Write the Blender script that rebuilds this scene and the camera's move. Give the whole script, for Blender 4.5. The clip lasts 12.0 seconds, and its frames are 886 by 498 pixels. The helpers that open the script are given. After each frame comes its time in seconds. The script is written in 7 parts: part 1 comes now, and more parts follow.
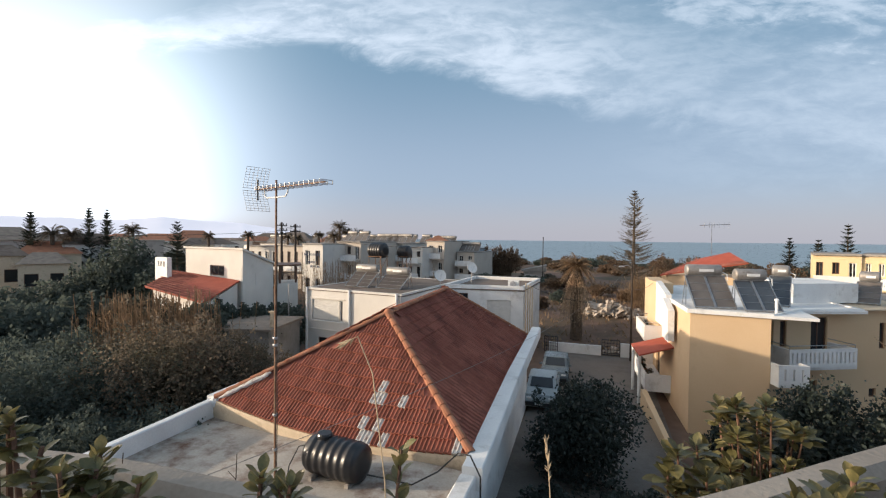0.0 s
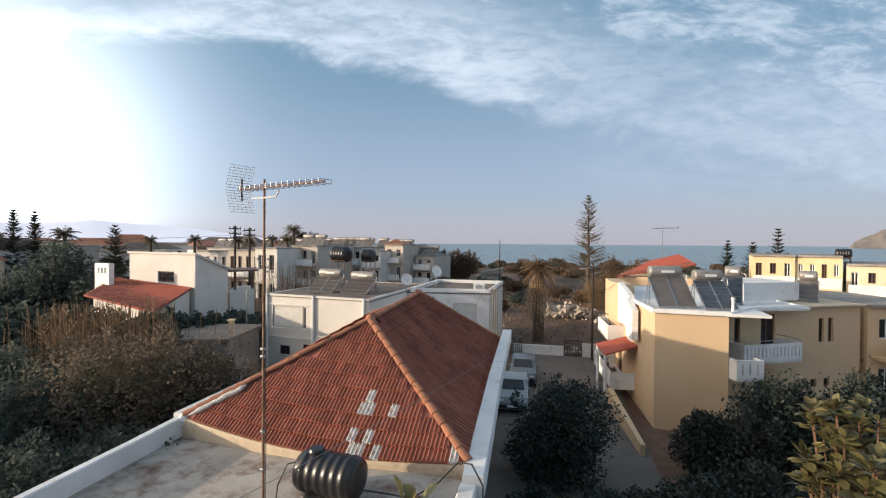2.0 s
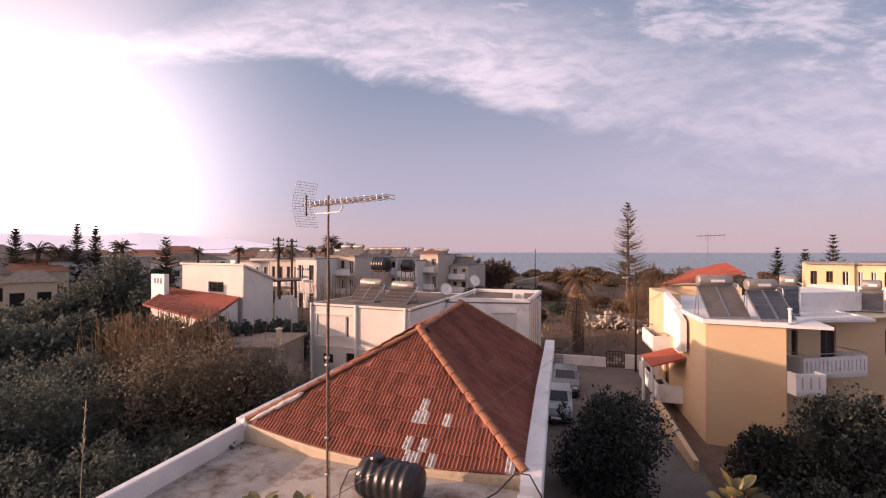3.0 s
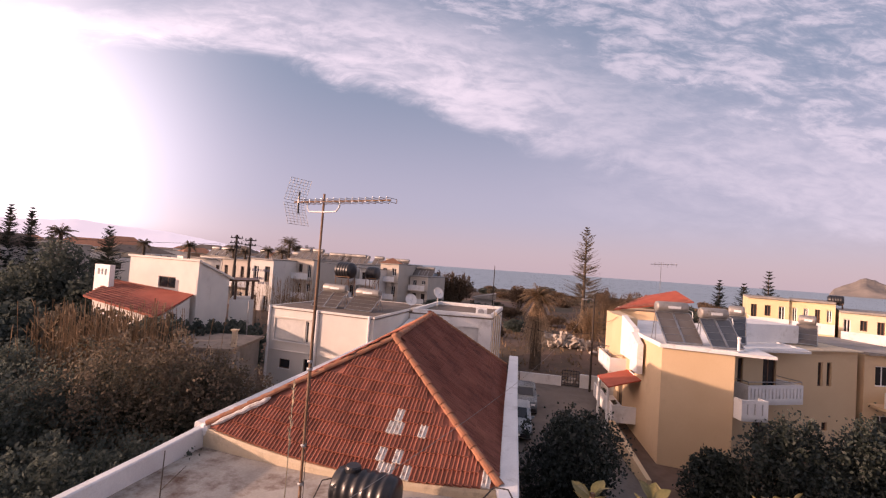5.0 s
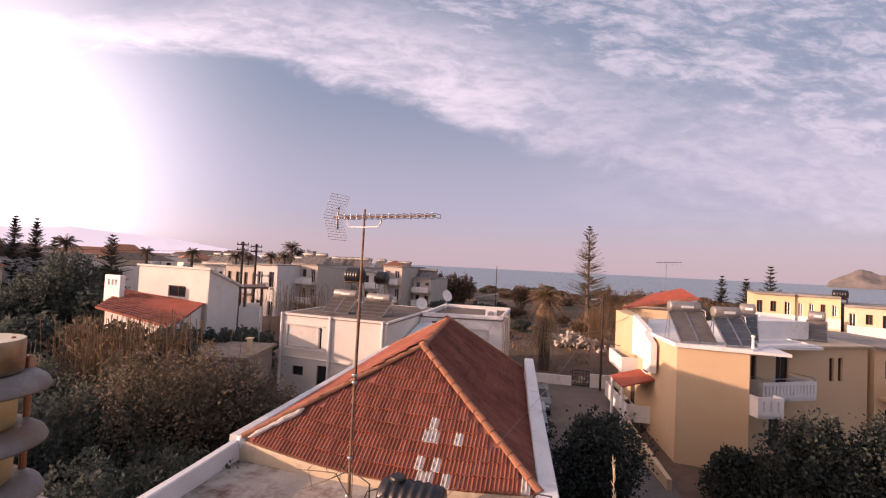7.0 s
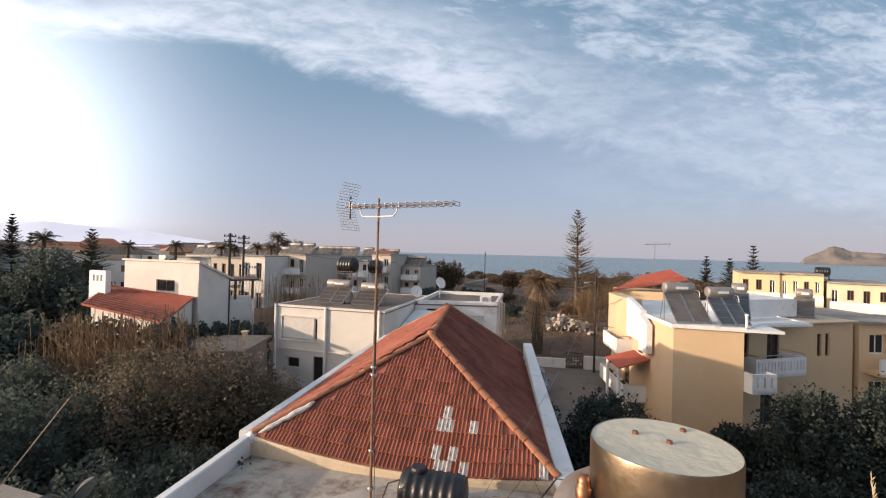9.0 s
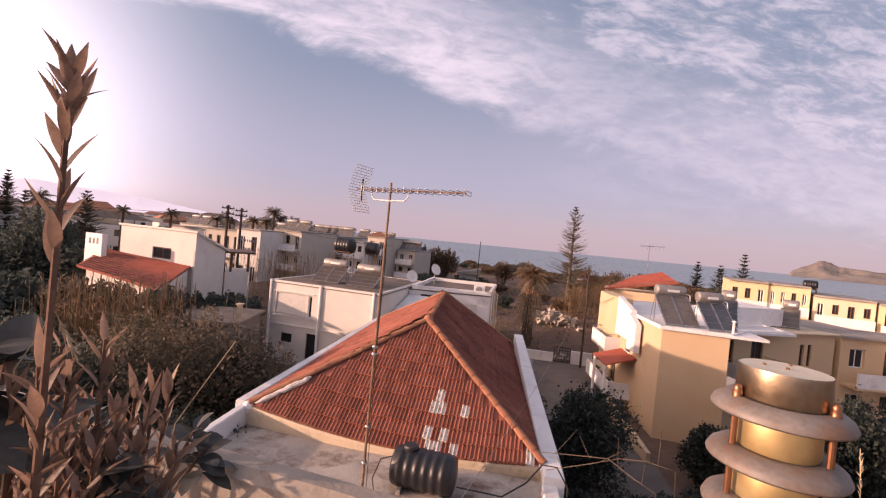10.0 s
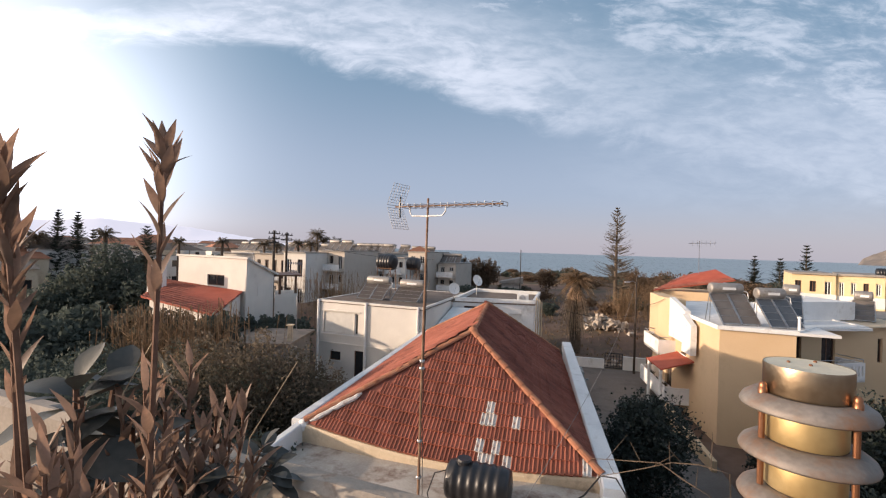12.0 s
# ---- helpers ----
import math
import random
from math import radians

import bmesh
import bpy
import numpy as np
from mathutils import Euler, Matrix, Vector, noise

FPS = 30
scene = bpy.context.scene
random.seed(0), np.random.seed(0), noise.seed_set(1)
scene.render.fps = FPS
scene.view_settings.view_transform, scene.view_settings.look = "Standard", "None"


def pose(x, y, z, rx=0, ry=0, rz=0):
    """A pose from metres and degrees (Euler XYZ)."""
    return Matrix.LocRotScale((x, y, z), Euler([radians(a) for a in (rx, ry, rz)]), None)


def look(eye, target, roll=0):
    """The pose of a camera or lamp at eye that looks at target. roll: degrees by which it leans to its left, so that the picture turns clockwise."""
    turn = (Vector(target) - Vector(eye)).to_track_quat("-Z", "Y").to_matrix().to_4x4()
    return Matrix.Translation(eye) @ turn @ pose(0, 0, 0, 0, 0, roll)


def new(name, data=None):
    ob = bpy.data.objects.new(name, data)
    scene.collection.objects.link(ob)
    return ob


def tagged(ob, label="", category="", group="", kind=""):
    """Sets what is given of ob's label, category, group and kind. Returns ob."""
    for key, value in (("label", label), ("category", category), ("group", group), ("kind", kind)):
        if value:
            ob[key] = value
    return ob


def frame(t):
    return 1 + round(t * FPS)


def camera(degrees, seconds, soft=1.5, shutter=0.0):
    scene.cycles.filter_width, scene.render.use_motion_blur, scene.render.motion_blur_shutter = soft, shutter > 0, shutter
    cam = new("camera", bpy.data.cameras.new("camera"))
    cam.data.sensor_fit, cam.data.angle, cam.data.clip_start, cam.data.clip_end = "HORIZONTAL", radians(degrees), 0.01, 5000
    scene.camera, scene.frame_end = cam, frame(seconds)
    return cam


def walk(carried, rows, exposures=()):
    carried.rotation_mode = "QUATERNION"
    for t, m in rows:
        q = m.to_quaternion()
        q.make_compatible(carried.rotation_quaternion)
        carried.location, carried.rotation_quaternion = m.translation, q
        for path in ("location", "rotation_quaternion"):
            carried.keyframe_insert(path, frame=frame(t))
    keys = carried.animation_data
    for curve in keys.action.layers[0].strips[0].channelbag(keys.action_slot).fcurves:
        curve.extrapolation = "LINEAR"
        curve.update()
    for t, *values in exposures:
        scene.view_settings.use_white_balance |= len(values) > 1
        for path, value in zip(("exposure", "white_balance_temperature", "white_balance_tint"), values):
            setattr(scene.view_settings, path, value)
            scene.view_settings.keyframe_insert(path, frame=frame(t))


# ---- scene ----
cam = camera(89.0, 12.0, soft=1.2)
PATH = [
    (0, (1.049, 0.063, 8.914), (0.396, 1.952, 8.868), 0.6),
    (0.5, (0.787, 0.11, 8.845), (0.215, 2.025, 8.891), -0.1),
    (1, (0.539, 0.053, 8.867), (-0.061, 1.961, 8.879), -1.8),
    (1.5, (0.33, 0.078, 8.845), (-0.208, 2.004, 8.863), 0.9),
    (2, (0.032, 0.059, 8.888), (-0.42, 2.008, 8.86), 0.4),
    (2.5, (-0.239, 0.071, 8.873), (-0.672, 2.024, 8.884), 0.7),
    (3, (-0.415, -0.274, 8.952), (-1.003, 1.637, 8.963), 0.0),
    (5, (-1.18, -0.418, 8.848), (-1.586, 1.539, 8.92), 4.0),
    (5.5, (-1.376, -0.568, 8.942), (-1.785, 1.39, 8.966), 2.4),
    (6, (-1.518, -0.801, 8.961), (-1.916, 1.155, 9.087), 1.9),
    (6.5, (-1.775, -0.736, 8.996), (-2.158, 1.225, 9.083), 3.2),
    (8.5, (-2.53, -0.77, 9.18), (-2.954, 1.184, 9.242), 0.0),
    (9, (-2.695, -0.689, 9.073), (-3.020, 1.284, 9.088), 1.44),
    (9.5, (-2.889, -0.933, 9.090), (-3.228, 1.038, 9.074), 3.4),
    (10, (-2.925, -0.948, 9.062), (-3.220, 1.030, 9.022), 5.5),
    (10.5, (-2.912, -0.949, 9.072), (-3.214, 1.028, 9.036), 4.7),
    (11, (-2.908, -0.971, 9.080), (-3.279, 0.994, 9.065), 3.3),
    (11.5, (-2.906, -0.994, 9.082), (-3.349, 0.956, 9.086), 2.1),
    (12, (-2.909, -1.022, 9.081), (-3.381, 0.922, 9.081), 1.8),
]
EXPO = 0.5
walk(cam, [(t, look(eye, target, roll)) for t, eye, target, roll in PATH],
     exposures=[(0, EXPO, 5990, 10), (2.6, EXPO, 5990, 10), (2.8, EXPO, 7180, 44), (6.6, EXPO, 7180, 44), (8.3, EXPO, 7180, 42),
                (8.5, EXPO, 6220, 16), (9.7, EXPO, 6220, 16), (9.9, EXPO, 7180, 44), (10.3, EXPO, 7180, 44), (10.5, EXPO, 6220, 17),
                (10.7, EXPO, 7180, 44), (11.6, EXPO, 7180, 44), (11.8, EXPO, 6220, 17), (12, EXPO, 6220, 17)])

# ---- light ----
SUN_DIR = Vector((-0.88, -0.38, 0.172)).normalized()   # towards the sun
AHEAD = Vector((-0.26, 0.966, 0)).normalized()         # the camera's middle heading; cloud bank and haze are laid out to fit its view

sun = new("sun", bpy.data.lights.new("sun", "SUN"))
sun.data.energy = 3.9
sun.data.angle = radians(0.8)
sun.data.color = (1.0, 0.77, 0.52)
sun.matrix_world = look((0, 0, 60), Vector((0, 0, 60)) - SUN_DIR)


def build_world():
    world = bpy.data.worlds.new("sky")
    scene.world = world
    world.use_nodes = True
    nt = world.node_tree
    nt.nodes.clear()
    n, l = nt.nodes, nt.links

    def math_node(op, a, b=None, clamp=False):
        m = n.new("ShaderNodeMath")
        m.operation, m.use_clamp = op, clamp
        for i, v in enumerate((a, b)):
            if v is None:
                continue
            if isinstance(v, (int, float)):
                m.inputs[i].default_value = v
            else:
                l.new(v, m.inputs[i])
        return m.outputs[0]

    def ramp(v, lo, hi):
        r = n.new("ShaderNodeMapRange")
        r.interpolation_type = "SMOOTHSTEP"
        r.inputs[1].default_value, r.inputs[2].default_value = lo, hi
        l.new(v, r.inputs[0])
        return r.outputs[0]

    def mix(fac, a, b, mode="MIX"):
        m = n.new("ShaderNodeMix")
        m.data_type, m.blend_type = "RGBA", mode
        for sock, v in ((m.inputs[0], fac), (m.inputs[6], a), (m.inputs[7], b)):
            if isinstance(v, (int, float)):
                sock.default_value = v
            elif isinstance(v, tuple):
                sock.default_value = (*v, 1)
            else:
                l.new(v, sock)
        return m.outputs[2]

    sky = n.new("ShaderNodeTexSky")
    sky.sky_type = "NISHITA"
    sky.sun_disc = False
    sky.sun_elevation = math.asin(SUN_DIR.z)
    sky.sun_rotation = math.atan2(SUN_DIR.x, SUN_DIR.y)
    sky.air_density, sky.dust_density, sky.ozone_density = 1.2, 1.5, 2.5
    base = n.new("ShaderNodeVectorMath")
    base.operation = "SCALE"
    base.inputs[3].default_value = SKY_STRENGTH
    l.new(sky.outputs[0], base.inputs[0])

    tc = n.new("ShaderNodeTexCoord")
    sep = n.new("ShaderNodeSeparateXYZ")
    l.new(tc.outputs["Generated"], sep.inputs[0])
    x, y, z = sep.outputs
    up = math_node("MAXIMUM", z, 0.0)
    # overall tone of the evening sky: blue-grey above, pinkish haze low down
    low = mix(ramp(up, 0.0, 0.13), (0.49, 0.47, 0.50), (0.38, 0.45, 0.55))
    tone = mix(ramp(up, 0.10, 0.42), low, (0.19, 0.305, 0.40))
    col = mix(0.72, base.outputs[0], tone)

    # a bank of rippled high cloud that slants down across the bay
    def dotted(v):
        m = n.new("ShaderNodeVectorMath")
        m.operation = "DOT_PRODUCT"
        l.new(tc.outputs["Generated"], m.inputs[0])
        m.inputs[1].default_value = v
        return m.outputs["Value"]

    fwd = math_node("MAXIMUM", dotted(AHEAD), 0.22)
    across = math_node("DIVIDE", dotted((AHEAD.y, -AHEAD.x, 0)), fwd)
    rise = math_node("DIVIDE", z, fwd)
    comb = n.new("ShaderNodeCombineXYZ")
    l.new(across, comb.inputs[0]); l.new(rise, comb.inputs[1])
    turn = n.new("ShaderNodeMapping")
    turn.inputs["Rotation"].default_value = (0, 0, radians(17))
    turn.inputs["Scale"].default_value = (0.75, 2.1, 1)
    l.new(comb.outputs[0], turn.inputs[0])

    def cloud_noise(scale, rough, distort):
        t = n.new("ShaderNodeTexNoise")
        t.inputs["Scale"].default_value, t.inputs["Detail"].default_value = scale, 9.0
        t.inputs["Roughness"].default_value, t.inputs["Distortion"].default_value = rough, distort
        l.new(turn.outputs[0], t.inputs["Vector"])
        return t.outputs[0]

    big, fine, wisp = cloud_noise(2.4, 0.58, 0.6), cloud_noise(7.5, 0.64, 0.9), cloud_noise(19.0, 0.62, 0.4)
    dens = math_node("ADD", math_node("ADD", math_node("MULTIPLY", big, 0.34), math_node("MULTIPLY", fine, 0.38)), math_node("MULTIPLY", wisp, 0.28))
    # height over the bank's lower edge, which sinks to the right and thins to a streak on the left
    slope = math_node("MULTIPLY", math_node("MAXIMUM", across, -0.42), 0.21)
    edge = math_node("ADD", rise, math_node("SUBTRACT", slope, 0.335))
    edge = math_node("ADD", edge, math_node("MULTIPLY", math_node("SUBTRACT", big, 0.5), 0.16))
    edge = math_node("ADD", edge, math_node("MULTIPLY", math_node("SUBTRACT", fine, 0.5), 0.10))
    thick = math_node("ADD", 0.055, math_node("MULTIPLY", ramp(across, -0.80, -0.10), 0.20))
    over = math_node("DIVIDE", edge, thick)
    tip = ramp(across, -1.10, -0.97)
    body = math_node("MULTIPLY", math_node("MULTIPLY", ramp(edge, -0.015, 0.045), math_node("SUBTRACT", 1.0, ramp(over, 0.45, 1.25))), tip)
    body = math_node("MULTIPLY", body, math_node("ADD", 0.42, math_node("MULTIPLY", ramp(dens, 0.40, 0.60), 0.58)))
    body = math_node("MULTIPLY", body, math_node("SUBTRACT", 1.0, math_node("MULTIPLY", ramp(across, 0.05, 0.55), 0.62)))
    torn = math_node("MULTIPLY", math_node("MULTIPLY", ramp(over, 0.35, 1.0), ramp(across, -0.62, -0.15)), math_node("MULTIPLY", ramp(dens, 0.455, 0.60), 0.60))
    cloud = math_node("MAXIMUM", body, torn)
    col = mix(math_node("MULTIPLY", cloud, 0.90), col, (0.60, 0.65, 0.70))
    # thin veil that spreads under the bank over the right of the bay
    veil = math_node("MULTIPLY", ramp(dens, 0.36, 0.62), math_node("MULTIPLY", ramp(across, 0.15, 0.75), ramp(rise, 0.05, 0.20)))
    col = mix(math_node("MULTIPLY", veil, 0.38), col, (0.50, 0.565, 0.62))

    # wide bright haze on the sunward side of the sky, placed to fit the camera's view
    gx = math_node("DIVIDE", math_node("ADD", across, 0.96), 0.37)
    gx = math_node("MINIMUM", gx, 4.0)
    gx = math_node("MAXIMUM", gx, -0.4)
    gy = math_node("DIVIDE", math_node("SUBTRACT", rise, 0.13), 0.345)
    rr = math_node("ADD", math_node("POWER", math_node("ABSOLUTE", gx), 2.3), math_node("MULTIPLY", gy, gy))
    glow = math_node("EXPONENT", math_node("MULTIPLY", rr, -1.0))
    glow = math_node("MULTIPLY", glow, ramp(z, -0.03, 0.05))
    col = mix(math_node("MULTIPLY", glow, 1.05), col, (0.88, 0.97, 1.0), "ADD")
    # warm glow round the sun, mostly out of view, added to brighten shaded walls
    warm_fill = math_node("POWER", math_node("MAXIMUM", dotted(tuple(SUN_DIR)), 0.0), 4.0)
    col = mix(warm_fill, col, (2.15, 1.62, 1.08), "ADD")
    bg = n.new("ShaderNodeBackground")
    l.new(col, bg.inputs[0])
    bg.inputs[1].default_value = WORLD_STRENGTH
    out = n.new("ShaderNodeOutputWorld")
    l.new(bg.outputs[0], out.inputs[0])


SKY_STRENGTH, WORLD_STRENGTH = 0.06, 0.95
build_world()


# ---- materials ----
def material(name, dark, light, scale=3.0, rough=0.8, bump=0.2, fine=40.0, metal=0.0, stain=None, stain_scale=0.6, stain_at=(0.52, 0.68),
             vary=0.0, island=0.0, coords="Object", through_leaf=0.0):
    """Two tones mixed by noise, an optional third as stains, fine grain as bump; vary: spread between objects, island: between loose pieces."""
    m = bpy.data.materials.new(name)
    m.use_nodes = True
    nt = m.node_tree
    n, l = nt.nodes, nt.links
    bsdf = n["Principled BSDF"]
    tc = n.new("ShaderNodeTexCoord")
    big, small = n.new("ShaderNodeTexNoise"), n.new("ShaderNodeTexNoise")
    big.inputs["Scale"].default_value, big.inputs["Detail"].default_value = scale, 5
    small.inputs["Scale"].default_value, small.inputs["Detail"].default_value = fine, 4
    for t in (big, small):
        l.new(tc.outputs[coords], t.inputs["Vector"])
    blend = n.new("ShaderNodeMix")
    blend.data_type = "FLOAT"
    blend.inputs[0].default_value = 0.35
    l.new(big.outputs[0], blend.inputs[2]); l.new(small.outputs[0], blend.inputs[3])
    cr = n.new("ShaderNodeValToRGB")
    cr.color_ramp.elements[0].position, cr.color_ramp.elements[1].position = 0.34, 0.66
    cr.color_ramp.elements[0].color, cr.color_ramp.elements[1].color = (*dark, 1), (*light, 1)
    l.new(blend.outputs[0], cr.inputs[0])
    col = cr.outputs[0]
    if stain:
        sn = n.new("ShaderNodeTexNoise")
        sn.inputs["Scale"].default_value, sn.inputs["Detail"].default_value = stain_scale, 8
        sn.inputs["Roughness"].default_value = 0.68
        l.new(tc.outputs[coords], sn.inputs["Vector"])
        mr = n.new("ShaderNodeMapRange")
        mr.inputs[1].default_value, mr.inputs[2].default_value = stain_at
        l.new(sn.outputs[0], mr.inputs[0])
        mx = n.new("ShaderNodeMix")
        mx.data_type = "RGBA"
        mx.inputs[7].default_value = (*stain, 1)
        l.new(mr.outputs[0], mx.inputs[0]); l.new(col, mx.inputs[6])
        col = mx.outputs[2]
    for amount, node, socket in ((vary, "ShaderNodeObjectInfo", "Random"), (island, "ShaderNodeNewGeometry", "Random Per Island")):
        if amount:
            src = n.new(node)
            hsv = n.new("ShaderNodeHueSaturation")
            mr = n.new("ShaderNodeMapRange")
            mr.inputs[3].default_value, mr.inputs[4].default_value = 1 - amount, 1 + amount
            l.new(src.outputs[socket], mr.inputs[0])
            l.new(mr.outputs[0], hsv.inputs["Value"])
            l.new(col, hsv.inputs["Color"])
            col = hsv.outputs[0]
    l.new(col, bsdf.inputs["Base Color"])
    rr = n.new("ShaderNodeMapRange")
    rr.inputs[3].default_value, rr.inputs[4].default_value = max(rough - 0.1, 0.02), min(rough + 0.1, 1)
    l.new(small.outputs[0], rr.inputs[0])
    l.new(rr.outputs[0], bsdf.inputs["Roughness"])
    bsdf.inputs["Metallic"].default_value = metal
    if through_leaf:
        tr, ms = n.new("ShaderNodeBsdfTranslucent"), n.new("ShaderNodeMixShader")
        ms.inputs[0].default_value = through_leaf
        l.new(col, tr.inputs["Color"])
        l.new(bsdf.outputs[0], ms.inputs[1]); l.new(tr.outputs[0], ms.inputs[2])
        l.new(ms.outputs[0], n["Material Output"].inputs["Surface"])
    if rough > 0.6:
        bsdf.inputs["Specular IOR Level"].default_value = 0.25
    if bump:
        b = n.new("ShaderNodeBump")
        b.inputs["Strength"].default_value, b.inputs["Distance"].default_value = bump, 0.02
        l.new(blend.outputs[0], b.inputs["Height"])
        l.new(b.outputs[0], bsdf.inputs["Normal"])
    return m


M = {}
M["tile"] = material("roof_tile", (0.265, 0.088, 0.058), (0.420, 0.155, 0.098), 1.2, 0.85, 0.25, 30, stain=(0.13, 0.055, 0.045), stain_scale=1.4, stain_at=(0.55, 0.78), vary=0.22, island=0.0)
M["tile_field"] = material("roof_tile_field", (0.265, 0.088, 0.062), (0.400, 0.150, 0.105), 0.8, 0.85, 0.25, 30, stain=(0.13, 0.055, 0.045), stain_scale=0.9, stain_at=(0.5, 0.75), island=0.16)
M["cap"] = material("ridge_tile", (0.28, 0.115, 0.065), (0.42, 0.19, 0.11), 2.5, 0.8, 0.25, 30, stain=(0.24, 0.15, 0.10), stain_scale=3, vary=0.18)
M["pale_tile"] = material("lime_washed_tile", (0.50, 0.46, 0.42), (0.72, 0.70, 0.66), 6, 0.85, 0.3, 40, stain=(0.32, 0.16, 0.11), stain_scale=7, vary=0.1)
M["limewash"] = material("limewash", (0.62, 0.62, 0.62), (0.80, 0.80, 0.79), 0.8, 0.85, 0.3, 25, stain=(0.40, 0.38, 0.35), stain_scale=1.2, stain_at=(0.55, 0.8))
M["roof_screed"] = material("weathered_roof_screed", (0.33, 0.295, 0.255), (0.50, 0.455, 0.40), 1.3, 0.9, 0.5, 22, stain=(0.15, 0.088, 0.062), stain_scale=0.95, stain_at=(0.47, 0.64))
M["cream"] = material("cream_render", (0.52, 0.42, 0.30), (0.64, 0.53, 0.39), 2.0, 0.9, 0.3, 30, stain=(0.38, 0.30, 0.22), stain_scale=2)
M["white_wall"] = material("white_render", (0.60, 0.57, 0.53), (0.70, 0.67, 0.62), 0.7, 0.9, 0.2, 22, stain=(0.42, 0.38, 0.33), stain_scale=0.8, stain_at=(0.60, 0.85))
M["ochre"] = material("ochre_render", (0.58, 0.42, 0.26), (0.64, 0.48, 0.31), 0.5, 0.9, 0.15, 25, stain=(0.48, 0.34, 0.21), stain_scale=0.5, stain_at=(0.55, 0.85))
M["yellow_wall"] = material("yellow_render", (0.64, 0.50, 0.29), (0.72, 0.58, 0.36), 0.5, 0.9, 0.1, 25)
M["beige_wall"] = material("beige_render", (0.46, 0.405, 0.345), (0.56, 0.50, 0.435), 0.5, 0.9, 0.15, 20, stain=(0.34, 0.30, 0.26), stain_scale=0.5, stain_at=(0.55, 0.8))
M["pale_yellow"] = material("pale_yellow_render", (0.62, 0.53, 0.38), (0.70, 0.61, 0.45), 0.5, 0.9, 0.1, 25, stain=(0.5, 0.42, 0.3), stain_scale=0.6, stain_at=(0.55, 0.85))
M["grey_wall"] = material("grey_render", (0.42, 0.39, 0.36), (0.54, 0.50, 0.46), 0.4, 0.9, 0.15, 15, stain=(0.27, 0.26, 0.25), stain_scale=0.4, vary=0.25)
M["blue_wall"] = material("pale_blue_render", (0.28, 0.36, 0.42), (0.36, 0.44, 0.50), 0.5, 0.9, 0.1, 20)
M["concrete"] = material("old_concrete", (0.24, 0.22, 0.20), (0.36, 0.33, 0.30), 0.7, 0.9, 0.35, 16, stain=(0.15, 0.13, 0.11), stain_scale=0.5, stain_at=(0.5, 0.75))
# off-white paint lowered in tone: the parapet's shade is in its colour
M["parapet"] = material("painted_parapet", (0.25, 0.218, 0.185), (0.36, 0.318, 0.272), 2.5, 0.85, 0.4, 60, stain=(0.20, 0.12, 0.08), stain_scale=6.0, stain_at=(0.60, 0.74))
M["terrace"] = material("terrace_screed", (0.20, 0.16, 0.13), (0.32, 0.26, 0.21), 2.5, 0.9, 0.35, 30)
# concrete tones lowered so that they carry the shadow over the yard
M["paving"] = material("yard_concrete", (0.135, 0.115, 0.10), (0.21, 0.185, 0.165), 0.35, 0.9, 0.25, 12, stain=(0.085, 0.075, 0.065), stain_scale=0.35, stain_at=(0.48, 0.72))
M["earth"] = material("dry_earth", (0.105, 0.066, 0.048), (0.205, 0.135, 0.100), 0.12, 0.95, 0.6, 2.2, stain=(0.062, 0.054, 0.032), stain_scale=0.08, stain_at=(0.48, 0.62))
M["rubble"] = material("rubble_stone", (0.26, 0.22, 0.18), (0.42, 0.37, 0.32), 1.5, 0.9, 0.4, 12, island=0.3)
M["glass"] = material("window_glass", (0.016, 0.018, 0.022), (0.030, 0.032, 0.036), 0.8, 0.12, 0.0)
M["brown_frame"] = material("brown_joinery", (0.075, 0.036, 0.020), (0.13, 0.065, 0.036), 5, 0.55, 0.1, 60)
M["white_frame"] = material("white_joinery", (0.66, 0.66, 0.65), (0.78, 0.78, 0.77), 4, 0.5, 0.05, 60)
M["shutter"] = material("pale_shutter", (0.55, 0.54, 0.52), (0.66, 0.65, 0.62), 3, 0.6, 0.1, 40)
M["steel"] = material("galvanised_steel", (0.30, 0.30, 0.31), (0.50, 0.50, 0.51), 6, 0.42, 0.1, 50, metal=0.9)
M["tank_grey"] = material("dull_tank_shell", (0.24, 0.225, 0.21), (0.34, 0.32, 0.30), 5, 0.5, 0.1, 40, metal=0.45, stain=(0.16, 0.12, 0.09), stain_scale=3, stain_at=(0.55, 0.75))
M["roof_brown"] = material("brown_roof_screed", (0.135, 0.105, 0.085), (0.215, 0.17, 0.14), 0.8, 0.9, 0.35, 20, stain=(0.08, 0.06, 0.05), stain_scale=0.7)
M["wire"] = material("dull_wire", (0.15, 0.14, 0.13), (0.24, 0.225, 0.21), 10, 0.6, 0.0, 40, metal=0.5)
M["rust"] = material("rusty_steel", (0.16, 0.085, 0.05), (0.30, 0.20, 0.14), 8, 0.75, 0.3, 60, metal=0.35)
M["brass"] = material("aged_brass", (0.30, 0.225, 0.15), (0.42, 0.335, 0.235), 14, 0.36, 0.04, 120, metal=1.0, stain=(0.27, 0.18, 0.11), stain_scale=26, stain_at=(0.58, 0.8))
# satin brass with paler patches scattered over it by noise
M["patchy_brass"] = material("satin_brass_drum", (0.44, 0.325, 0.15), (0.56, 0.43, 0.22), 7, 0.52, 0.02, 90, metal=0.75, stain=(0.74, 0.62, 0.38), stain_scale=5, stain_at=(0.5, 0.8))
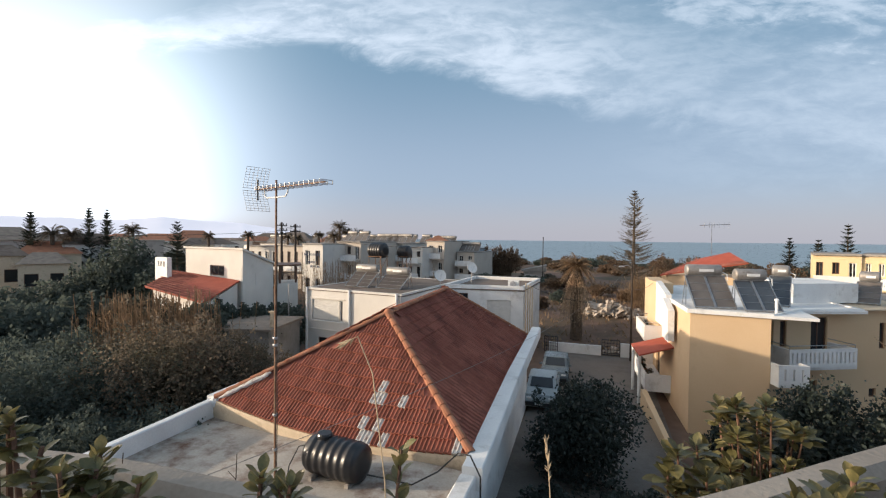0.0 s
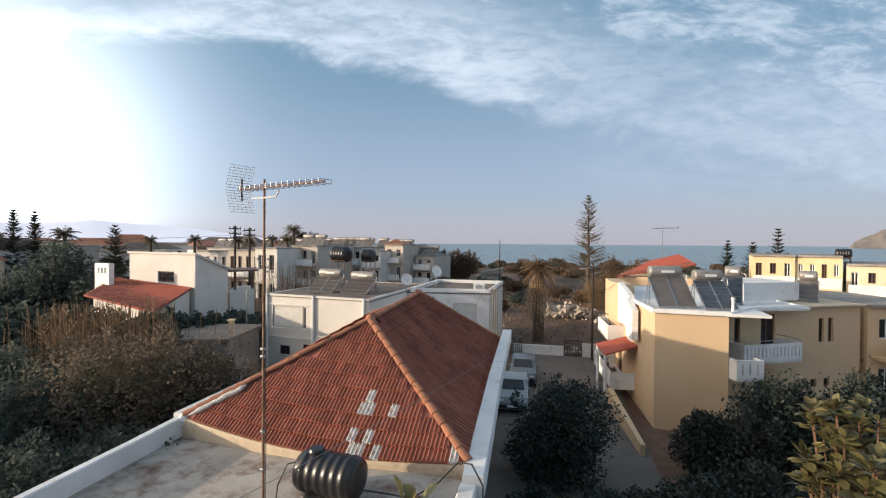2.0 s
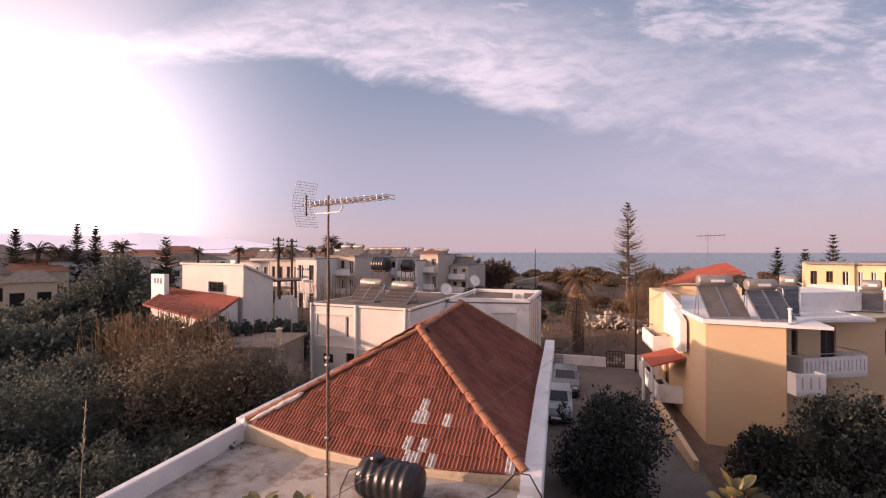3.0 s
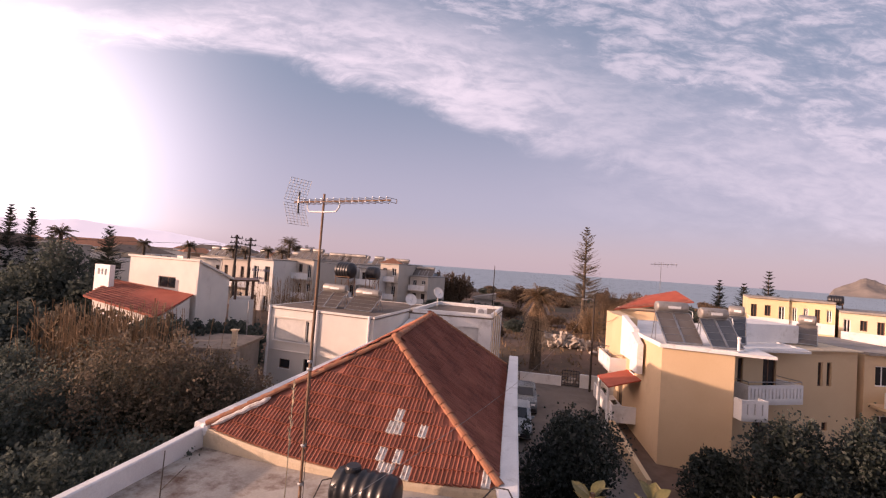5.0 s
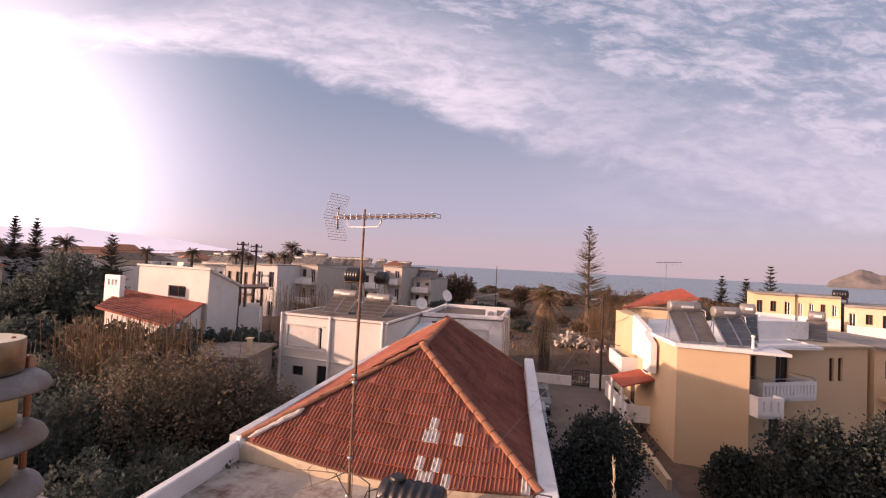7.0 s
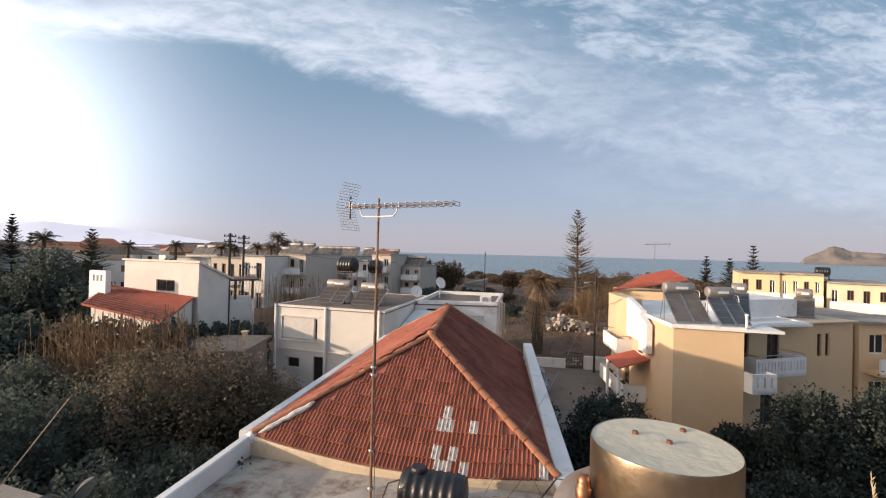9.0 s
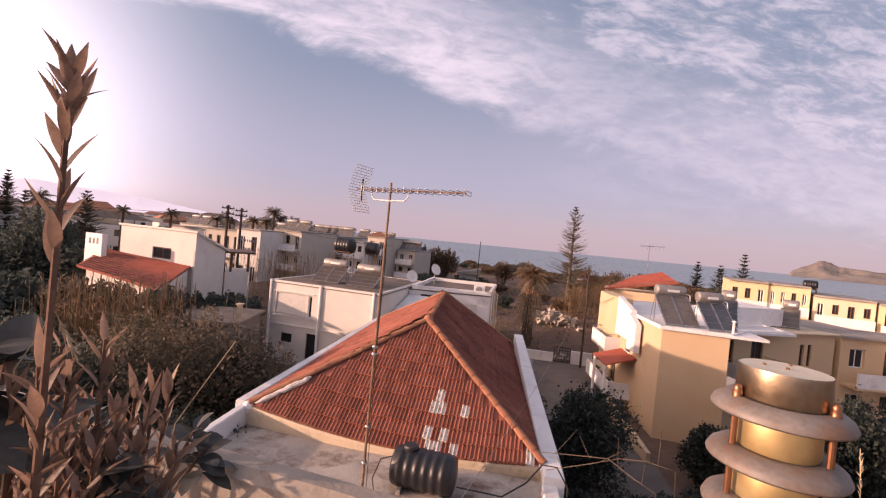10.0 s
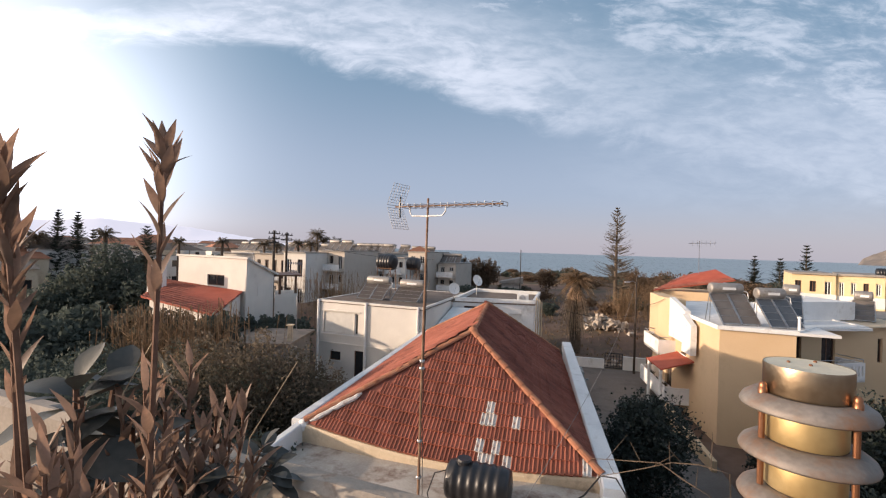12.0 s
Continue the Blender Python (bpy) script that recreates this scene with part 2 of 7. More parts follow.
M["disc"] = material("corroded_disc", (0.15, 0.135, 0.125), (0.27, 0.245, 0.225), 22, 0.62, 0.10, 160, metal=0.35, stain=(0.24, 0.135, 0.08), stain_scale=16, stain_at=(0.48, 0.70))
M["cap_top"] = material("dusty_cap_top", (0.50, 0.47, 0.38), (0.62, 0.59, 0.48), 12, 0.8, 0.15, 120, metal=0.1, stain=(0.70, 0.69, 0.64), stain_scale=20, stain_at=(0.6, 0.72))
M["copper"] = material("copper_nut", (0.26, 0.12, 0.065), (0.40, 0.20, 0.11), 30, 0.42, 0.03, 100, metal=0.9)
M["black_plastic"] = material("black_plastic", (0.010, 0.010, 0.012), (0.022, 0.022, 0.025), 6, 0.35, 0.1, 60)
M["collector"] = material("collector_glass", (0.040, 0.048, 0.060), (0.065, 0.075, 0.090), 1.5, 0.22, 0.0)
M["collector_worn"] = material("worn_collector", (0.085, 0.075, 0.068), (0.14, 0.125, 0.115), 1.5, 0.5, 0.05, 30)
M["dish"] = material("dish_paint", (0.66, 0.65, 0.63), (0.78, 0.77, 0.75), 4, 0.5, 0.05)
M["cable"] = material("black_cable", (0.018, 0.017, 0.016), (0.035, 0.033, 0.031), 10, 0.6, 0.0)
M["rope"] = material("grey_cable", (0.22, 0.20, 0.18), (0.36, 0.33, 0.30), 10, 0.7, 0.0)
M["car_silver"] = material("car_paint_grey", (0.10, 0.12, 0.13), (0.15, 0.17, 0.18), 1, 0.28, 0.0)
M["car_white"] = material("car_paint_pale", (0.24, 0.27, 0.28), (0.32, 0.35, 0.36), 1, 0.3, 0.0)
M["tyre"] = material("tyre_rubber", (0.015, 0.015, 0.015), (0.03, 0.03, 0.03), 10, 0.9, 0.1)
M["lamp_glass"] = material("lamp_lens", (0.35, 0.05, 0.04), (0.45, 0.08, 0.06), 5, 0.2, 0.0)
M["red_roof"] = material("red_sheet_roof", (0.30, 0.065, 0.04), (0.40, 0.10, 0.06), 1.5, 0.7, 0.15, 20)
M["leaf_dark"] = material("dark_foliage", (0.060, 0.078, 0.070), (0.130, 0.150, 0.125), 1.2, 0.8, 0.0, 8, island=0.12, through_leaf=0.45)
# leaves set near black; the yard's shade is put into their colour
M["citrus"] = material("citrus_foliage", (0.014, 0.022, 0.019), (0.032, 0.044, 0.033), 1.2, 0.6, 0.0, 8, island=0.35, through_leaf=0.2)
M["leaf_olive"] = material("olive_foliage", (0.135, 0.112, 0.085), (0.25, 0.195, 0.14), 0.5, 0.85, 0.0, 6, stain=(0.065, 0.070, 0.052), stain_scale=0.7, stain_at=(0.45, 0.62), island=0.14, through_leaf=0.45)
M["leaf_dry"] = material("dry_reed", (0.20, 0.135, 0.08), (0.36, 0.25, 0.155), 0.6, 0.8, 0.0, 6, island=0.35, through_leaf=0.45)
M["leaf_brown"] = material("tamarisk_foliage", (0.125, 0.083, 0.055), (0.215, 0.148, 0.098), 0.5, 0.8, 0.0, 6, island=0.35, through_leaf=0.45)
M["conifer"] = material("conifer_foliage", (0.15, 0.122, 0.09), (0.25, 0.205, 0.152), 0.8, 0.8, 0.0, 6, island=0.35, through_leaf=0.45)
M["conifer_dark"] = material("dark_conifer_foliage", (0.036, 0.042, 0.034), (0.072, 0.078, 0.060), 0.8, 0.75, 0.0, 6, island=0.35, through_leaf=0.45)
M["bark"] = material("bark", (0.07, 0.052, 0.038), (0.15, 0.115, 0.085), 5, 0.95, 0.5, 30)
M["wood_pole"] = material("tarred_pole", (0.035, 0.028, 0.024), (0.075, 0.06, 0.05), 3, 0.9, 0.3, 25)
M["collector_brown"] = material("grimy_collector", (0.040, 0.033, 0.030), (0.080, 0.066, 0.058), 2.0, 0.55, 0.05, 20)
M["palm_thatch"] = material("dead_palm_frond", (0.33, 0.225, 0.145), (0.54, 0.40, 0.265), 1.0, 0.85, 0.0, 8, island=0.35)
M["hill"] = material("far_hill", (0.17, 0.148, 0.132), (0.27, 0.235, 0.208), 0.012, 1.0, 0.0, 0.05, stain=(0.16, 0.145, 0.13), stain_scale=0.02)
# distance haze is put into the range's colour: pale base plus glow
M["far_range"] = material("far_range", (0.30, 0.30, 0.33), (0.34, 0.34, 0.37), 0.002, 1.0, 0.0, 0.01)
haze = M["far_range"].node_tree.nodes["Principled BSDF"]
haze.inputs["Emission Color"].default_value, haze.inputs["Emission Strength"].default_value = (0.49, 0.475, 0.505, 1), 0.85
M["water"] = material("sea_water", (0.12, 0.18, 0.205), (0.16, 0.225, 0.25), 0.01, 0.30, 0.15, 0.2)
M["stem"] = material("plant_stem", (0.10, 0.055, 0.038), (0.19, 0.11, 0.075), 20, 0.8, 0.2, 80)
M["leaf_rubber"] = material("broad_leaf", (0.085, 0.085, 0.034), (0.19, 0.165, 0.066), 12, 0.42, 0.1, 60, stain=(0.36, 0.27, 0.11), stain_scale=9, stain_at=(0.50, 0.70), vary=0.45, through_leaf=0.3)
M["leaf_fig"] = material("dark_thick_leaf", (0.040, 0.046, 0.042), (0.085, 0.085, 0.078), 10, 0.5, 0.1, 60, stain=(0.12, 0.085, 0.07), stain_scale=7, stain_at=(0.55, 0.75), vary=0.3, through_leaf=0.2)
M["leaf_lance"] = material("lance_leaf", (0.17, 0.118, 0.088), (0.32, 0.205, 0.15), 14, 0.5, 0.1, 70, stain=(0.42, 0.22, 0.14), stain_scale=8, stain_at=(0.50, 0.72), vary=0.35, through_leaf=0.45)
M["straw"] = material("dry_straw", (0.36, 0.27, 0.17), (0.52, 0.42, 0.29), 20, 0.8, 0.0, 80)
M["writing"] = material("dark_blue_writing", (0.04, 0.05, 0.09), (0.06, 0.07, 0.12), 3, 0.8, 0.0)


# ---- building helpers ----
def obj_from(bm, name, mat=None, smooth=False):
    me = bpy.data.meshes.new(name)
    bm.to_mesh(me)
    bm.free()
    if smooth:
        for p in me.polygons:
            p.use_smooth = True
    if mat:
        me.materials.append(mat)
    return new(name, me)


def part(name, bm, mat, parent, label="", smooth=False):
    """One mesh object under a thing; its vertices are given in the world, the parent's place is taken off."""
    ob = obj_from(bm, name, mat, smooth)
    ob.parent = parent
    ob.matrix_parent_inverse = Matrix.Identity(4) if parent.parent else parent.matrix_basis.inverted()
    if label:
        ob["label"] = label
    return ob


def thing(name, at, label, category, group="", kind="", rz=0):
    ob = new(name)
    ob.empty_display_size = 0.2
    ob.matrix_basis = pose(at[0], at[1], at[2], 0, 0, rz)
    return tagged(ob, label, category, group, kind)


def add_box(bm, c, s, rz=0.0, m=None):
    """A box with centre c and size s, turned by rz degrees about its own upright, or set by the matrix m."""
    t = m if m is not None else Matrix.Translation(c) @ Matrix.Rotation(radians(rz), 4, "Z")
    vs = [bm.verts.new(t @ Vector((x * s[0] / 2, y * s[1] / 2, z * s[2] / 2))) for x in (-1, 1) for y in (-1, 1) for z in (-1, 1)]
    for q in ((0, 1, 3, 2), (4, 6, 7, 5), (0, 4, 5, 1), (2, 3, 7, 6), (0, 2, 6, 4), (1, 5, 7, 3)):
        bm.faces.new([vs[i] for i in q])
    return bm


def box(c, s, rz=0.0, bevel=0.0):
    bm = add_box(bmesh.new(), c, s, rz)
    if bevel:
        bmesh.ops.bevel(bm, geom=bm.edges[:], offset=bevel, segments=2, affect="EDGES")
    return bm


def prism(poly, z0, z1):
    """An upright block over a plan polygon given anticlockwise; z1 may be a list, a height for each corner."""
    bm = bmesh.new()
    tops = z1 if isinstance(z1, (list, tuple)) else [z1] * len(poly)
    a = [bm.verts.new((x, y, z0)) for x, y in poly]
    b = [bm.verts.new((x, y, z)) for (x, y), z in zip(poly, tops)]
    bm.faces.new(b)
    bm.faces.new(a[::-1])
    for i in range(len(poly)):
        j = (i + 1) % len(poly)
        bm.faces.new((a[i], a[j], b[j], b[i]))
    return bm


def frame_at(a, b):
    """A turn whose z axis runs from a to b."""
    d = Vector(b) - Vector(a)
    return Matrix.Translation(a) @ d.to_track_quat("Z", "Y").to_matrix().to_4x4(), d.length


def add_tube(bm, pts, radii, n=8, cap=True):
    """A round tube through points, with a radius for each."""
    pts = [Vector(p) for p in pts]
    if isinstance(radii, (int, float)):
        radii = [radii] * len(pts)
    rings = []
    ref = Vector((0.123, 0.31, 0.94))
    for i, p in enumerate(pts):
        d = (pts[min(i + 1, len(pts) - 1)] - pts[max(i - 1, 0)]).normalized()
        u = d.cross(ref)
        if u.length < 0.05:
            u = d.cross(Vector((1, 0, 0)))
        u.normalize()
        v = d.cross(u)
        rings.append([bm.verts.new(p + radii[i] * (math.cos(2 * math.pi * k / n) * u + math.sin(2 * math.pi * k / n) * v)) for k in range(n)])
    for r, s in zip(rings, rings[1:]):
        for k in range(n):
            bm.faces.new((r[k], r[(k + 1) % n], s[(k + 1) % n], s[k]))
    if cap:
        bm.faces.new(rings[0][::-1])
        bm.faces.new(rings[-1])
    return bm


def tube(pts, radii, n=8):
    return add_tube(bmesh.new(), pts, radii, n)


def lathe(profile, at=(0, 0, 0), n=32, turn=None):
    """Turns a profile of (radius, height) round the upright axis at a point."""
    bm = bmesh.new()
    t = Matrix.Translation(at) @ (turn or Matrix.Identity(4))
    rings = []
    for r, z in profile:
        if r < 1e-5:
            rings.append([bm.verts.new(t @ Vector((0, 0, z)))])
        else:
            rings.append([bm.verts.new(t @ Vector((r * math.cos(2 * math.pi * k / n), r * math.sin(2 * math.pi * k / n), z))) for k in range(n)])
    for a, b in zip(rings, rings[1:]):
        for k in range(n):
            j = (k + 1) % n
            if len(a) == 1 and len(b) > 1:
                bm.faces.new((a[0], b[j], b[k]))
            elif len(b) == 1 and len(a) > 1:
                bm.faces.new((a[k], a[j], b[0]))
            elif len(a) > 1:
                bm.faces.new((a[k], a[j], b[j], b[k]))
    return bm


def sag(a, b, drop, n=14):
    a, b = Vector(a), Vector(b)
    return [a.lerp(b, i / n) - Vector((0, 0, drop * 4 * (i / n) * (1 - i / n))) for i in range(n + 1)]


class Wall:
    """An upright wall from plan point a to b, its outer face to the right of that way; openings (u0, u1, z0, z1) go through it."""

    def __init__(self, a, b, z0, z1, thick=0.25, openings=()):
        self.a, self.b = Vector((*a, 0)), Vector((*b, 0))
        self.u = (self.b - self.a).normalized()
        self.n = Vector((self.u.y, -self.u.x, 0))
        self.length, self.z0, self.z1, self.thick, self.openings = (self.b - self.a).length, z0, z1, thick, list(openings)

    def matrix(self, u, z, out=0.0):
        p = self.a + self.u * u + self.n * out
        return Matrix.Translation((p.x, p.y, z)) @ Matrix(((self.u.x, -self.n.x, 0), (self.u.y, -self.n.y, 0), (0, 0, 1))).to_4x4()

    def bar(self, bm, u0, u1, z0, z1, out0, out1):
        """A box on the wall between out0 and out1 metres proud of its outer face."""
        return add_box(bm, None, (u1 - u0, out1 - out0, z1 - z0), m=self.matrix((u0 + u1) / 2, (z0 + z1) / 2, (out0 + out1) / 2))

    def mesh(self):
        """The wall as one closed mesh on a grid, with the openings left out."""
        bm = bmesh.new()
        us = sorted({0.0, self.length, *(round(v, 4) for o in self.openings for v in o[:2])})
        zs = sorted({self.z0, self.z1, *(round(v, 4) for o in self.openings for v in o[2:])})
        grid = {}

        def vert(i, k, side):
            key = (i, k, side)
            if key not in grid:
                p = self.a + self.u * us[i] - self.n * (self.thick * side)
                grid[key] = bm.verts.new((p.x, p.y, zs[k]))
            return grid[key]

        def solid(i, k):
            if not (0 <= i < len(us) - 1 and 0 <= k < len(zs) - 1):
                return False
            u, z = (us[i] + us[i + 1]) / 2, (zs[k] + zs[k + 1]) / 2
            return not any(o[0] <= u <= o[1] and o[2] <= z <= o[3] for o in self.openings)

        for i in range(len(us) - 1):
            for k in range(len(zs) - 1):
                if not solid(i, k):
                    continue
                bm.faces.new((vert(i, k, 0), vert(i + 1, k, 0), vert(i + 1, k + 1, 0), vert(i, k + 1, 0)))
                bm.faces.new((vert(i, k, 1), vert(i, k + 1, 1), vert(i + 1, k + 1, 1), vert(i + 1, k, 1)))
                for di, dk, p, q in ((-1, 0, (i, k), (i, k + 1)), (1, 0, (i + 1, k + 1), (i + 1, k)), (0, -1, (i + 1, k), (i, k)), (0, 1, (i, k + 1), (i + 1, k + 1))):
                    if not solid(i + di, k + dk):
                        bm.faces.new((vert(*p, 0), vert(*q, 0), vert(*q, 1), vert(*p, 1)))
        return bm

    def window(self, parent, u0, u1, z0, z1, mullions=1, frame_mat="brown_frame", sill=True, shutter=0.0, depth=0.10, door=False):
        """A window set back in its opening: a frame, panes and a sill; shutter: the share covered by a roller shutter."""
        self.openings.append((u0, u1, z0, z1))
        w, f = u1 - u0, 0.06
        bm = bmesh.new()
        d0, d1 = -depth - 0.05, -depth
        for p in ((u0, u0 + f, z0, z1), (u1 - f, u1, z0, z1), (u0 + f, u1 - f, z1 - f, z1), (u0 + f, u1 - f, z0, z0 + f)):
            self.bar(bm, *p, d0, d1)
        for i in range(1, mullions + 1):
            m = u0 + w * i / (mullions + 1)
            self.bar(bm, m - f / 2, m + f / 2, z0 + f, z1 - f, d0, d1 - 0.005)
        fr = part("door_frame" if door else "window_frame", bm, M[frame_mat], parent)
        for i in range(mullions + 1):
            a, b = u0 + w * i / (mullions + 1) + f * 0.5, u0 + w * (i + 1) / (mullions + 1) - f * 0.5
            part("pane", self.bar(bmesh.new(), a, b, z0 + f, z1 - f, d0 + 0.015, d0 + 0.03), M["glass"], parent)
        if sill:
            part("window_sill", self.bar(bmesh.new(), u0 - 0.05, u1 + 0.05, z0 - 0.06, z0, -0.1, 0.05), M["limewash"], parent)
        if shutter:
            n = int((z1 - z0) * shutter / 0.055)
            bm = bmesh.new()
            rows = []
            for k in range(2 * n + 1):
                z, out = z1 - 0.0275 * k, d1 + (0.034 if k % 2 else 0.012)
                rows.append([bm.verts.new(self.matrix(u, z, out).translation) for u in (u0 + 0.02, u1 - 0.02)])
            for p, q in zip(rows, rows[1:]):
                bm.faces.new((p[0], p[1], q[1], q[0]))
            part("roller_shutter", bm, M["shutter"], parent)
        return fr


def smooth01(x, lo, hi):
    x = min(max((x - lo) / (hi - lo), 0.0), 1.0)
    return x * x * (3 - 2 * x)


def ground_z(x, y):
    """Level near the houses, a low rise on the open field, falling under the sea past the shore."""
    shore = 178 - 66 * smooth01(x, 60, 130) + max(0.0, -55 - x) * 1.35 + 6 * noise.noise((x * 0.02, y * 0.02, 0))
    z = 1.1 * smooth01(y, 38, 50) * (1 - smooth01(y, 120, 165))
    z += 0.25 * noise.noise((x * 0.11, y * 0.11, 3.0)) * smooth01(y, 37.5, 44)
    return z - 6.0 * smooth01(y - shore, -12, 30)


# ---- ground, sea, distance ----
def build_ground():
    def axis(near, far, mid):
        a = [mid + i * 1.5 for i in range(int(-near / 1.5), int(near / 1.5) + 1)]
        step, lo, hi = 2.0, a[0], a[-1]
        while hi < far:
            step *= 1.22
            hi += step
            lo -= step
            a = [lo] + a + [hi]
        return a
    xs, ys = axis(42, 4200, 0), axis(52, 4200, 40)
    verts = [(x, y, ground_z(x, y)) for y in ys for x in xs]
    w = len(xs)
    faces = [(j * w + i, j * w + i + 1, (j + 1) * w + i + 1, (j + 1) * w + i) for j in range(len(ys) - 1) for i in range(w - 1)]
    me = bpy.data.meshes.new("ground")
    me.from_pydata(verts, [], faces)
    me.materials.append(M["earth"])
    for p in me.polygons:
        p.use_smooth = True
    tagged(new("ground", me), "dry brown earth and scrub reaching to the shore", "ground", kind="structure")


build_ground()
tagged(obj_from(prism([(-4300, 60), (4300, 60), (4300, 4300), (-4300, 4300)], -3.0, -1.5), "sea", M["water"]),
       "calm blue-grey sea out to the horizon", "sea", kind="structure")
tagged(obj_from(prism([(-2.2, -8), (4.4, -8), (4.3, 36.7), (-2.4, 36.7)], -0.1, 0.03), "pavement_yard", M["paving"]),
       "worn grey concrete yard and lane between the houses", "pavement", kind="structure")


def hill(name, ridge, depth, mat, label, crag=0.30):
    """A far hill: a ridge line of (x, y, height) with slopes falling to the sea on both sides."""
    bm = bmesh.new()
    rows = []
    fine = []
    for (x0, y0, h0), (x1, y1, h1) in zip(ridge, ridge[1:]):
        for i in range(8):
            t = i / 8
            h = h0 + (h1 - h0) * t
            fine.append((x0 + (x1 - x0) * t, y0 + (y1 - y0) * t, h + 0.05 * h * noise.noise(((x0 + (x1 - x0) * t) * 0.03, h0 * 0.0, 1.0))))
    fine.append(ridge[-1])
    for x, y, h in fine:
        d = Vector((x, y, 0)).normalized()
        row = []
        for k in range(-14, 15):
            s = k / 14
            q = Vector((x + d.x * s * depth, y + d.y * s * depth, 0))
            rough = noise.fractal(Vector((q.x, q.y, h)) * 0.009, 1.0, 2.0, 4)
            z = h * (1 - abs(s)) ** 1.15 * (1 + crag * rough * min(1, abs(s) * 4 + 0.25)) - 6 * abs(s)
            row.append(bm.verts.new((q.x, q.y, z)))
        rows.append(row)
    for a, b in zip(rows, rows[1:]):
        for k in range(28):
            bm.faces.new((a[k], a[k + 1], b[k + 1], b[k]))
    bmesh.ops.recalc_face_normals(bm, faces=bm.faces[:])
    tagged(obj_from(bm, name, mat, True), label, "hill", kind="structure")


HEADLAND = ((28.9, -0.35), (29.3, 0.35), (29.9, 0.75), (30.5, 1.05), (31.1, 1.42), (31.6, 1.50), (32.1, 1.42), (32.8, 1.05), (33.6, 0.98), (35.2, 0.94), (38.0, 0.85), (42.0, 0.6), (47.0, -0.2))      # bearing and rise in degrees
hill("backdrop_headland", [(2400 * math.sin(radians(b)), 2400 * math.cos(radians(b)), 9 + 2400 * math.tan(radians(e))) for b, e in HEADLAND],
     240, M["hill"], "bare rocky headland rising out of the sea", 0.5)
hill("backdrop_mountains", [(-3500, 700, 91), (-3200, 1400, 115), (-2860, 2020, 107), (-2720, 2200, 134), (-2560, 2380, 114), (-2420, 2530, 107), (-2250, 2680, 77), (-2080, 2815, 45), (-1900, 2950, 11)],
     500, M["far_range"], "mountain range far along the coast, haze put into its pale glowing colour", 0.04)


# ---- plants: crowns of many small leaves ----
RNG = np.random.default_rng(7)


def leaf_mesh(name, lobes, count, size, mat, rng, droop=0.0, long=1.6, shell=0.55):
    """Small pointed leaves scattered through rounded lobes (centre, radii), thick near the outside."""
    vol = np.array([r[0] * r[1] + r[1] * r[2] + r[0] * r[2] for _, r in lobes])
    pick = rng.choice(len(lobes), count, p=vol / vol.sum())
    c = np.array([l[0] for l in lobes])[pick]
    r = np.array([l[1] for l in lobes])[pick]
    d = rng.normal(size=(count, 3))
    d /= np.linalg.norm(d, axis=1, keepdims=True)
    rad = shell + (1.06 - shell) * rng.random((count, 1)) ** 0.6
    rad *= 1 + 0.22 * np.sin(9 * d[:, :1] + 5 * d[:, 1:2] + pick[:, None]) * np.cos(8 * d[:, 2:3] + pick[:, None])
    rad *= 1 + 0.22 * (rng.random((count, 1)) < 0.06)
    p = c + d * r * rad
    a = rng.normal(size=(count, 3)) + 0.6 * d
    a[:, 2] += 0.3 - droop
    a /= np.linalg.norm(a, axis=1, keepdims=True)
    b = np.cross(a, rng.normal(size=(count, 3)))
    b /= np.linalg.norm(b, axis=1, keepdims=True) + 1e-9
    s = size * (0.6 + 0.8 * rng.random((count, 1)))
    v = np.stack([p - a * s * long / 2, p + b * s / 2, p + a * s * long / 2, p - b * s / 2], 1).reshape(-1, 3)
    f = np.arange(count * 4).reshape(-1, 4)
    me = bpy.data.meshes.new(name)
    me.from_pydata(v.tolist(), [], f.tolist())
    me.materials.append(mat)
    return me


def attach(name, me, parent, label=""):
    ob = new(name, me)
    ob.parent = parent
    ob.matrix_parent_inverse = parent.matrix_basis.inverted()
    if label:
        ob["label"] = label
    return ob


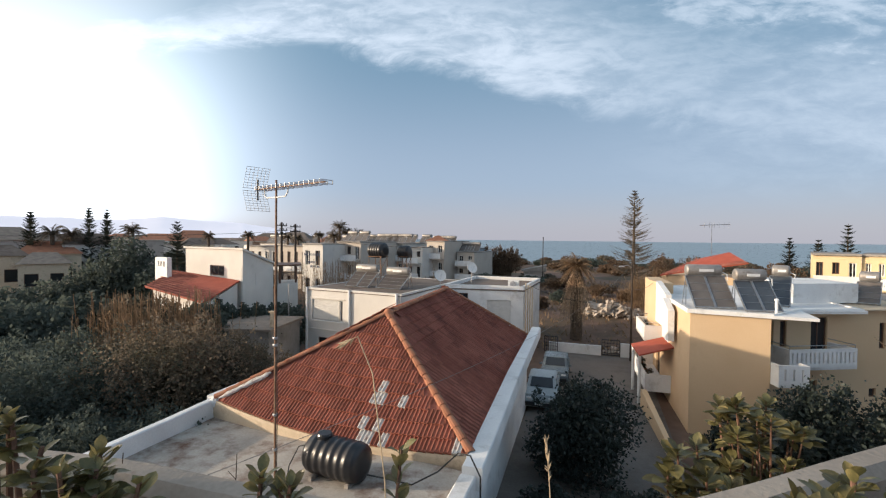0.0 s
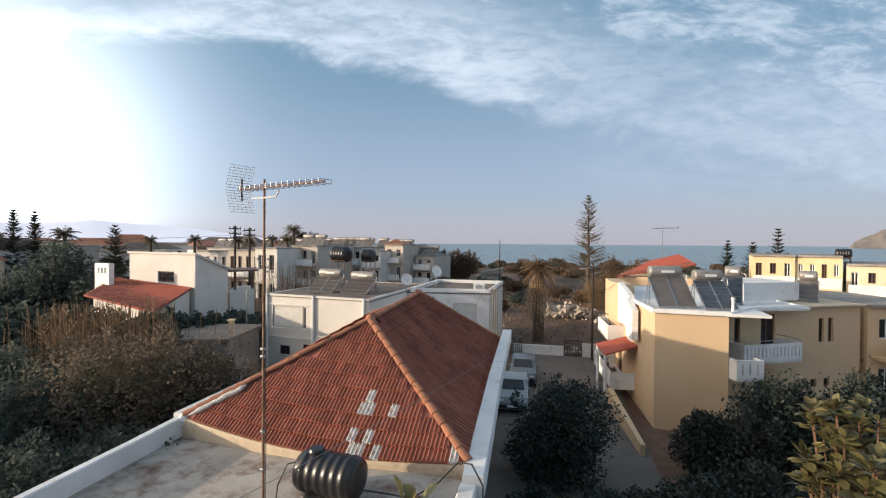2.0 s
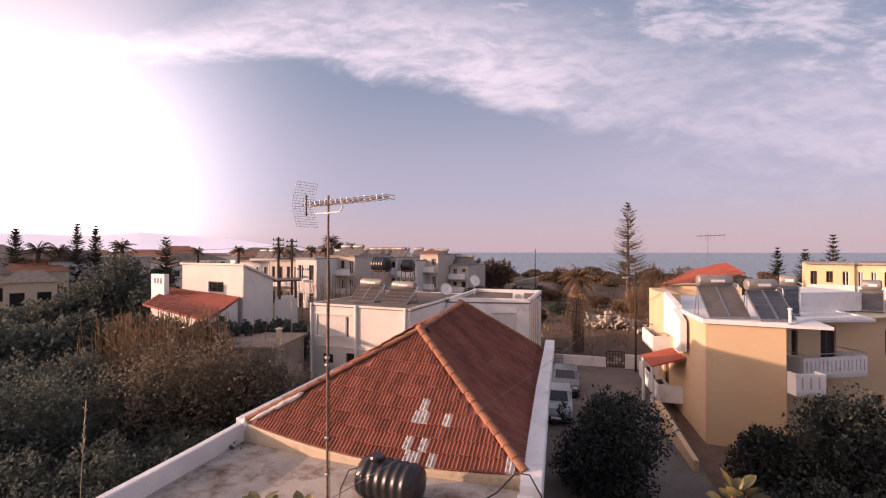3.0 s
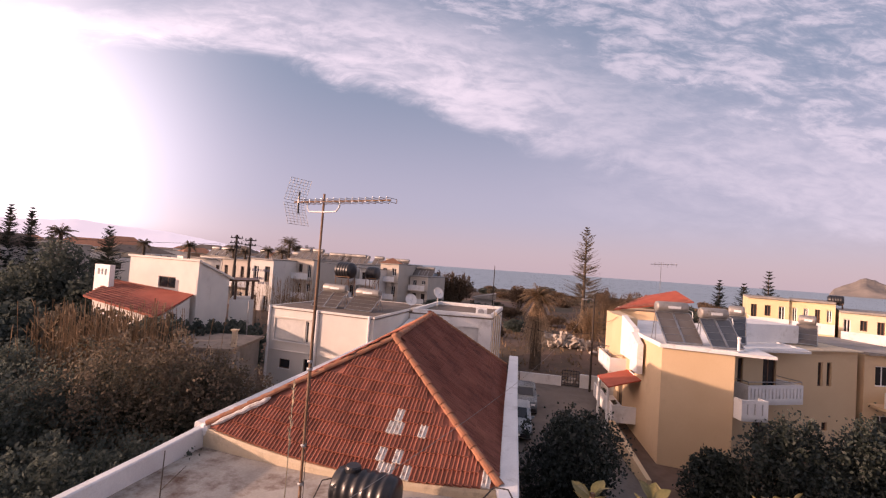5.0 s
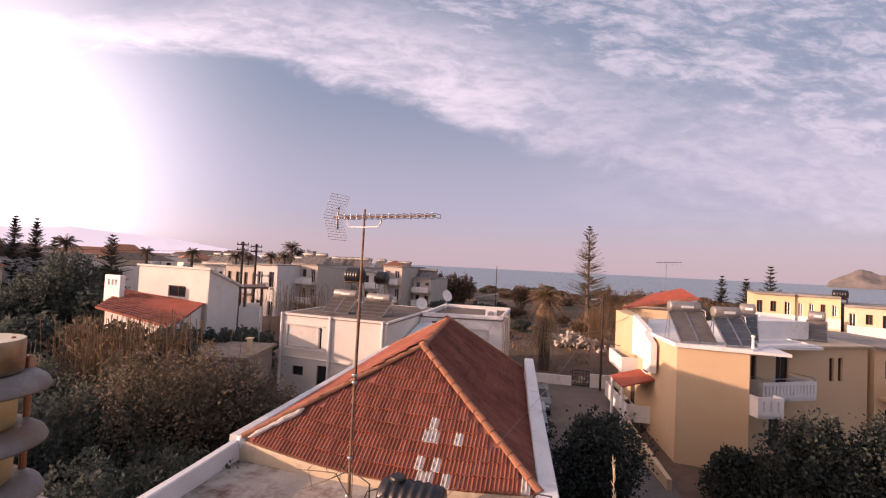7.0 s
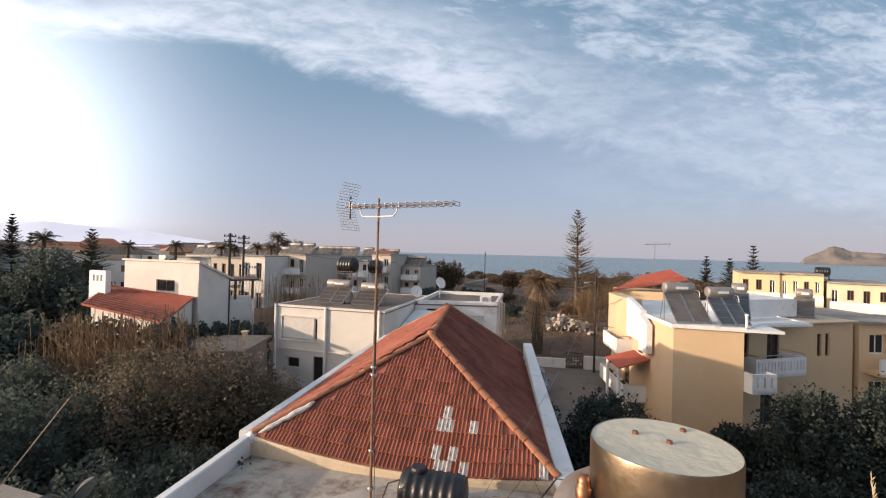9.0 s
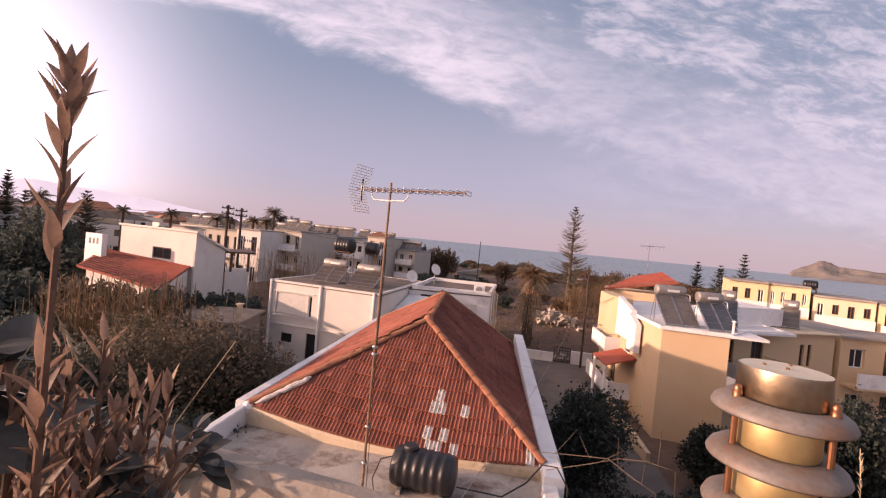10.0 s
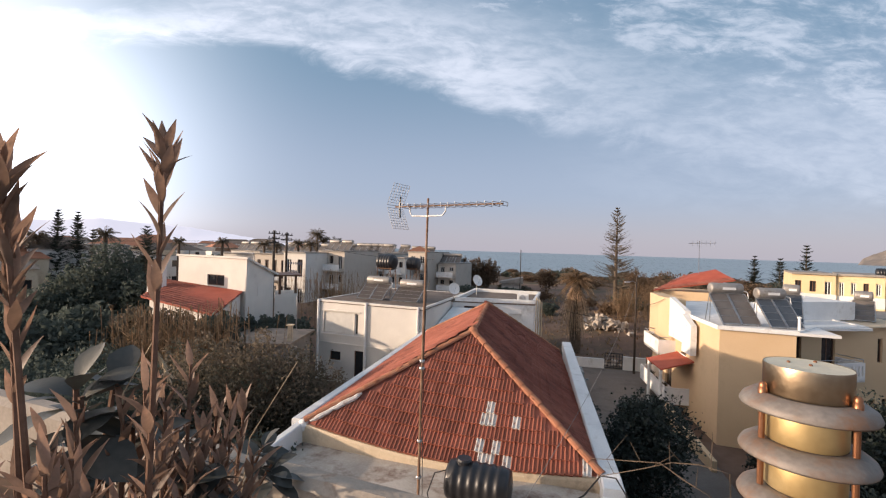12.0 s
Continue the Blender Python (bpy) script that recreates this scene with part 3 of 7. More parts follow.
def shrub(name, at, top, radius, mat, label, category="shrub", leaves=2200, size=0.17, group="", base=None, lobes=7, squash=1.0, seed=0, low=0.30):
    """A bushy tree or shrub: stems, and a crown of lobes from its foot to its top."""
    rng = np.random.default_rng(seed + 11)
    z0 = ground_z(*at) if base is None else base
    t = thing(name, (*at, z0), label, category, group)
    h = top - z0
    parts = []
    for i in range(lobes):
        an, ra = 2.4 * i + rng.random(), radius * 0.62 * math.sqrt((i + 0.3) / lobes)
        k = low + (0.72 - low) * rng.random()
        parts.append(((at[0] + ra * math.cos(an), at[1] + ra * math.sin(an), z0 + h * k), (radius * (0.42 + 0.2 * rng.random()), radius * (0.42 + 0.2 * rng.random()), h * (0.24 + 0.08 * rng.random()) * squash)))
    parts.append(((at[0], at[1], top - h * 0.27), (radius * 0.5, radius * 0.5, h * 0.27)))
    for i in range(9):
        an, ra = 6.28 * rng.random(), radius * (0.15 + 0.75 * rng.random())
        up = top - h * 0.30 * (ra / radius) ** 1.5 - h * 0.06 + 0.10 * h * rng.random()
        parts.append(((at[0] + ra * math.cos(an), at[1] + ra * math.sin(an), up), (radius * 0.13, radius * 0.13, h * 0.11)))
    attach("crown", leaf_mesh("crown", parts, leaves, size, mat, rng), t)
    bm = bmesh.new()
    for (cx, cy, cz), r in parts[:lobes + 1:2]:
        mid = (at[0] + (cx - at[0]) * 0.35 + 0.1 * rng.random(), at[1] + (cy - at[1]) * 0.35, z0 + (cz - z0) * 0.5)
        add_tube(bm, [(at[0], at[1], z0 - 0.05), mid, (cx, cy, cz + r[2] * 0.5)], [0.03 * h ** 0.5 + 0.02, 0.035, 0.012], 6)
    part("trunk", bm, M["bark"], t)
    return t


def palm_fronds(bm, top, count, length, rng, down=0.2, spread=(-0.5, 1.2), width=0.5):
    """Arched fronds with two rows of narrow leaflets."""
    for i in range(count):
        an = 2.399 * i + 0.3 * rng.random()
        lift = spread[0] + (spread[1] - spread[0]) * ((i + 0.5) / count) + 0.15 * rng.normal()
        ln = length * (0.8 + 0.35 * rng.random())
        out = Vector((math.cos(an), math.sin(an), 0))
        pts = []
        for k in range(8):
            s = k / 7
            pts.append(Vector(top) + out * ln * s * math.cos(lift) * (1 - 0.12 * s) + Vector((0, 0, ln * (s * math.sin(lift) - down * 2.2 * s * s))))
        add_tube(bm, pts, [0.03 - 0.003 * k for k in range(8)], 4)
        side = out.cross(Vector((0, 0, 1)))
        for k in range(1, 8):
            for half in (0, 0.5):
                p = pts[k - 1].lerp(pts[k], half)
                w = width * (1 - abs(k / 8 - 0.45)) * (0.8 + 0.3 * rng.random())
                for sgn in (-1, 1):
                    tip = p + side * sgn * w + out * w * 0.55 - Vector((0, 0, w * (0.35 + 0.3 * rng.random())))
                    o = out * 0.045
                    bm.faces.new([bm.verts.new(q) for q in (p - o, tip, p + o)])
    return bm


def palm(name, at, top, length, label, seed=0, skirt=0.0, trunk_r=0.28, fronds=26, mat="leaf_olive", group=""):
    rng = np.random.default_rng(seed)
    z0 = ground_z(*at)
    t = thing(name, (*at, z0), label, "palm tree", group)
    bm = bmesh.new()
    n = 9
    add_tube(bm, [(at[0] + 0.05 * math.sin(i), at[1], z0 + (top - z0) * i / n) for i in range(n + 1)], [trunk_r * (1.15 - 0.25 * i / n + 0.06 * (i % 2)) for i in range(n + 1)], 10)
    part("trunk", bm, M["bark"], t)
    part("crown", palm_fronds(bmesh.new(), (*at, top), fronds, length, rng), M[mat], t)
    if skirt:
        part("dead_frond_skirt", palm_fronds(bmesh.new(), (*at, top - 0.2), int(fronds * 3), skirt, rng, down=0.28, spread=(-1.52, -1.0), width=0.34), M["palm_thatch"], t, "hanging skirt of dry straw-coloured fronds")
    return t


def araucaria(name, at, top, spread, label, seed=0, mat="conifer", whorls=22, bare=0.12, group="", base=None, sparse=1.0, twigs=8):
    """A Norfolk-pine-like conifer: a straight stem with tiers of level branches that turn up at their tips."""
    rng = np.random.default_rng(seed)
    z0 = ground_z(*at) if base is None else base
    t = thing(name, (*at, z0), label, "conifer", group)
    h = top - z0
    part("trunk", tube([(*at, z0 - 0.1), (at[0], at[1], z0 + h * 0.5), (*at, top)], [0.022 * h, 0.014 * h, 0.01], 8), M["bark"], t)
    bm = bmesh.new()
    for w in range(whorls):
        f = (w + 0.5 * rng.random()) / whorls
        z = z0 + h * (bare + (1 - bare) * f)
        ln = spread * (1 - f) ** 0.75 * (0.85 + 0.3 * rng.random()) + 0.15
        for b in range(6):
            if rng.random() > sparse:
                continue
            an = b * math.pi / 3 + w * 0.7 + 0.25 * rng.normal()
            o = Vector((math.cos(an), math.sin(an), 0))
            up = 0.10 + 0.35 * f
            tip_l = ln * (0.75 + 0.35 * rng.random())
            pts = [Vector((*at, z)) + o * tip_l * s + Vector((0, 0, tip_l * (up * s + 0.16 * s ** 3 - 0.10 * math.sin(3.1 * s)))) for s in (0, 0.35, 0.7, 1.0)]
            add_tube(bm, pts, [0.035, 0.026, 0.018, 0.006], 4, False)
            side = o.cross(Vector((0, 0, 1)))
            k = max(6, int(tip_l * twigs))
            for i in range(k):
                s = 0.22 + 0.78 * (i + rng.random()) / k
                p = pts[0].lerp(pts[-1], s)
                q = tip_l * 0.30 * (1.05 - s) + 0.14
                for sgn in (-1, 1):
                    e = p + side * sgn * q + o * q * 0.5 + Vector((0, 0, q * (0.30 + 0.3 * rng.random())))
                    wd = o * (0.05 + 0.02 * rng.random()) + Vector((0, 0, 0.035))
                    bm.faces.new([bm.verts.new(v) for v in (p - wd, e, p + wd)])
    part("crown", bm, M[mat], t)
    return t


# ---- hip-roofed house ----
NL, NR, FR, FL = Vector((-9.45, 10.2, 4.18)), Vector((-1.62, 9.95, 3.95)), Vector((-2.4, 24.2, 3.74)), Vector((-9.9, 24.6, 4.2))
APEX, RIDGE_END = Vector((-5.27, 13.03, 6.5)), Vector((-5.85, 20.6, 6.5))
DECK = 3.66      # flat roof in front of the tiles

house = thing("tiled_house", (-5.6, 17, 0), "low white house under a weathered red clay tile hip roof", "house")
part("wall", prism([(-9.3, 2.6), (-2.0, 2.6), (-1.95, 10), (-2.45, 24.0), (-9.6, 24.3), (-9.3, 10)], 0, DECK - 0.16), M["limewash"], house)
part("flat_roof", prism([(-9.45, 2.5), (-1.72, 2.5), (-1.72, 9.75), (-9.42, 10.3)], DECK - 0.15, DECK), M["roof_screed"], house, "flat roof screed, lime-washed, with brown and black stains")
# cream strip under the tile eave
EAVE_BOW = 0.34      # the near eave is bowed outwards between its corners to fit the camera's view


def eave_point(f, lower=0.0, out=0.0):
    """A point along the near eave, f from 0 to 1."""
    p = NL.lerp(NR, f)
    down = Vector((0.03, -0.80, -0.60)) * EAVE_BOW * math.sin(math.pi * f)
    return p + down + Vector((0, -out, -lower))


bm = bmesh.new()
rows = [[bm.verts.new(eave_point(i / 24, lo, out)) for lo, out in ((0.02, 0.03), (0.09, 0.05), (0.55, 0.03), (0.55, -0.15), (0.02, -0.15))] for i in range(25)]
for p, q in zip(rows, rows[1:]):
    for k in range(5):
        bm.faces.new((p[k], p[(k + 1) % 5], q[(k + 1) % 5], q[k]))
part("eave_wall", bm, M["cream"], house, "cream rendered strip under the eave")


def kerb(name, pts, width, height, mat, parent, label=""):
    """A low wall along plan points with a slightly rounded top."""
    bm = bmesh.new()
    prof = [(-width / 2, -height), (-width / 2, -0.03), (-width / 2 + 0.03, 0), (width / 2 - 0.03, 0), (width / 2, -0.03), (width / 2, -height)]
    rings = []
    pts = [Vector(p) for p in pts]
    for i, p in enumerate(pts):
        dr = (pts[min(i + 1, len(pts) - 1)] - pts[max(i - 1, 0)])
        dr.z = 0
        dr.normalize()
        nrm = Vector((dr.y, -dr.x, 0))
        rings.append([bm.verts.new(p + nrm * a + Vector((0, 0, b))) for a, b in prof])
    for a, b in zip(rings, rings[1:]):
        for k in range(6):
            bm.faces.new((a[k], a[(k + 1) % 6], b[(k + 1) % 6], b[k]))
    bm.faces.new(rings[0][::-1])
    bm.faces.new(rings[-1])
    bmesh.ops.recalc_face_normals(bm, faces=bm.faces[:])
    return part(name, bm, mat, parent, label)


kerb("roof_kerb", [(-9.50, 2.6, 4.10), (-9.50, 6.0, 4.10), (-9.55, 8.7, 4.12), (-9.55, 10.35, 4.18)], 0.22, 0.62, M["limewash"], house, "white-painted kerb along the flat roof")
kerb("roof_kerb", [(-1.50, 2.6, 3.80), (-1.52, 6.0, 3.80), (-1.54, 9.35, 3.82)], 0.36, 0.4, M["limewash"], house, "low white-painted edge of the flat roof")
kerb("gutter_wall", [(-1.45, 9.36, 4.00), (-1.46, 9.9, 4.03), (-1.74, 16, 4.20), (-2.03, 24.3, 4.26)], 0.46, 0.5, M["limewash"], house, "broad white-painted gutter kerb beside the tiles")
kerb("gutter_wall", [(-9.78, 10.4, 4.18), (-10.08, 24.7, 4.2)], 0.30, 0.4, M["limewash"], house)


class Slope:
    """A roof plane over an eave p0-p1 that ends at q0-q1 above."""

    def __init__(self, p0, p1, q0, q1):
        self.p0 = p0
        self.u = (p1 - p0).normalized()
        n = (p1 - p0).cross(q0 - p0)
        self.n = n.normalized() if n.z > 0 else -n.normalized()
        self.v = self.n.cross(self.u)
        self.poly = [self.uv(p) for p in (p0, p1, q1, q0)]
        self.corners = (p0, p1, q1, q0)
        self.high = max(b for _, b in self.poly)

    def uv(self, p):
        return (p - self.p0).dot(self.u), (p - self.p0).dot(self.v)

    def span(self, v):
        """The stretch of u inside the plane's outline at height v."""
        hits = []
        for (a, b), (c, e) in zip(self.poly, self.poly[1:] + self.poly[:1]):
            if abs(e - b) > 1e-6 and min(b, e) <= v <= max(b, e):
                hits.append(a + (c - a) * (v - b) / (e - b))
        return (min(hits), max(hits)) if len(hits) > 1 else None

    def matrix(self, u, v, w=0.0):
        o = self.p0 + self.u * u + self.v * v + self.n * w
        r = Matrix((self.u, self.v, self.n)).transposed().to_4x4()
        return Matrix.Translation(o) @ r

    def board(self):
        bm = bmesh.new()
        seen = []
        for p in self.corners:
            if not seen or (p - seen[-1]).length > 0.05:
                seen.append(p)
        a = [bm.verts.new(p - self.n * 0.02) for p in seen]
        b = [bm.verts.new(p - self.n * 0.10) for p in seen]
        bm.faces.new(a)
        bm.faces.new(b[::-1])
        for i in range(len(a)):
            j = (i + 1) % len(a)
            bm.faces.new((a[i], b[i], b[j], a[j]))
        return bm


TILE_W, TILE_L = 0.205, 0.335
PROFILE = [(0.0, 0.040), (0.026, 0.042), (0.040, 0.008), (0.088, 0.006), (0.100, 0.036), (0.126, 0.038), (0.140, 0.008), (0.188, 0.006), (0.203, 0.012)]


def tile_verts(length=0.40):
    """One interlocking clay tile: two ribs, a lifted lower edge, in a frame of along, up the slope, out."""
    vs, fs = [], []
    for v, lift in ((-0.01, 0.058), (length, 0.0)):
        vs += [(u, v, h + lift) for u, h in PROFILE]
    k = len(PROFILE)
    vs += [(u, -0.01, 0.0) for u, _ in PROFILE]
    for i in range(k - 1):
        fs.append((i, i + 1, k + i + 1, k + i))
        fs.append((2 * k + i, 2 * k + i + 1, i + 1, i))
    return vs, fs


def tile_mesh(name, mat):
    me = bpy.data.meshes.new(name)
    me.from_pydata(*[tile_verts()[0], [], tile_verts()[1]])
    me.materials.append(mat)
    return me


def field_tiles(slope, name, parent, label):
    """All tiles of a far slope in one mesh."""
    tv, tf = tile_verts()
    tv = [(a, b, 0.62 * c) for a, b, c in tv]
    vs, fs = [], []
    rng = random.Random(5)
    for j in range(int(slope.high / TILE_L) + 1):
        v = j * TILE_L
        s0, s1 = slope.span(min(v + 0.02, slope.high - 0.01)), slope.span(min(v + TILE_L, slope.high - 0.01))
        if not s0 or not s1:
            continue
        a, b = max(s0[0], s1[0]) - 0.12, min(s0[1], s1[1]) + 0.12
        u = a - (a % TILE_W) + (TILE_W / 2 if j % 2 else 0)
        while u + TILE_W < b + 0.05:
            if u > a - 0.06:
                m = slope.matrix(u, v, 0.004 * rng.random()) @ Matrix.Rotation(0.012 * (rng.random() - 0.5), 4, "Z")
                k = len(vs)
                vs += [m @ Vector(p) for p in tv]
                fs += [tuple(k + i for i in f) for f in tf]
            u += TILE_W
    me = bpy.data.meshes.new(name)
    me.from_pydata(vs, [], fs)
    me.materials.append(M["tile_field"])
    ob = attach(name, me, parent, label)
    tagged(ob, kind="stuff")


near_slope = Slope(NL, NR, APEX, APEX)
right_slope = Slope(NR, FR, APEX, RIDGE_END)
left_slope = Slope(FL, NL, RIDGE_END, APEX)
back_slope = Slope(FR, FL, RIDGE_END, RIDGE_END)
for s in (near_slope, right_slope, left_slope, back_slope):
    part("roof_board", s.board(), M["tile_field"], house)
for s in (right_slope, left_slope, back_slope):
    field_tiles(s, "tile_field", house, "weathered red clay roof tiles")


# ---- pale block with the solar heaters behind the tiled house ----
def roof_rim(poly, z, width=0.2, height=0.35):
    """A parapet round a flat roof."""
    bm = bmesh.new()
    for a, b in zip(poly, poly[1:] + poly[:1]):
        w = Wall(a, b, z, z + height, width)
        w.bar(bm, 0, w.length, z, z + height, -width, 0.004)
    return bm


def dish(name, at, aim, radius, label, stand=0.5):
    t = thing(name, at, label, "satellite dish", "satellite dishes on the roofs")
    c = Vector(at) + Vector((0, 0, stand))
    q = Vector(aim).normalized().to_track_quat("Z", "Y").to_matrix().to_4x4()
    prof = [(radius * i / 6, 0.22 * radius * (i / 6) ** 2) for i in range(7)]
    prof += [(radius * 1.02, prof[-1][1] + 0.008), (radius, prof[-1][1] - 0.02)] + [(radius * i / 6, 0.22 * radius * (i / 6) ** 2 - 0.02) for i in range(5, -1, -1)]
    part("reflector", lathe(prof, c, 20, q), M["dish"], t, smooth=True)
    part("post", tube([at, c], 0.025, 6), M["steel"], t)
    f = c + Vector(aim).normalized() * radius * 0.9
    part("feed_arm", tube([c - Vector((0, 0, radius * 0.9)), f], 0.012, 5), M["steel"], t)
    return t


def cylinder_tank(a, b, r, ribs=0, n=20):
    """A lying tank from a to b with domed ends, and raised ribs if wanted."""
    m, ln = frame_at(a, b)
    prof = [(0, 0), (r * 0.6, 0.0), (r * 0.92, 0.03), (r, 0.09)]
    for i in range(ribs):
        z = 0.12 + (ln - 0.24) * (i + 0.5) / ribs
        w = (ln - 0.24) / ribs * 0.30
        prof += [(r, z - w), (r * 1.05, z - w * 0.5), (r * 1.05, z + w * 0.5), (r, z + w)]
    prof += [(r, ln - 0.09), (r * 0.92, ln - 0.03), (r * 0.6, ln), (0, ln)]
    return lathe(prof, (0, 0, 0), n, m)


def solar_heater(name, at, rz, panels=2, tank=True, lift=0.0, label="rooftop solar water heater with two glazed collectors", tilt=44, length=1.95, tank_mat="tank_grey", width=0.98, glass="collector_worn", bars=True):
    """Glazed collectors leaning on a frame, the tank lying behind their top edge. at: middle of the lower edge."""
    t = thing(name, at, label, "solar heater", "solar water heaters on the roofs", rz=rz)
    m = pose(*at, 0, 0, rz)
    ct, st = math.cos(radians(tilt)), math.sin(radians(tilt))
    for i in range(panels):
        x = (i - (panels - 1) / 2) * (width + 0.06)
        pm = m @ Matrix.Translation((x, length / 2 * ct, length / 2 * st + 0.08 + lift)) @ Matrix.Rotation(radians(tilt), 4, "X")
        bm = bmesh.new()
        for c, s in (((-width / 2, 0, 0), (0.035, length, 0.09)), ((width / 2, 0, 0), (0.035, length, 0.09)), ((0, -length / 2, 0), (width, 0.035, 0.09)), ((0, length / 2, 0), (width, 0.035, 0.09))):
            add_box(bm, None, s, m=pm @ Matrix.Translation(c))
        part("collector_frame", bm, M["steel"], t)
        part("collector_glass", add_box(bmesh.new(), None, (width - 0.05, length - 0.05, 0.05), m=pm), M[glass], t)
        for k in range(1, 4) if bars else ():
            part("collector_bar", add_box(bmesh.new(), None, (width - 0.06, 0.012, 0.012), m=pm @ Matrix.Translation((0, length * (k / 4 - 0.5), 0.032))), M["steel"], t)
    w = panels * (width + 0.06)
    back = length * ct
    zt = length * st + lift
    for sx in (-1, 1):
        bm = bmesh.new()
        x = sx * (w / 2 - 0.1)
        for p, q in (((x, back, 0), (x, back, zt + 0.15)), ((x, back + 0.45, 0), (x, back + 0.1, zt + 0.1)), ((x, 0, 0), (x, back, zt))):
            add_tube(bm, [m @ Vector(p), m @ Vector(q)], 0.022, 5)
        part("frame", bm, M["steel"], t)
    if tank:
        a, b = m @ Vector((-w / 2 + 0.1, back + 0.15, zt + 0.38)), m @ Vector((w / 2 - 0.1, back + 0.15, zt + 0.38))
        shell = part("tank", cylinder_tank(a, b, 0.28), M[tank_mat], t, "dull silver water tank", smooth=True)
        if bars:
            part("plate", add_box(bmesh.new(), None, (w * 0.36, 0.012, 0.13), m=m @ Matrix.Translation((0.05, back + 0.15 - 0.283, zt + 0.38))), M["white_frame"], shell, "white plate on the tank")
        bm = bmesh.new()
        add_tube(bm, [m @ Vector(p) for p in ((w / 2 - 0.1, back + 0.1, zt + 0.3), (w / 2 + 0.12, back, zt + 0.2), (w / 2 + 0.05, back - 0.2, zt - 0.1))], 0.025, 6)
        part("pipe", bm, M["dish"], t)
    return t


pale = thing("pale_house", (-12, 31, 0), "cream-white flat-roofed two-storey house with a rooftop kerb", "house")
A = [(-18.2, 26.75), (-10.55, 25.7), (-10.0, 36.5), (-17.4, 37.5)]
front = Wall(A[0], A[1], 0, 5.25)
front.window(pale, 0.45, 2.75, 3.25, 4.65, 1, "white_frame", shutter=1.0)
front.window(pale, 2.86, 3.12, 3.25, 4.65, 0, "white_frame")
front.window(pale, 1.0, 1.85, 1.45, 2.05, 0, "brown_frame")
front.window(pale, 2.9, 3.75, 0.2, 2.25, 0, "brown_frame", sill=False, door=True)
part("wall", front.mesh(), M["white_wall"], pale)
part("wall", prism([(-18.15, 27.02), (-10.53, 25.98), (-10.0, 36.5), (-17.4, 37.5)], 0, 5.2), M["white_wall"], pale)
part("roof_slab", prism([(-18.25, 26.7), (-10.5, 25.64), (-9.95, 36.5), (-17.4, 37.5)], 5.25, 5.40), M["roof_brown"], pale)
part("roof_kerb", roof_rim([(-18.24, 26.7), (-10.5, 25.64), (-9.95, 36.5), (-17.4, 37.5)], 5.3, 0.16, 0.125), M["white_wall"], pale)
bm = bmesh.new()
front.bar(bm, 0, front.length, 2.55, 2.63, 0.0, 0.06)
front.bar(bm, 0.3, 3.3, 4.72, 4.78, 0, 0.07)
front.bar(bm, 0.3, 3.3, 3.12, 3.18, 0, 0.07)
part("string_course", bm, M["white_wall"], pale)
for u in (0.06, 3.75, 7.45):
    bm = bmesh.new()
    p, q = front.matrix(u, 0.1, 0.10).translation, front.matrix(u, 5.45, 0.10).translation
    add_tube(bm, [p, q], 0.085, 8)
    part("downpipe", bm, M["white_frame"], pale)

B = [(-10.15, 32.3), (-4.1, 33.1), (-3.9, 41), (-10, 41)]
wing = thing("pale_wing", (-7, 36, 0), "white flat-roofed wing with a small window under the kerb", "house")
wf = Wall(B[0], B[1], 0, 5.1)
wf.window(wing, 0.9, 2.0, 4.25, 4.85, 1, "brown_frame", sill=False)
wf.window(wing, 3.4, 5.2, 2.6, 4.4, 1, "white_frame", shutter=1.0)
part("wall", wf.mesh(), M["limewash"], wing)
part("wall", prism([(-10.15, 32.58), (-4.12, 33.38), (-3.9, 41), (-9.97, 41)], 0, 5.0), M["limewash"], wing)
part("roof_slab", prism([(-10.2, 32.25), (-4.05, 33.05), (-3.85, 41), (-9.94, 41)], 5.1, 5.2), M["roof_brown"], wing)
part("roof_kerb", roof_rim([(-9.93, 32.25), (-4.05, 33.05), (-3.85, 41), (-9.9, 41)], 5.2, 0.2, 0.28), M["limewash"], wing)
for k in range(4):
    part("pipe", tube([(-3.95 + 0.13 * k, 33.2 + 0.2 * k, 0), (-3.95 + 0.13 * k, 33.2 + 0.2 * k, 5.7 - 0.12 * k)], 0.05, 6), M["cream"], wing)
part("lean_to_roof", prism([(-10.3, 28.4), (-8.6, 28.7), (-8.4, 32.1), (-10.1, 32.2)], 3.6, [4.0, 4.0, 4.75, 4.75]), M["limewash"], wing)

solar_heater("solar_heater", (-15.2, 28.3, 5.36), -8, label="rooftop solar water heater with grimy brown collectors", length=1.55, glass="collector_brown", tilt=38)
solar_heater("solar_heater", (-12.6, 28.0, 5.36), -8, label="rooftop solar water heater with one wide brown collector", length=1.5, panels=1, width=2.0, glass="collector_brown", tilt=34)


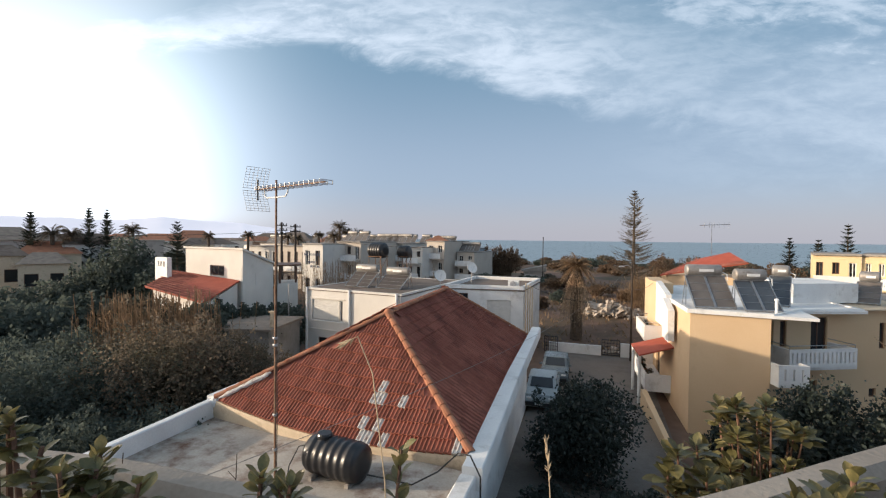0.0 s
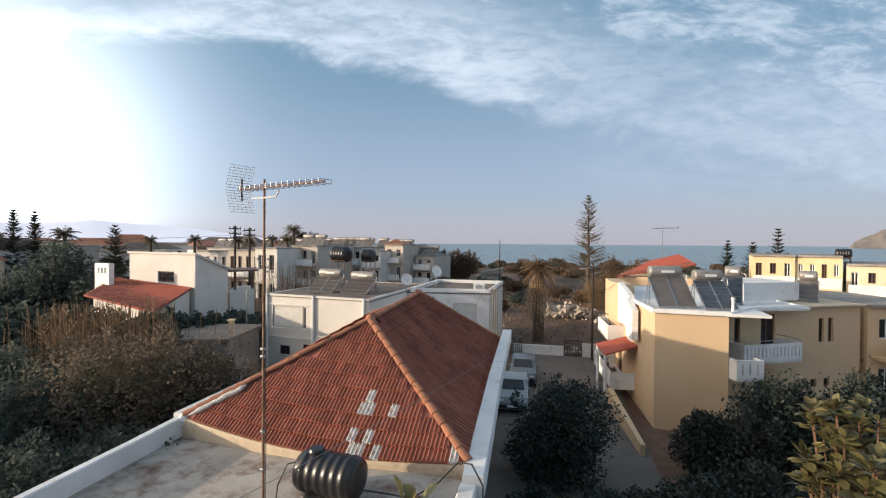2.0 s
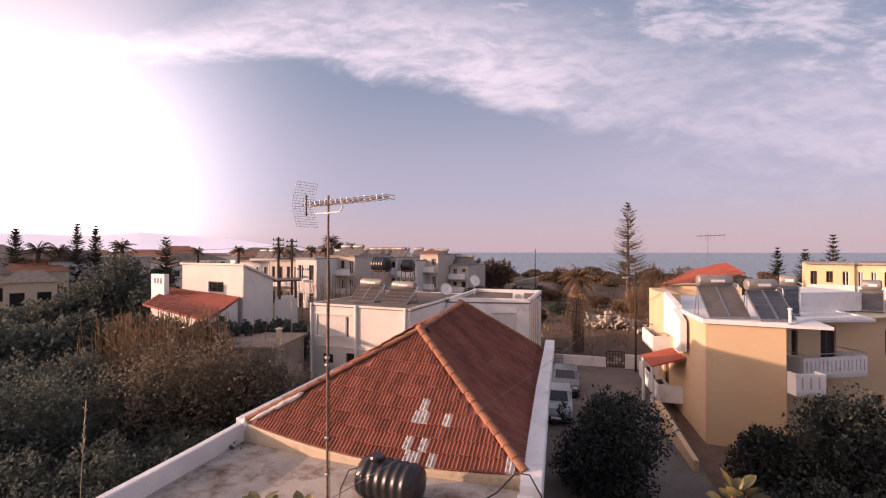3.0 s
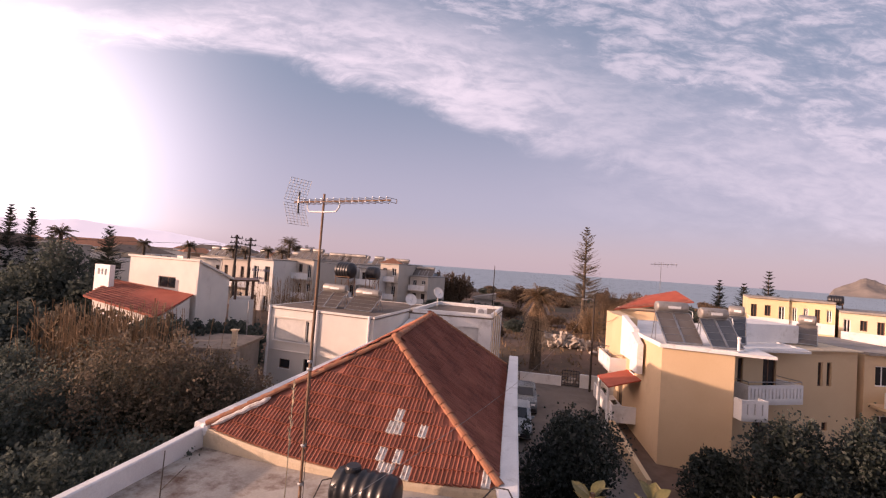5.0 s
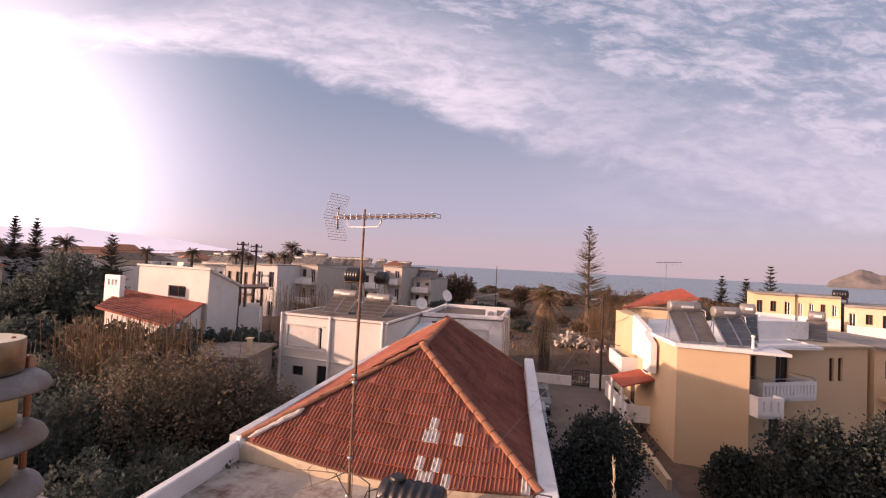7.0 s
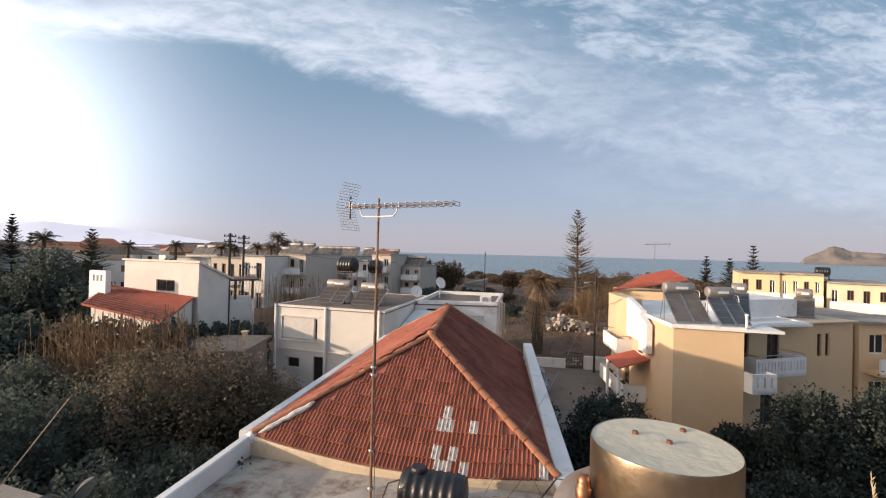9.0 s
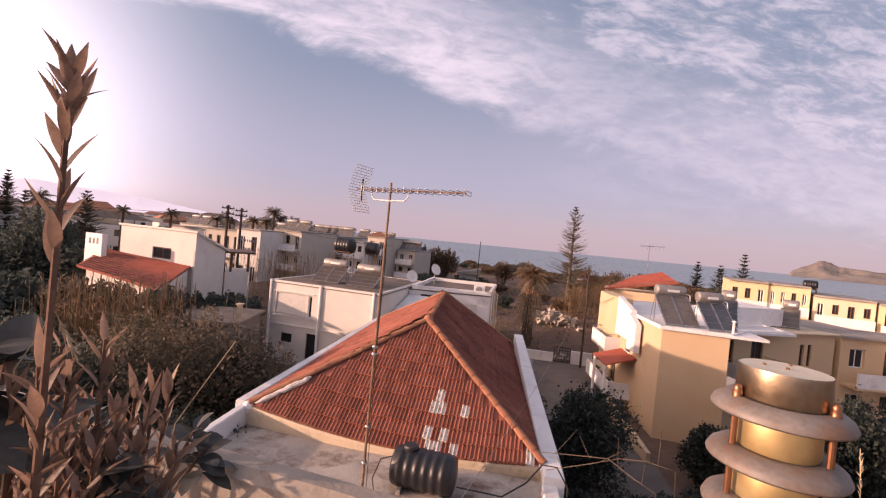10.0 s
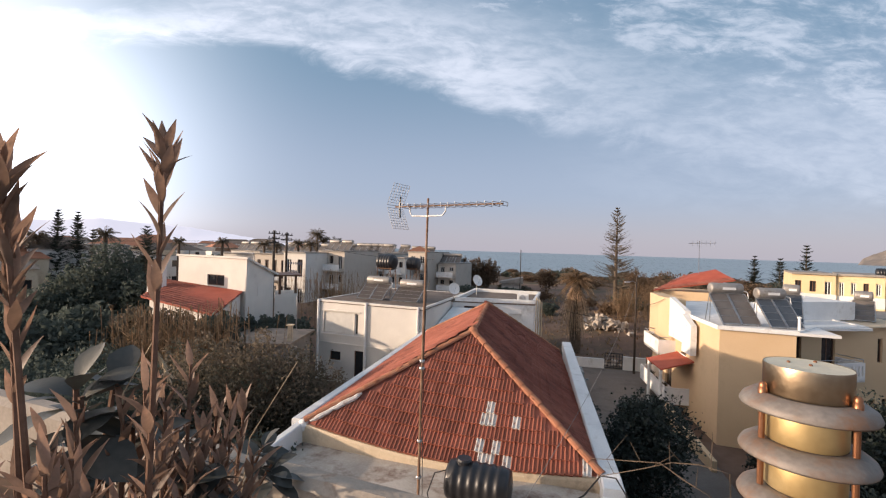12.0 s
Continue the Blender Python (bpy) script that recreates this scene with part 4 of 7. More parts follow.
def stand_tank(name, at, r, ln, height, rz, label):
    t = thing(name, at, label, "water tank", "black water tanks on stands", rz=rz)
    m = pose(*at, 0, 0, rz)
    part("tank", cylinder_tank(m @ Vector((-ln / 2, 0, height + r)), m @ Vector((ln / 2, 0, height + r)), r, 5), M["black_plastic"], t, smooth=True)
    for x in (-ln * 0.4, ln * 0.4):
        for y in (-r * 0.7, r * 0.7):
            part("leg", tube([m @ Vector((x * 1.1, y * 1.1, 0)), m @ Vector((x, y, height + 0.15))], 0.03, 5), M["rust"], t)
    bm = bmesh.new()
    for y in (-r * 0.7, r * 0.7):
        add_tube(bm, [m @ Vector((-ln * 0.48, y, height + 0.1)), m @ Vector((ln * 0.48, y, height + 0.1))], 0.03, 5)
        add_tube(bm, [m @ Vector((-ln * 0.42, y, 0.1)), m @ Vector((ln * 0.4, y, height))], 0.018, 5)
    part("cradle", bm, M["rust"], t)
    return t


stand_tank("water_tank", (-15.3, 31.8, 5.36), 0.58, 1.4, 2.0, -10, "big black ribbed water tank on a rusty stand")
stand_tank("water_tank", (-13.4, 32.6, 5.36), 0.48, 0.95, 2.0, -5, "smaller black water tank on a rusty stand")
dish("satellite_dish", (-9.7, 30.6, 5.5), (0.55, -0.75, 0.35), 0.42, "white satellite dish on the kerb of the pale house", 0.75)
dish("satellite_dish", (-9.0, 36.5, 5.2), (0.75, -0.6, 0.4), 0.48, "white satellite dish on a post on the far roof", 1.3)
ac = thing("air_conditioner", (-5.0, 34.0, 5.2), "white outdoor air conditioning unit on the roof edge", "air conditioner")
part("casing", box((-5.0, 34.0, 5.52), (0.85, 0.32, 0.6), 8, 0.02), M["white_frame"], ac)
part("grille", lathe([(0.0, 0.0), (0.22, 0.0), (0.24, 0.02), (0.0, 0.025)], (-5.02, 33.82, 5.52), 20, Matrix.Rotation(radians(90), 4, "X")), M["steel"], ac)


# ---- ochre apartment house ----
flat = thing("ochre_apartments", (8, 29, 0), "ochre-rendered two-storey apartment house with white balconies", "apartment house")
C0, C1, C2, C2B, CR, CB = (4.45, 34.8), (5.1, 23.45), (8.15, 23.05), (8.45, 25.2), (16.8, 29.3), (15.0, 37.5)
TOP = 5.62
left = Wall(C0, C1, 0, TOP)
left.window(flat, 3.2, 4.4, 3.0, 5.0, 1, sill=False, door=True)
left.window(flat, 6.0, 6.9, 3.3, 4.7, 0)
left.window(flat, 3.2, 4.4, 0.2, 2.2, 1, sill=False, door=True)
south = Wall(C1, C2, 0, TOP)
ret = Wall(C2, C2B, 0, TOP)
ret.window(flat, 0.5, 1.6, 3.1, 5.1, 0, sill=False, door=True)
ret.window(flat, 0.5, 1.5, 0.3, 2.3, 0, sill=False, door=True)
east = Wall(C2B, CR, 0, TOP)
east.window(flat, 0.25, 0.60, 3.9, 5.15, 0, sill=False)
east.window(flat, 0.95, 1.30, 3.9, 5.15, 0, sill=False)
east.window(flat, 2.6, 3.5, 3.32, 5.3, 1, sill=False, door=True)
east.window(flat, 6.4, 6.75, 3.7, 5.0, 0, sill=False)
east.window(flat, 7.05, 7.4, 3.7, 5.0, 0, sill=False)
east.window(flat, 2.2, 3.0, 0.2, 2.25, 1, sill=False, door=True)
east.window(flat, 5.9, 6.3, 1.3, 1.75, 0, sill=False)
east.window(flat, 6.8, 7.2, 1.3, 1.75, 0, sill=False)
for w in (left, south, ret, east):
    part("wall", w.mesh(), M["ochre"], flat)
part("wall", prism([(4.75, 34.8), (5.38, 23.75), (8.0, 23.4), (8.25, 25.45), (16.5, 29.5), (14.9, 37.4)], 0, TOP - 0.05), M["ochre"], flat)
part("roof_slab", prism([(4.3, 34.9), (4.95, 23.3), (8.2, 22.88), (9.75, 22.75), (9.95, 25.0), (12.9, 26.2), (12.6, 30.0), (12.0, 37.7)], TOP, TOP + 0.13), M["limewash"], flat, "white-painted roof slab with a projecting canopy")
part("roof_slab", prism([(12.92, 27.1), (16.95, 29.1), (15.15, 37.7), (12.05, 37.7), (12.65, 30.0)], TOP, TOP + 0.06), M["cream"], flat, "thin cream roof edge")
part("roof_kerb", roof_rim([(4.32, 34.9), (4.97, 23.3), (8.2, 22.9), (9.95, 25.1), (12.85, 26.4), (12.0, 37.6)], TOP + 0.13, 0.14, 0.06), M["limewash"], flat)
part("stair_head", prism([(10.6, 28.0), (14.0, 29.6), (13.2, 33), (9.9, 32)], TOP + 0.13, TOP + 1.15), M["limewash"], flat, "white stair-head block on the roof")
part("end_pillar", prism([(4.2, 32.2), (4.55, 30.0), (5.3, 30.0), (5.1, 34.9), (4.2, 34.9)], TOP - 2.2, TOP + 0.75), M["ochre"], flat)
part("stepped_wall", prism([(4.35, 29.9), (4.55, 27.3), (4.85, 27.3), (4.65, 29.9)], TOP - 1.5, [TOP + 0.9, TOP + 0.35, TOP + 0.35, TOP + 0.9]), M["limewash"], flat, "white stepped screen wall")
part("stepped_wall", prism([(4.4, 27.2), (4.5, 25.9), (4.8, 25.9), (4.7, 27.2)], TOP - 1.9, [TOP + 0.2, TOP - 0.3, TOP - 0.3, TOP + 0.2]), M["limewash"], flat)


def balcony(parent, wall, u0, u1, z, out, name="balcony", slots=0, rail=True, label="white balcony front with slots"):
    """A slab with a solid front that has narrow upright slots, and side fronts."""
    bm = bmesh.new()
    wall.bar(bm, u0, u1, z - 0.14, z, 0.0, out)
    b = part(name, bm, M["limewash"], parent, label)
    h = 0.80
    face = Wall(wall.matrix(u0, 0, out).translation.xy, wall.matrix(u1, 0, out).translation.xy, z - 0.14, z + h, 0.10)
    ln = face.length
    for k in range(slots):
        c = ln * (k + 0.8) / (slots + 0.6)
        face.openings.append((c - 0.035, c + 0.035, z + 0.15, z + h - 0.15))
    part("balcony_front", face.mesh(), M["limewash"], b)
    for u in (u0, u1 - 0.10):
        part("balcony_side", wall.bar(bmesh.new(), u, u + 0.10, z, z + h, 0.0, out - 0.1), M["limewash"], b)
    if rail:
        bm = bmesh.new()
        add_tube(bm, [wall.matrix(u0 + 0.05, z + h + 0.16, 0).translation, wall.matrix(u0 + 0.05, z + h + 0.16, out - 0.05).translation, wall.matrix(u1 - 0.05, z + h + 0.16, out - 0.05).translation, wall.matrix(u1 - 0.05, z + h + 0.16, 0).translation], 0.02, 6)
        for u in (u0 + 0.05, (u0 + u1) / 2, u1 - 0.05):
            add_tube(bm, [wall.matrix(u, z + h, out - 0.05).translation, wall.matrix(u, z + h + 0.16, out - 0.05).translation], 0.014, 5)
        part("balcony_rail", bm, M["steel"], b)
    return b


balcony(flat, east, 0.15, 3.6, 3.30, 1.35, slots=15)
low = Wall(C2, (9.6, 23.4), 0, TOP)
balcony(flat, low, 0.02, 1.25, 2.92, 0.55, slots=3, rail=False)
balcony(flat, left, 1.5, 5.0, 3.0, 1.0, slots=0, label="white side balcony with pots")
balcony(flat, left, 2.0, 7.6, 0.75, 1.3, slots=0, rail=False, label="white low terrace wall")
bm = prism([(3.0, 29.4), (4.75, 29.5), (4.95, 26.6), (3.2, 26.4)], 2.62, 2.7)
for v in bm.verts:
    v.co.z += 0.30 * (v.co.x - 3.0)
part("porch_roof", bm, M["red_roof"], flat, "small red tiled porch roof")
for x, y in ((3.25, 26.7), (3.1, 29.1)):
    part("porch_post", tube([(x, y, 0), (x, y, 2.68)], 0.09, 8), M["limewash"], flat)
part("garden_wall", prism([(3.9, 20.2), (4.1, 20.2), (3.6, 26.3), (3.3, 26.3)], 0, [0.5, 0.5, 0.95, 0.95]), M["ochre"], flat)

solar_heater("solar_heater", (6.25, 24.0, TOP + 0.13), 10, label="solar water heater with two worn brown-black collectors", length=1.95, width=0.86)
solar_heater("solar_heater", (8.1, 23.75, TOP + 0.13), 10, label="solar water heater with two clean dark collectors", length=1.75, width=0.72, glass="collector")
solar_heater("solar_heater", (9.4, 26.2, TOP + 0.13), -20, panels=1, label="single-collector solar water heater behind the others", length=1.9, width=0.9, glass="collector")
solar_heater("solar_heater", (14.3, 29.4, TOP + 0.06), -28, panels=1, label="single-collector solar heater with a white-ended tank", length=1.5)
vent = thing("vent_pipe", (8.5, 23.6, TOP + 0.13), "short white roof vent pipe", "vent pipe")
part("pipe", tube([(8.5, 23.6, TOP + 0.13), (8.5, 23.6, TOP + 0.75)], 0.06, 8), M["limewash"], vent)
part("cowl", lathe([(0.0, 0.10), (0.09, 0.06), (0.10, 0), (0.06, -0.02)], (8.5, 23.6, TOP + 0.72), 10), M["limewash"], vent)


# ---- aerial on its mast ----
def aerial():
    mx, my = -5.46, 7.97
    t = thing("tv_aerial", (mx, my, DECK), "long yagi television aerial with mesh reflector on a rusty mast", "aerial")
    part("mast", tube([(mx, my, DECK - 0.02), (mx, my, 6.6), (mx + 0.02, my, 10.12)], [0.030, 0.027, 0.022], 8), M["rust"], t)
    for z in (4.35, 5.1, 6.6, 6.75):
        part("clamp", lathe([(0.05, -0.03), (0.06, 0), (0.05, 0.03)], (mx, my, z), 10), M["steel"], t)
    a, b = Vector((-6.25, 8.24, 9.96)), Vector((-3.82, 7.36, 9.96))
    d = (b - a).normalized()
    side = d.cross(Vector((0, 0, 1))).normalized()
    part("boom", tube([a, b], 0.016, 6), M["rust"], t)
    n = 15
    for k in range(n):
        p = a + d * (0.30 + 2.3 * k / (n - 1))
        bm = bmesh.new()
        s = 0.15
        add_tube(bm, [p - side * s + Vector((0, 0, 0.035)), p + side * s + Vector((0, 0, 0.035))], 0.008, 5)
        add_tube(bm, [p - side * s - Vector((0, 0, 0.035)), p + side * s - Vector((0, 0, 0.035))], 0.008, 5)
        for sg in (-1, 1):
            add_tube(bm, [p + side * s * sg - Vector((0, 0, 0.035)), p + side * s * sg + Vector((0, 0, 0.035))], 0.010, 5)
        part("director", bm, M["steel"], t)
    for sgn in (1, -1):
        base = a + Vector((0, 0, 0.03 * sgn))
        upv = (Vector((0, 0, 1)) * sgn * 0.92 + d * 0.36).normalized()
        mesh = part("reflector", tube([base - side * 0.27, base + side * 0.27], 0.005, 5), M["wire"], t, "wire mesh reflector")
        for k in range(1, 9):
            q = base + upv * (0.060 * k)
            part("wire", tube([q - side * 0.27, q + side * 0.27], 0.0035, 4), M["wire"], mesh)
        for k in range(7):
            q = base + side * (0.09 * (k - 3))
            part("wire", tube([q, q + upv * 0.49], 0.0035, 4), M["wire"], mesh)
    part("dipole", tube([a + d * 0.14 + Vector((0, 0, 0.22)), a + d * 0.12, a + d * 0.14 - Vector((0, 0, 0.24))], 0.02, 6), M["black_plastic"], t)
    pts = []
    for s, z in ((-0.45, -0.03), (-0.44, -0.17), (-0.38, -0.24), (0.0, -0.25), (0.38, -0.24), (0.46, -0.16), (0.47, -0.02)):
        pts.append(Vector((mx, my, 10.0)) + d * s + Vector((0, 0, z)))
    part("brace", tube(pts, 0.016, 6), M["dish"], t, "bent pale brace under the boom")
    part("lead", tube([(mx, my, 9.75), (mx + 0.05, my, 8.5), (mx + 0.035, my, 7), (mx + 0.06, my, 5.2), (mx + 0.12, my - 0.1, DECK + 0.02)], 0.007, 5), M["cable"], t)


aerial()

# ---- black tank lying on the flat roof ----
tank = thing("ribbed_tank", (-4.25, 8.55, DECK), "black ribbed plastic water tank lying on the flat roof", "water tank")
part("tank", cylinder_tank((-4.98, 8.62, DECK + 0.44), (-3.60, 8.48, DECK + 0.44), 0.41, 6, 28), M["black_plastic"], tank, smooth=True)
part("lid", lathe([(0.0, 0.07), (0.15, 0.07), (0.17, 0.03), (0.17, -0.06)], (-4.62, 8.58, DECK + 0.86), 18), M["black_plastic"], tank)
for x in (-4.75, -3.85):
    part("cradle", box((x, 8.55, DECK + 0.04), (0.10, 0.7, 0.12), 0, 0.01), M["concrete"], tank)
hose = thing("garden_hose", (-3.5, 8.6, DECK), "thin black water pipe running along the flat roof", "pipe")
part("pipe", tube([(-3.55, 8.45, DECK + 0.25), (-3.2, 8.7, DECK + 0.1), (-2.6, 8.75, DECK + 0.05), (-2.1, 9.0, DECK + 0.30), (-1.75, 9.3, DECK + 0.62), (-1.45, 9.2, DECK + 0.66), (-1.2, 9.1, DECK + 0.3), (-1.15, 9.0, 2.0)], 0.018, 6), M["cable"], hose)
hose2 = thing("garden_hose", (-5.0, 8.6, DECK), "thin coiled pipe beside the mast", "pipe")
part("pipe", tube([(-5.02, 8.6, DECK + 0.6), (-5.25, 8.5, DECK + 0.55), (-5.35, 8.3, DECK + 0.2), (-5.2, 8.0, DECK + 0.03), (-4.8, 7.6, DECK + 0.02)], 0.014, 6), M["cable"], hose2)

# ---- low flat roof and thicket beside the tiled house ----
shed = thing("low_outbuilding", (-20.5, 23, 0), "low outbuilding with a bare tan concrete roof", "outbuilding")
part("wall", prism([(-24.2, 20.2), (-17.5, 22.0), (-18.5, 26.3), (-25, 24.6)], 0, 3.25), M["concrete"], shed)
part("roof_slab", prism([(-24.4, 20.0), (-17.3, 21.9), (-18.3, 26.5), (-25.2, 24.8)], 3.25, 3.4), M["terrace"], shed)
part("chimney", box((-17.7, 22.6, 3.85), (0.25, 0.25, 0.95), 10, 0.02), M["cream"], shed)
part("chimney_cap", box((-17.7, 22.6, 4.35), (0.36, 0.36, 0.07), 10, 0.01), M["cream"], shed)
part("post", tube([(-16.9, 21.9, 0), (-16.9, 21.9, 3.3)], 0.10, 8), M["concrete"], shed)

lh = thing("villa_with_red_annexe", (-27, 28, 0), "cream-white villa with a red tiled lean-to roof", "house")
V1, V2, V3 = (-31.3, 28.4), (-24.1, 27.0), (-24.35, 30.6)
vw = Wall(V1, V2, 0, 7.92)
vw.window(lh, 3.3, 5.1, 5.85, 6.65, 1, sill=False)
part("wall", vw.mesh(), M["white_wall"], lh)
part("wall", prism([(-31.2, 28.66), (-24.12, 27.26), (-24.4, 30.7), (-31.0, 32.3)], 0, [7.80, 7.80, 6.68, 6.68]), M["white_wall"], lh)
gv = Wall(V2, V3, 0, 6.62, 0.12)
gv.window(lh, 0.55, 1.45, 5.15, 6.1, 0, sill=False, depth=0.02)
part("gable_panel", gv.mesh(), M["white_wall"], lh)
bm = prism([(-31.45, 28.3), (-23.95, 26.85), (-24.2, 31.0), (-31.2, 32.6)], 0, [8.06, 8.06, 6.72, 6.72])
for v in bm.verts:
    if v.co.z < 1:
        v.co.z = (8.06 if v.co.y < 29 else 6.72) - 0.14
part("roof_slab", bm, M["white_wall"], lh)
part("porch", prism([(-24.4, 30.9), (-23.4, 32.6), (-25.2, 35), (-26.4, 34)], 0, 5.0), M["white_wall"], lh)
part("porch_roof", prism([(-24.5, 30.8), (-23.1, 32.7), (-25.2, 35.4), (-26.6, 34)], 6.45, 6.58), M["brown_frame"], lh)
for x, y in ((-23.6, 32.6), (-24.3, 31.4)):
    part("porch_post", tube([(x, y, 5.0), (x, y, 6.46)], 0.10, 6), M["brown_frame"], lh)
annexe = Slope(Vector((-29.2, 23.2, 5.35)), Vector((-22.4, 21.8, 4.75)), Vector((-31.9, 27.9, 6.1)), Vector((-24.3, 26.9, 5.65)))
part("annexe_roof_board", annexe.board(), M["red_roof"], lh)
field_tiles(annexe, "annexe_tiles", lh, "red tiles of the lean-to roof")
part("annexe_wall", prism([(-28.9, 23.6), (-22.7, 22.3), (-24.4, 26.8), (-31.4, 27.9)], 0, [5.1, 4.5, 5.4, 5.8]), M["white_wall"], lh)
chim = Wall((-31.6, 25.9), (-30.0, 25.6), 5.2, 7.25, 0.35, [(0.35, 0.58, 6.55, 6.95), (0.72, 0.95, 6.55, 6.95), (1.09, 1.32, 6.55, 6.95)])
part("chimney", chim.mesh(), M["white_frame"], lh, "white chimney with slots")

for i, (th, di, top, rad, mat) in enumerate((
        # set to fit the camera's view: degrees left of +y from its place, distance, height, width, leaves
        (38, 14.6, 3.3, 2.2, "leaf_dark"), (44, 13.8, 3.4, 2.3, "leaf_dark"), (50, 14.2, 3.6, 2.4, "leaf_dark"), (56, 14.2, 3.9, 2.4, "leaf_dark"), (63, 14.0, 4.1, 2.5, "leaf_dark"), (71, 14, 4.2, 2.6, "leaf_dark"),
        (36.5, 18.2, 3.1, 2.0, "leaf_olive"), (40.5, 18.5, 4.6, 2.2, "leaf_olive"), (45, 18.0, 5.6, 2.4, "leaf_olive"), (49.5, 18.5, 5.5, 2.4, "leaf_olive"), (54.5, 18.5, 4.7, 2.4, "leaf_dark"), (60, 18.5, 5.0, 2.5, "leaf_dark"), (67, 18.5, 5.0, 2.8, "leaf_dark"),
        (42.5, 22.8, 3.6, 2.0, "leaf_olive"), (47, 23.5, 3.7, 2.6, "leaf_olive"), (51.5, 23.5, 4.2, 2.6, "leaf_olive"), (56.5, 24, 4.5, 2.6, "leaf_dark"), (62, 24, 4.6, 2.8, "leaf_dark"), (68, 24, 4.8, 2.8, "leaf_dark"),
        (40.5, 33.6, 3.9, 1.9, "leaf_dark"), (43.5, 33.0, 4.2, 2.0, "leaf_dark"), (37.2, 35.5, 3.7, 1.9, "leaf_dark"), (46.8, 26.5, 4.6, 1.8, "leaf_olive"), (49.6, 27.5, 5.2, 2.0, "leaf_olive"), (52.6, 28.5, 5.4, 2.2, "leaf_olive"), (45.6, 30, 4.7, 1.6, "leaf_dark"), (55.5, 31, 5.2, 2.4, "leaf_dark"), (58.5, 31, 5.2, 3.0, "leaf_dark"), (64, 32, 5.4, 3.4, "leaf_dark"), (69, 32, 5.6, 3.4, "leaf_dark"),
        (53.3, 46, 8.5, 2.3, "leaf_dark"), (56.0, 47, 6.6, 2.2, "leaf_dark"), (50.0, 44, 6.2, 2.2, "leaf_dark"), (59.5, 46, 5.2, 3.2, "leaf_dark"), (64.5, 46, 5.0, 3.6, "leaf_dark"), (69, 44, 5.6, 3.6, "leaf_olive"))):
    x, y = -0.24 - di * math.sin(radians(th)), 0.07 + di * math.cos(radians(th))
    far = di > 26
    lab = {"leaf_dark": "dense dark green bush in the overgrown plot", "leaf_olive": "tall grey-olive brush with dry brown tips"}[mat]
    shrub("bush", (x, y), top, rad, M[mat], lab, "bush", leaves=8000 if far else (20000 if di < 20 else 12000), size=0.17 if far else (0.066 if di < 20 else 0.095), group="thicket beside the house", seed=i * 3, lobes=9)


def reeds(name, at, count, spread, top, label, seed, lean=0.25):
    rng = np.random.default_rng(seed)
    z0 = ground_z(*at)
    t = thing(name, (*at, z0), label, "reeds")
    bm = bmesh.new()
    for i in range(count):
        x, y = at[0] + spread[0] * rng.normal(), at[1] + spread[1] * rng.normal()
        h = (top - z0) * (0.6 + 0.45 * rng.random())
        dx, dy = lean * rng.normal(), lean * rng.normal()
        pts = [(x, y, z0), (x + dx * 0.4, y + dy * 0.4, z0 + h * 0.6), (x + dx, y + dy, z0 + h)]
        add_tube(bm, pts, [0.010, 0.008, 0.014], 4, False)
        for k in range(7):
            s = 0.35 + 0.6 * rng.random()
            p = Vector((x + dx * s, y + dy * s, z0 + h * s))
            e = p + Vector((rng.normal() * 0.22, rng.normal() * 0.22, 0.15 + 0.45 * rng.random()))
            bm.faces.new([bm.verts.new(q) for q in (p, e, p + Vector((0.02, 0, 0.04)))])
    ob = part("reed_growth", bm, M["leaf_dry"], t)
    tagged(ob, kind="stuff")
    return t


reeds("reed_clump", (-18.7, 15.7), 460, (1.6, 1.3), 6.1, "tall dry reeds among the bushes", 3)
reeds("reed_clump", (5.6, 56.5), 170, (0.7, 0.8), 4.9, "thick stand of dry reeds on the field", 4)
reeds("reed_clump", (10.5, 60), 420, (1.7, 1.2), 5.6, "long dry reed bank by the field", 5)
reeds("reed_clump", (-25.5, 43), 330, (3.6, 1.4), 6.4, "dry reeds before the apartment row", 6)

# ---- pots on the side balconies of the ochre house ----
def potted_plant(at, mat, seed):
    """A tapered clay pot with soil and a small leafy plant."""
    t = thing("potted_plant", at, "clay pot with a small leafy plant on a balcony", "potted plant", "pots on the balconies")
    part("pot", lathe([(0.0, 0.0), (0.10, 0.0), (0.14, 0.20), (0.155, 0.20), (0.155, 0.24), (0.13, 0.24), (0.12, 0.20), (0.0, 0.19)], at, 14), M["cap"], t)
    rng = np.random.default_rng(seed)
    lobes = [((at[0] + 0.12 * rng.normal(), at[1] + 0.12 * rng.normal(), at[2] + 0.38 + 0.12 * rng.random()), (0.15, 0.15, 0.15)) for k in range(4)]
    lobes.append(((at[0], at[1], at[2] + 0.28), (0.11, 0.11, 0.10)))
    attach("leaves", leaf_mesh("leaves", lobes, 260, 0.06, M[mat], rng, shell=0.1), t)


for i, (u, z, out) in enumerate(((1.9, 3.0, 0.6), (2.6, 3.0, 0.6), (3.5, 3.0, 0.62), (4.5, 3.0, 0.6), (2.6, 0.75, 0.8), (4.2, 0.75, 0.85), (5.6, 0.75, 0.8), (6.9, 0.75, 0.85))):
    potted_plant(tuple(left.matrix(u, z, out).translation), ("leaf_olive", "leaf_dark", "citrus")[i % 3], 900 + i)

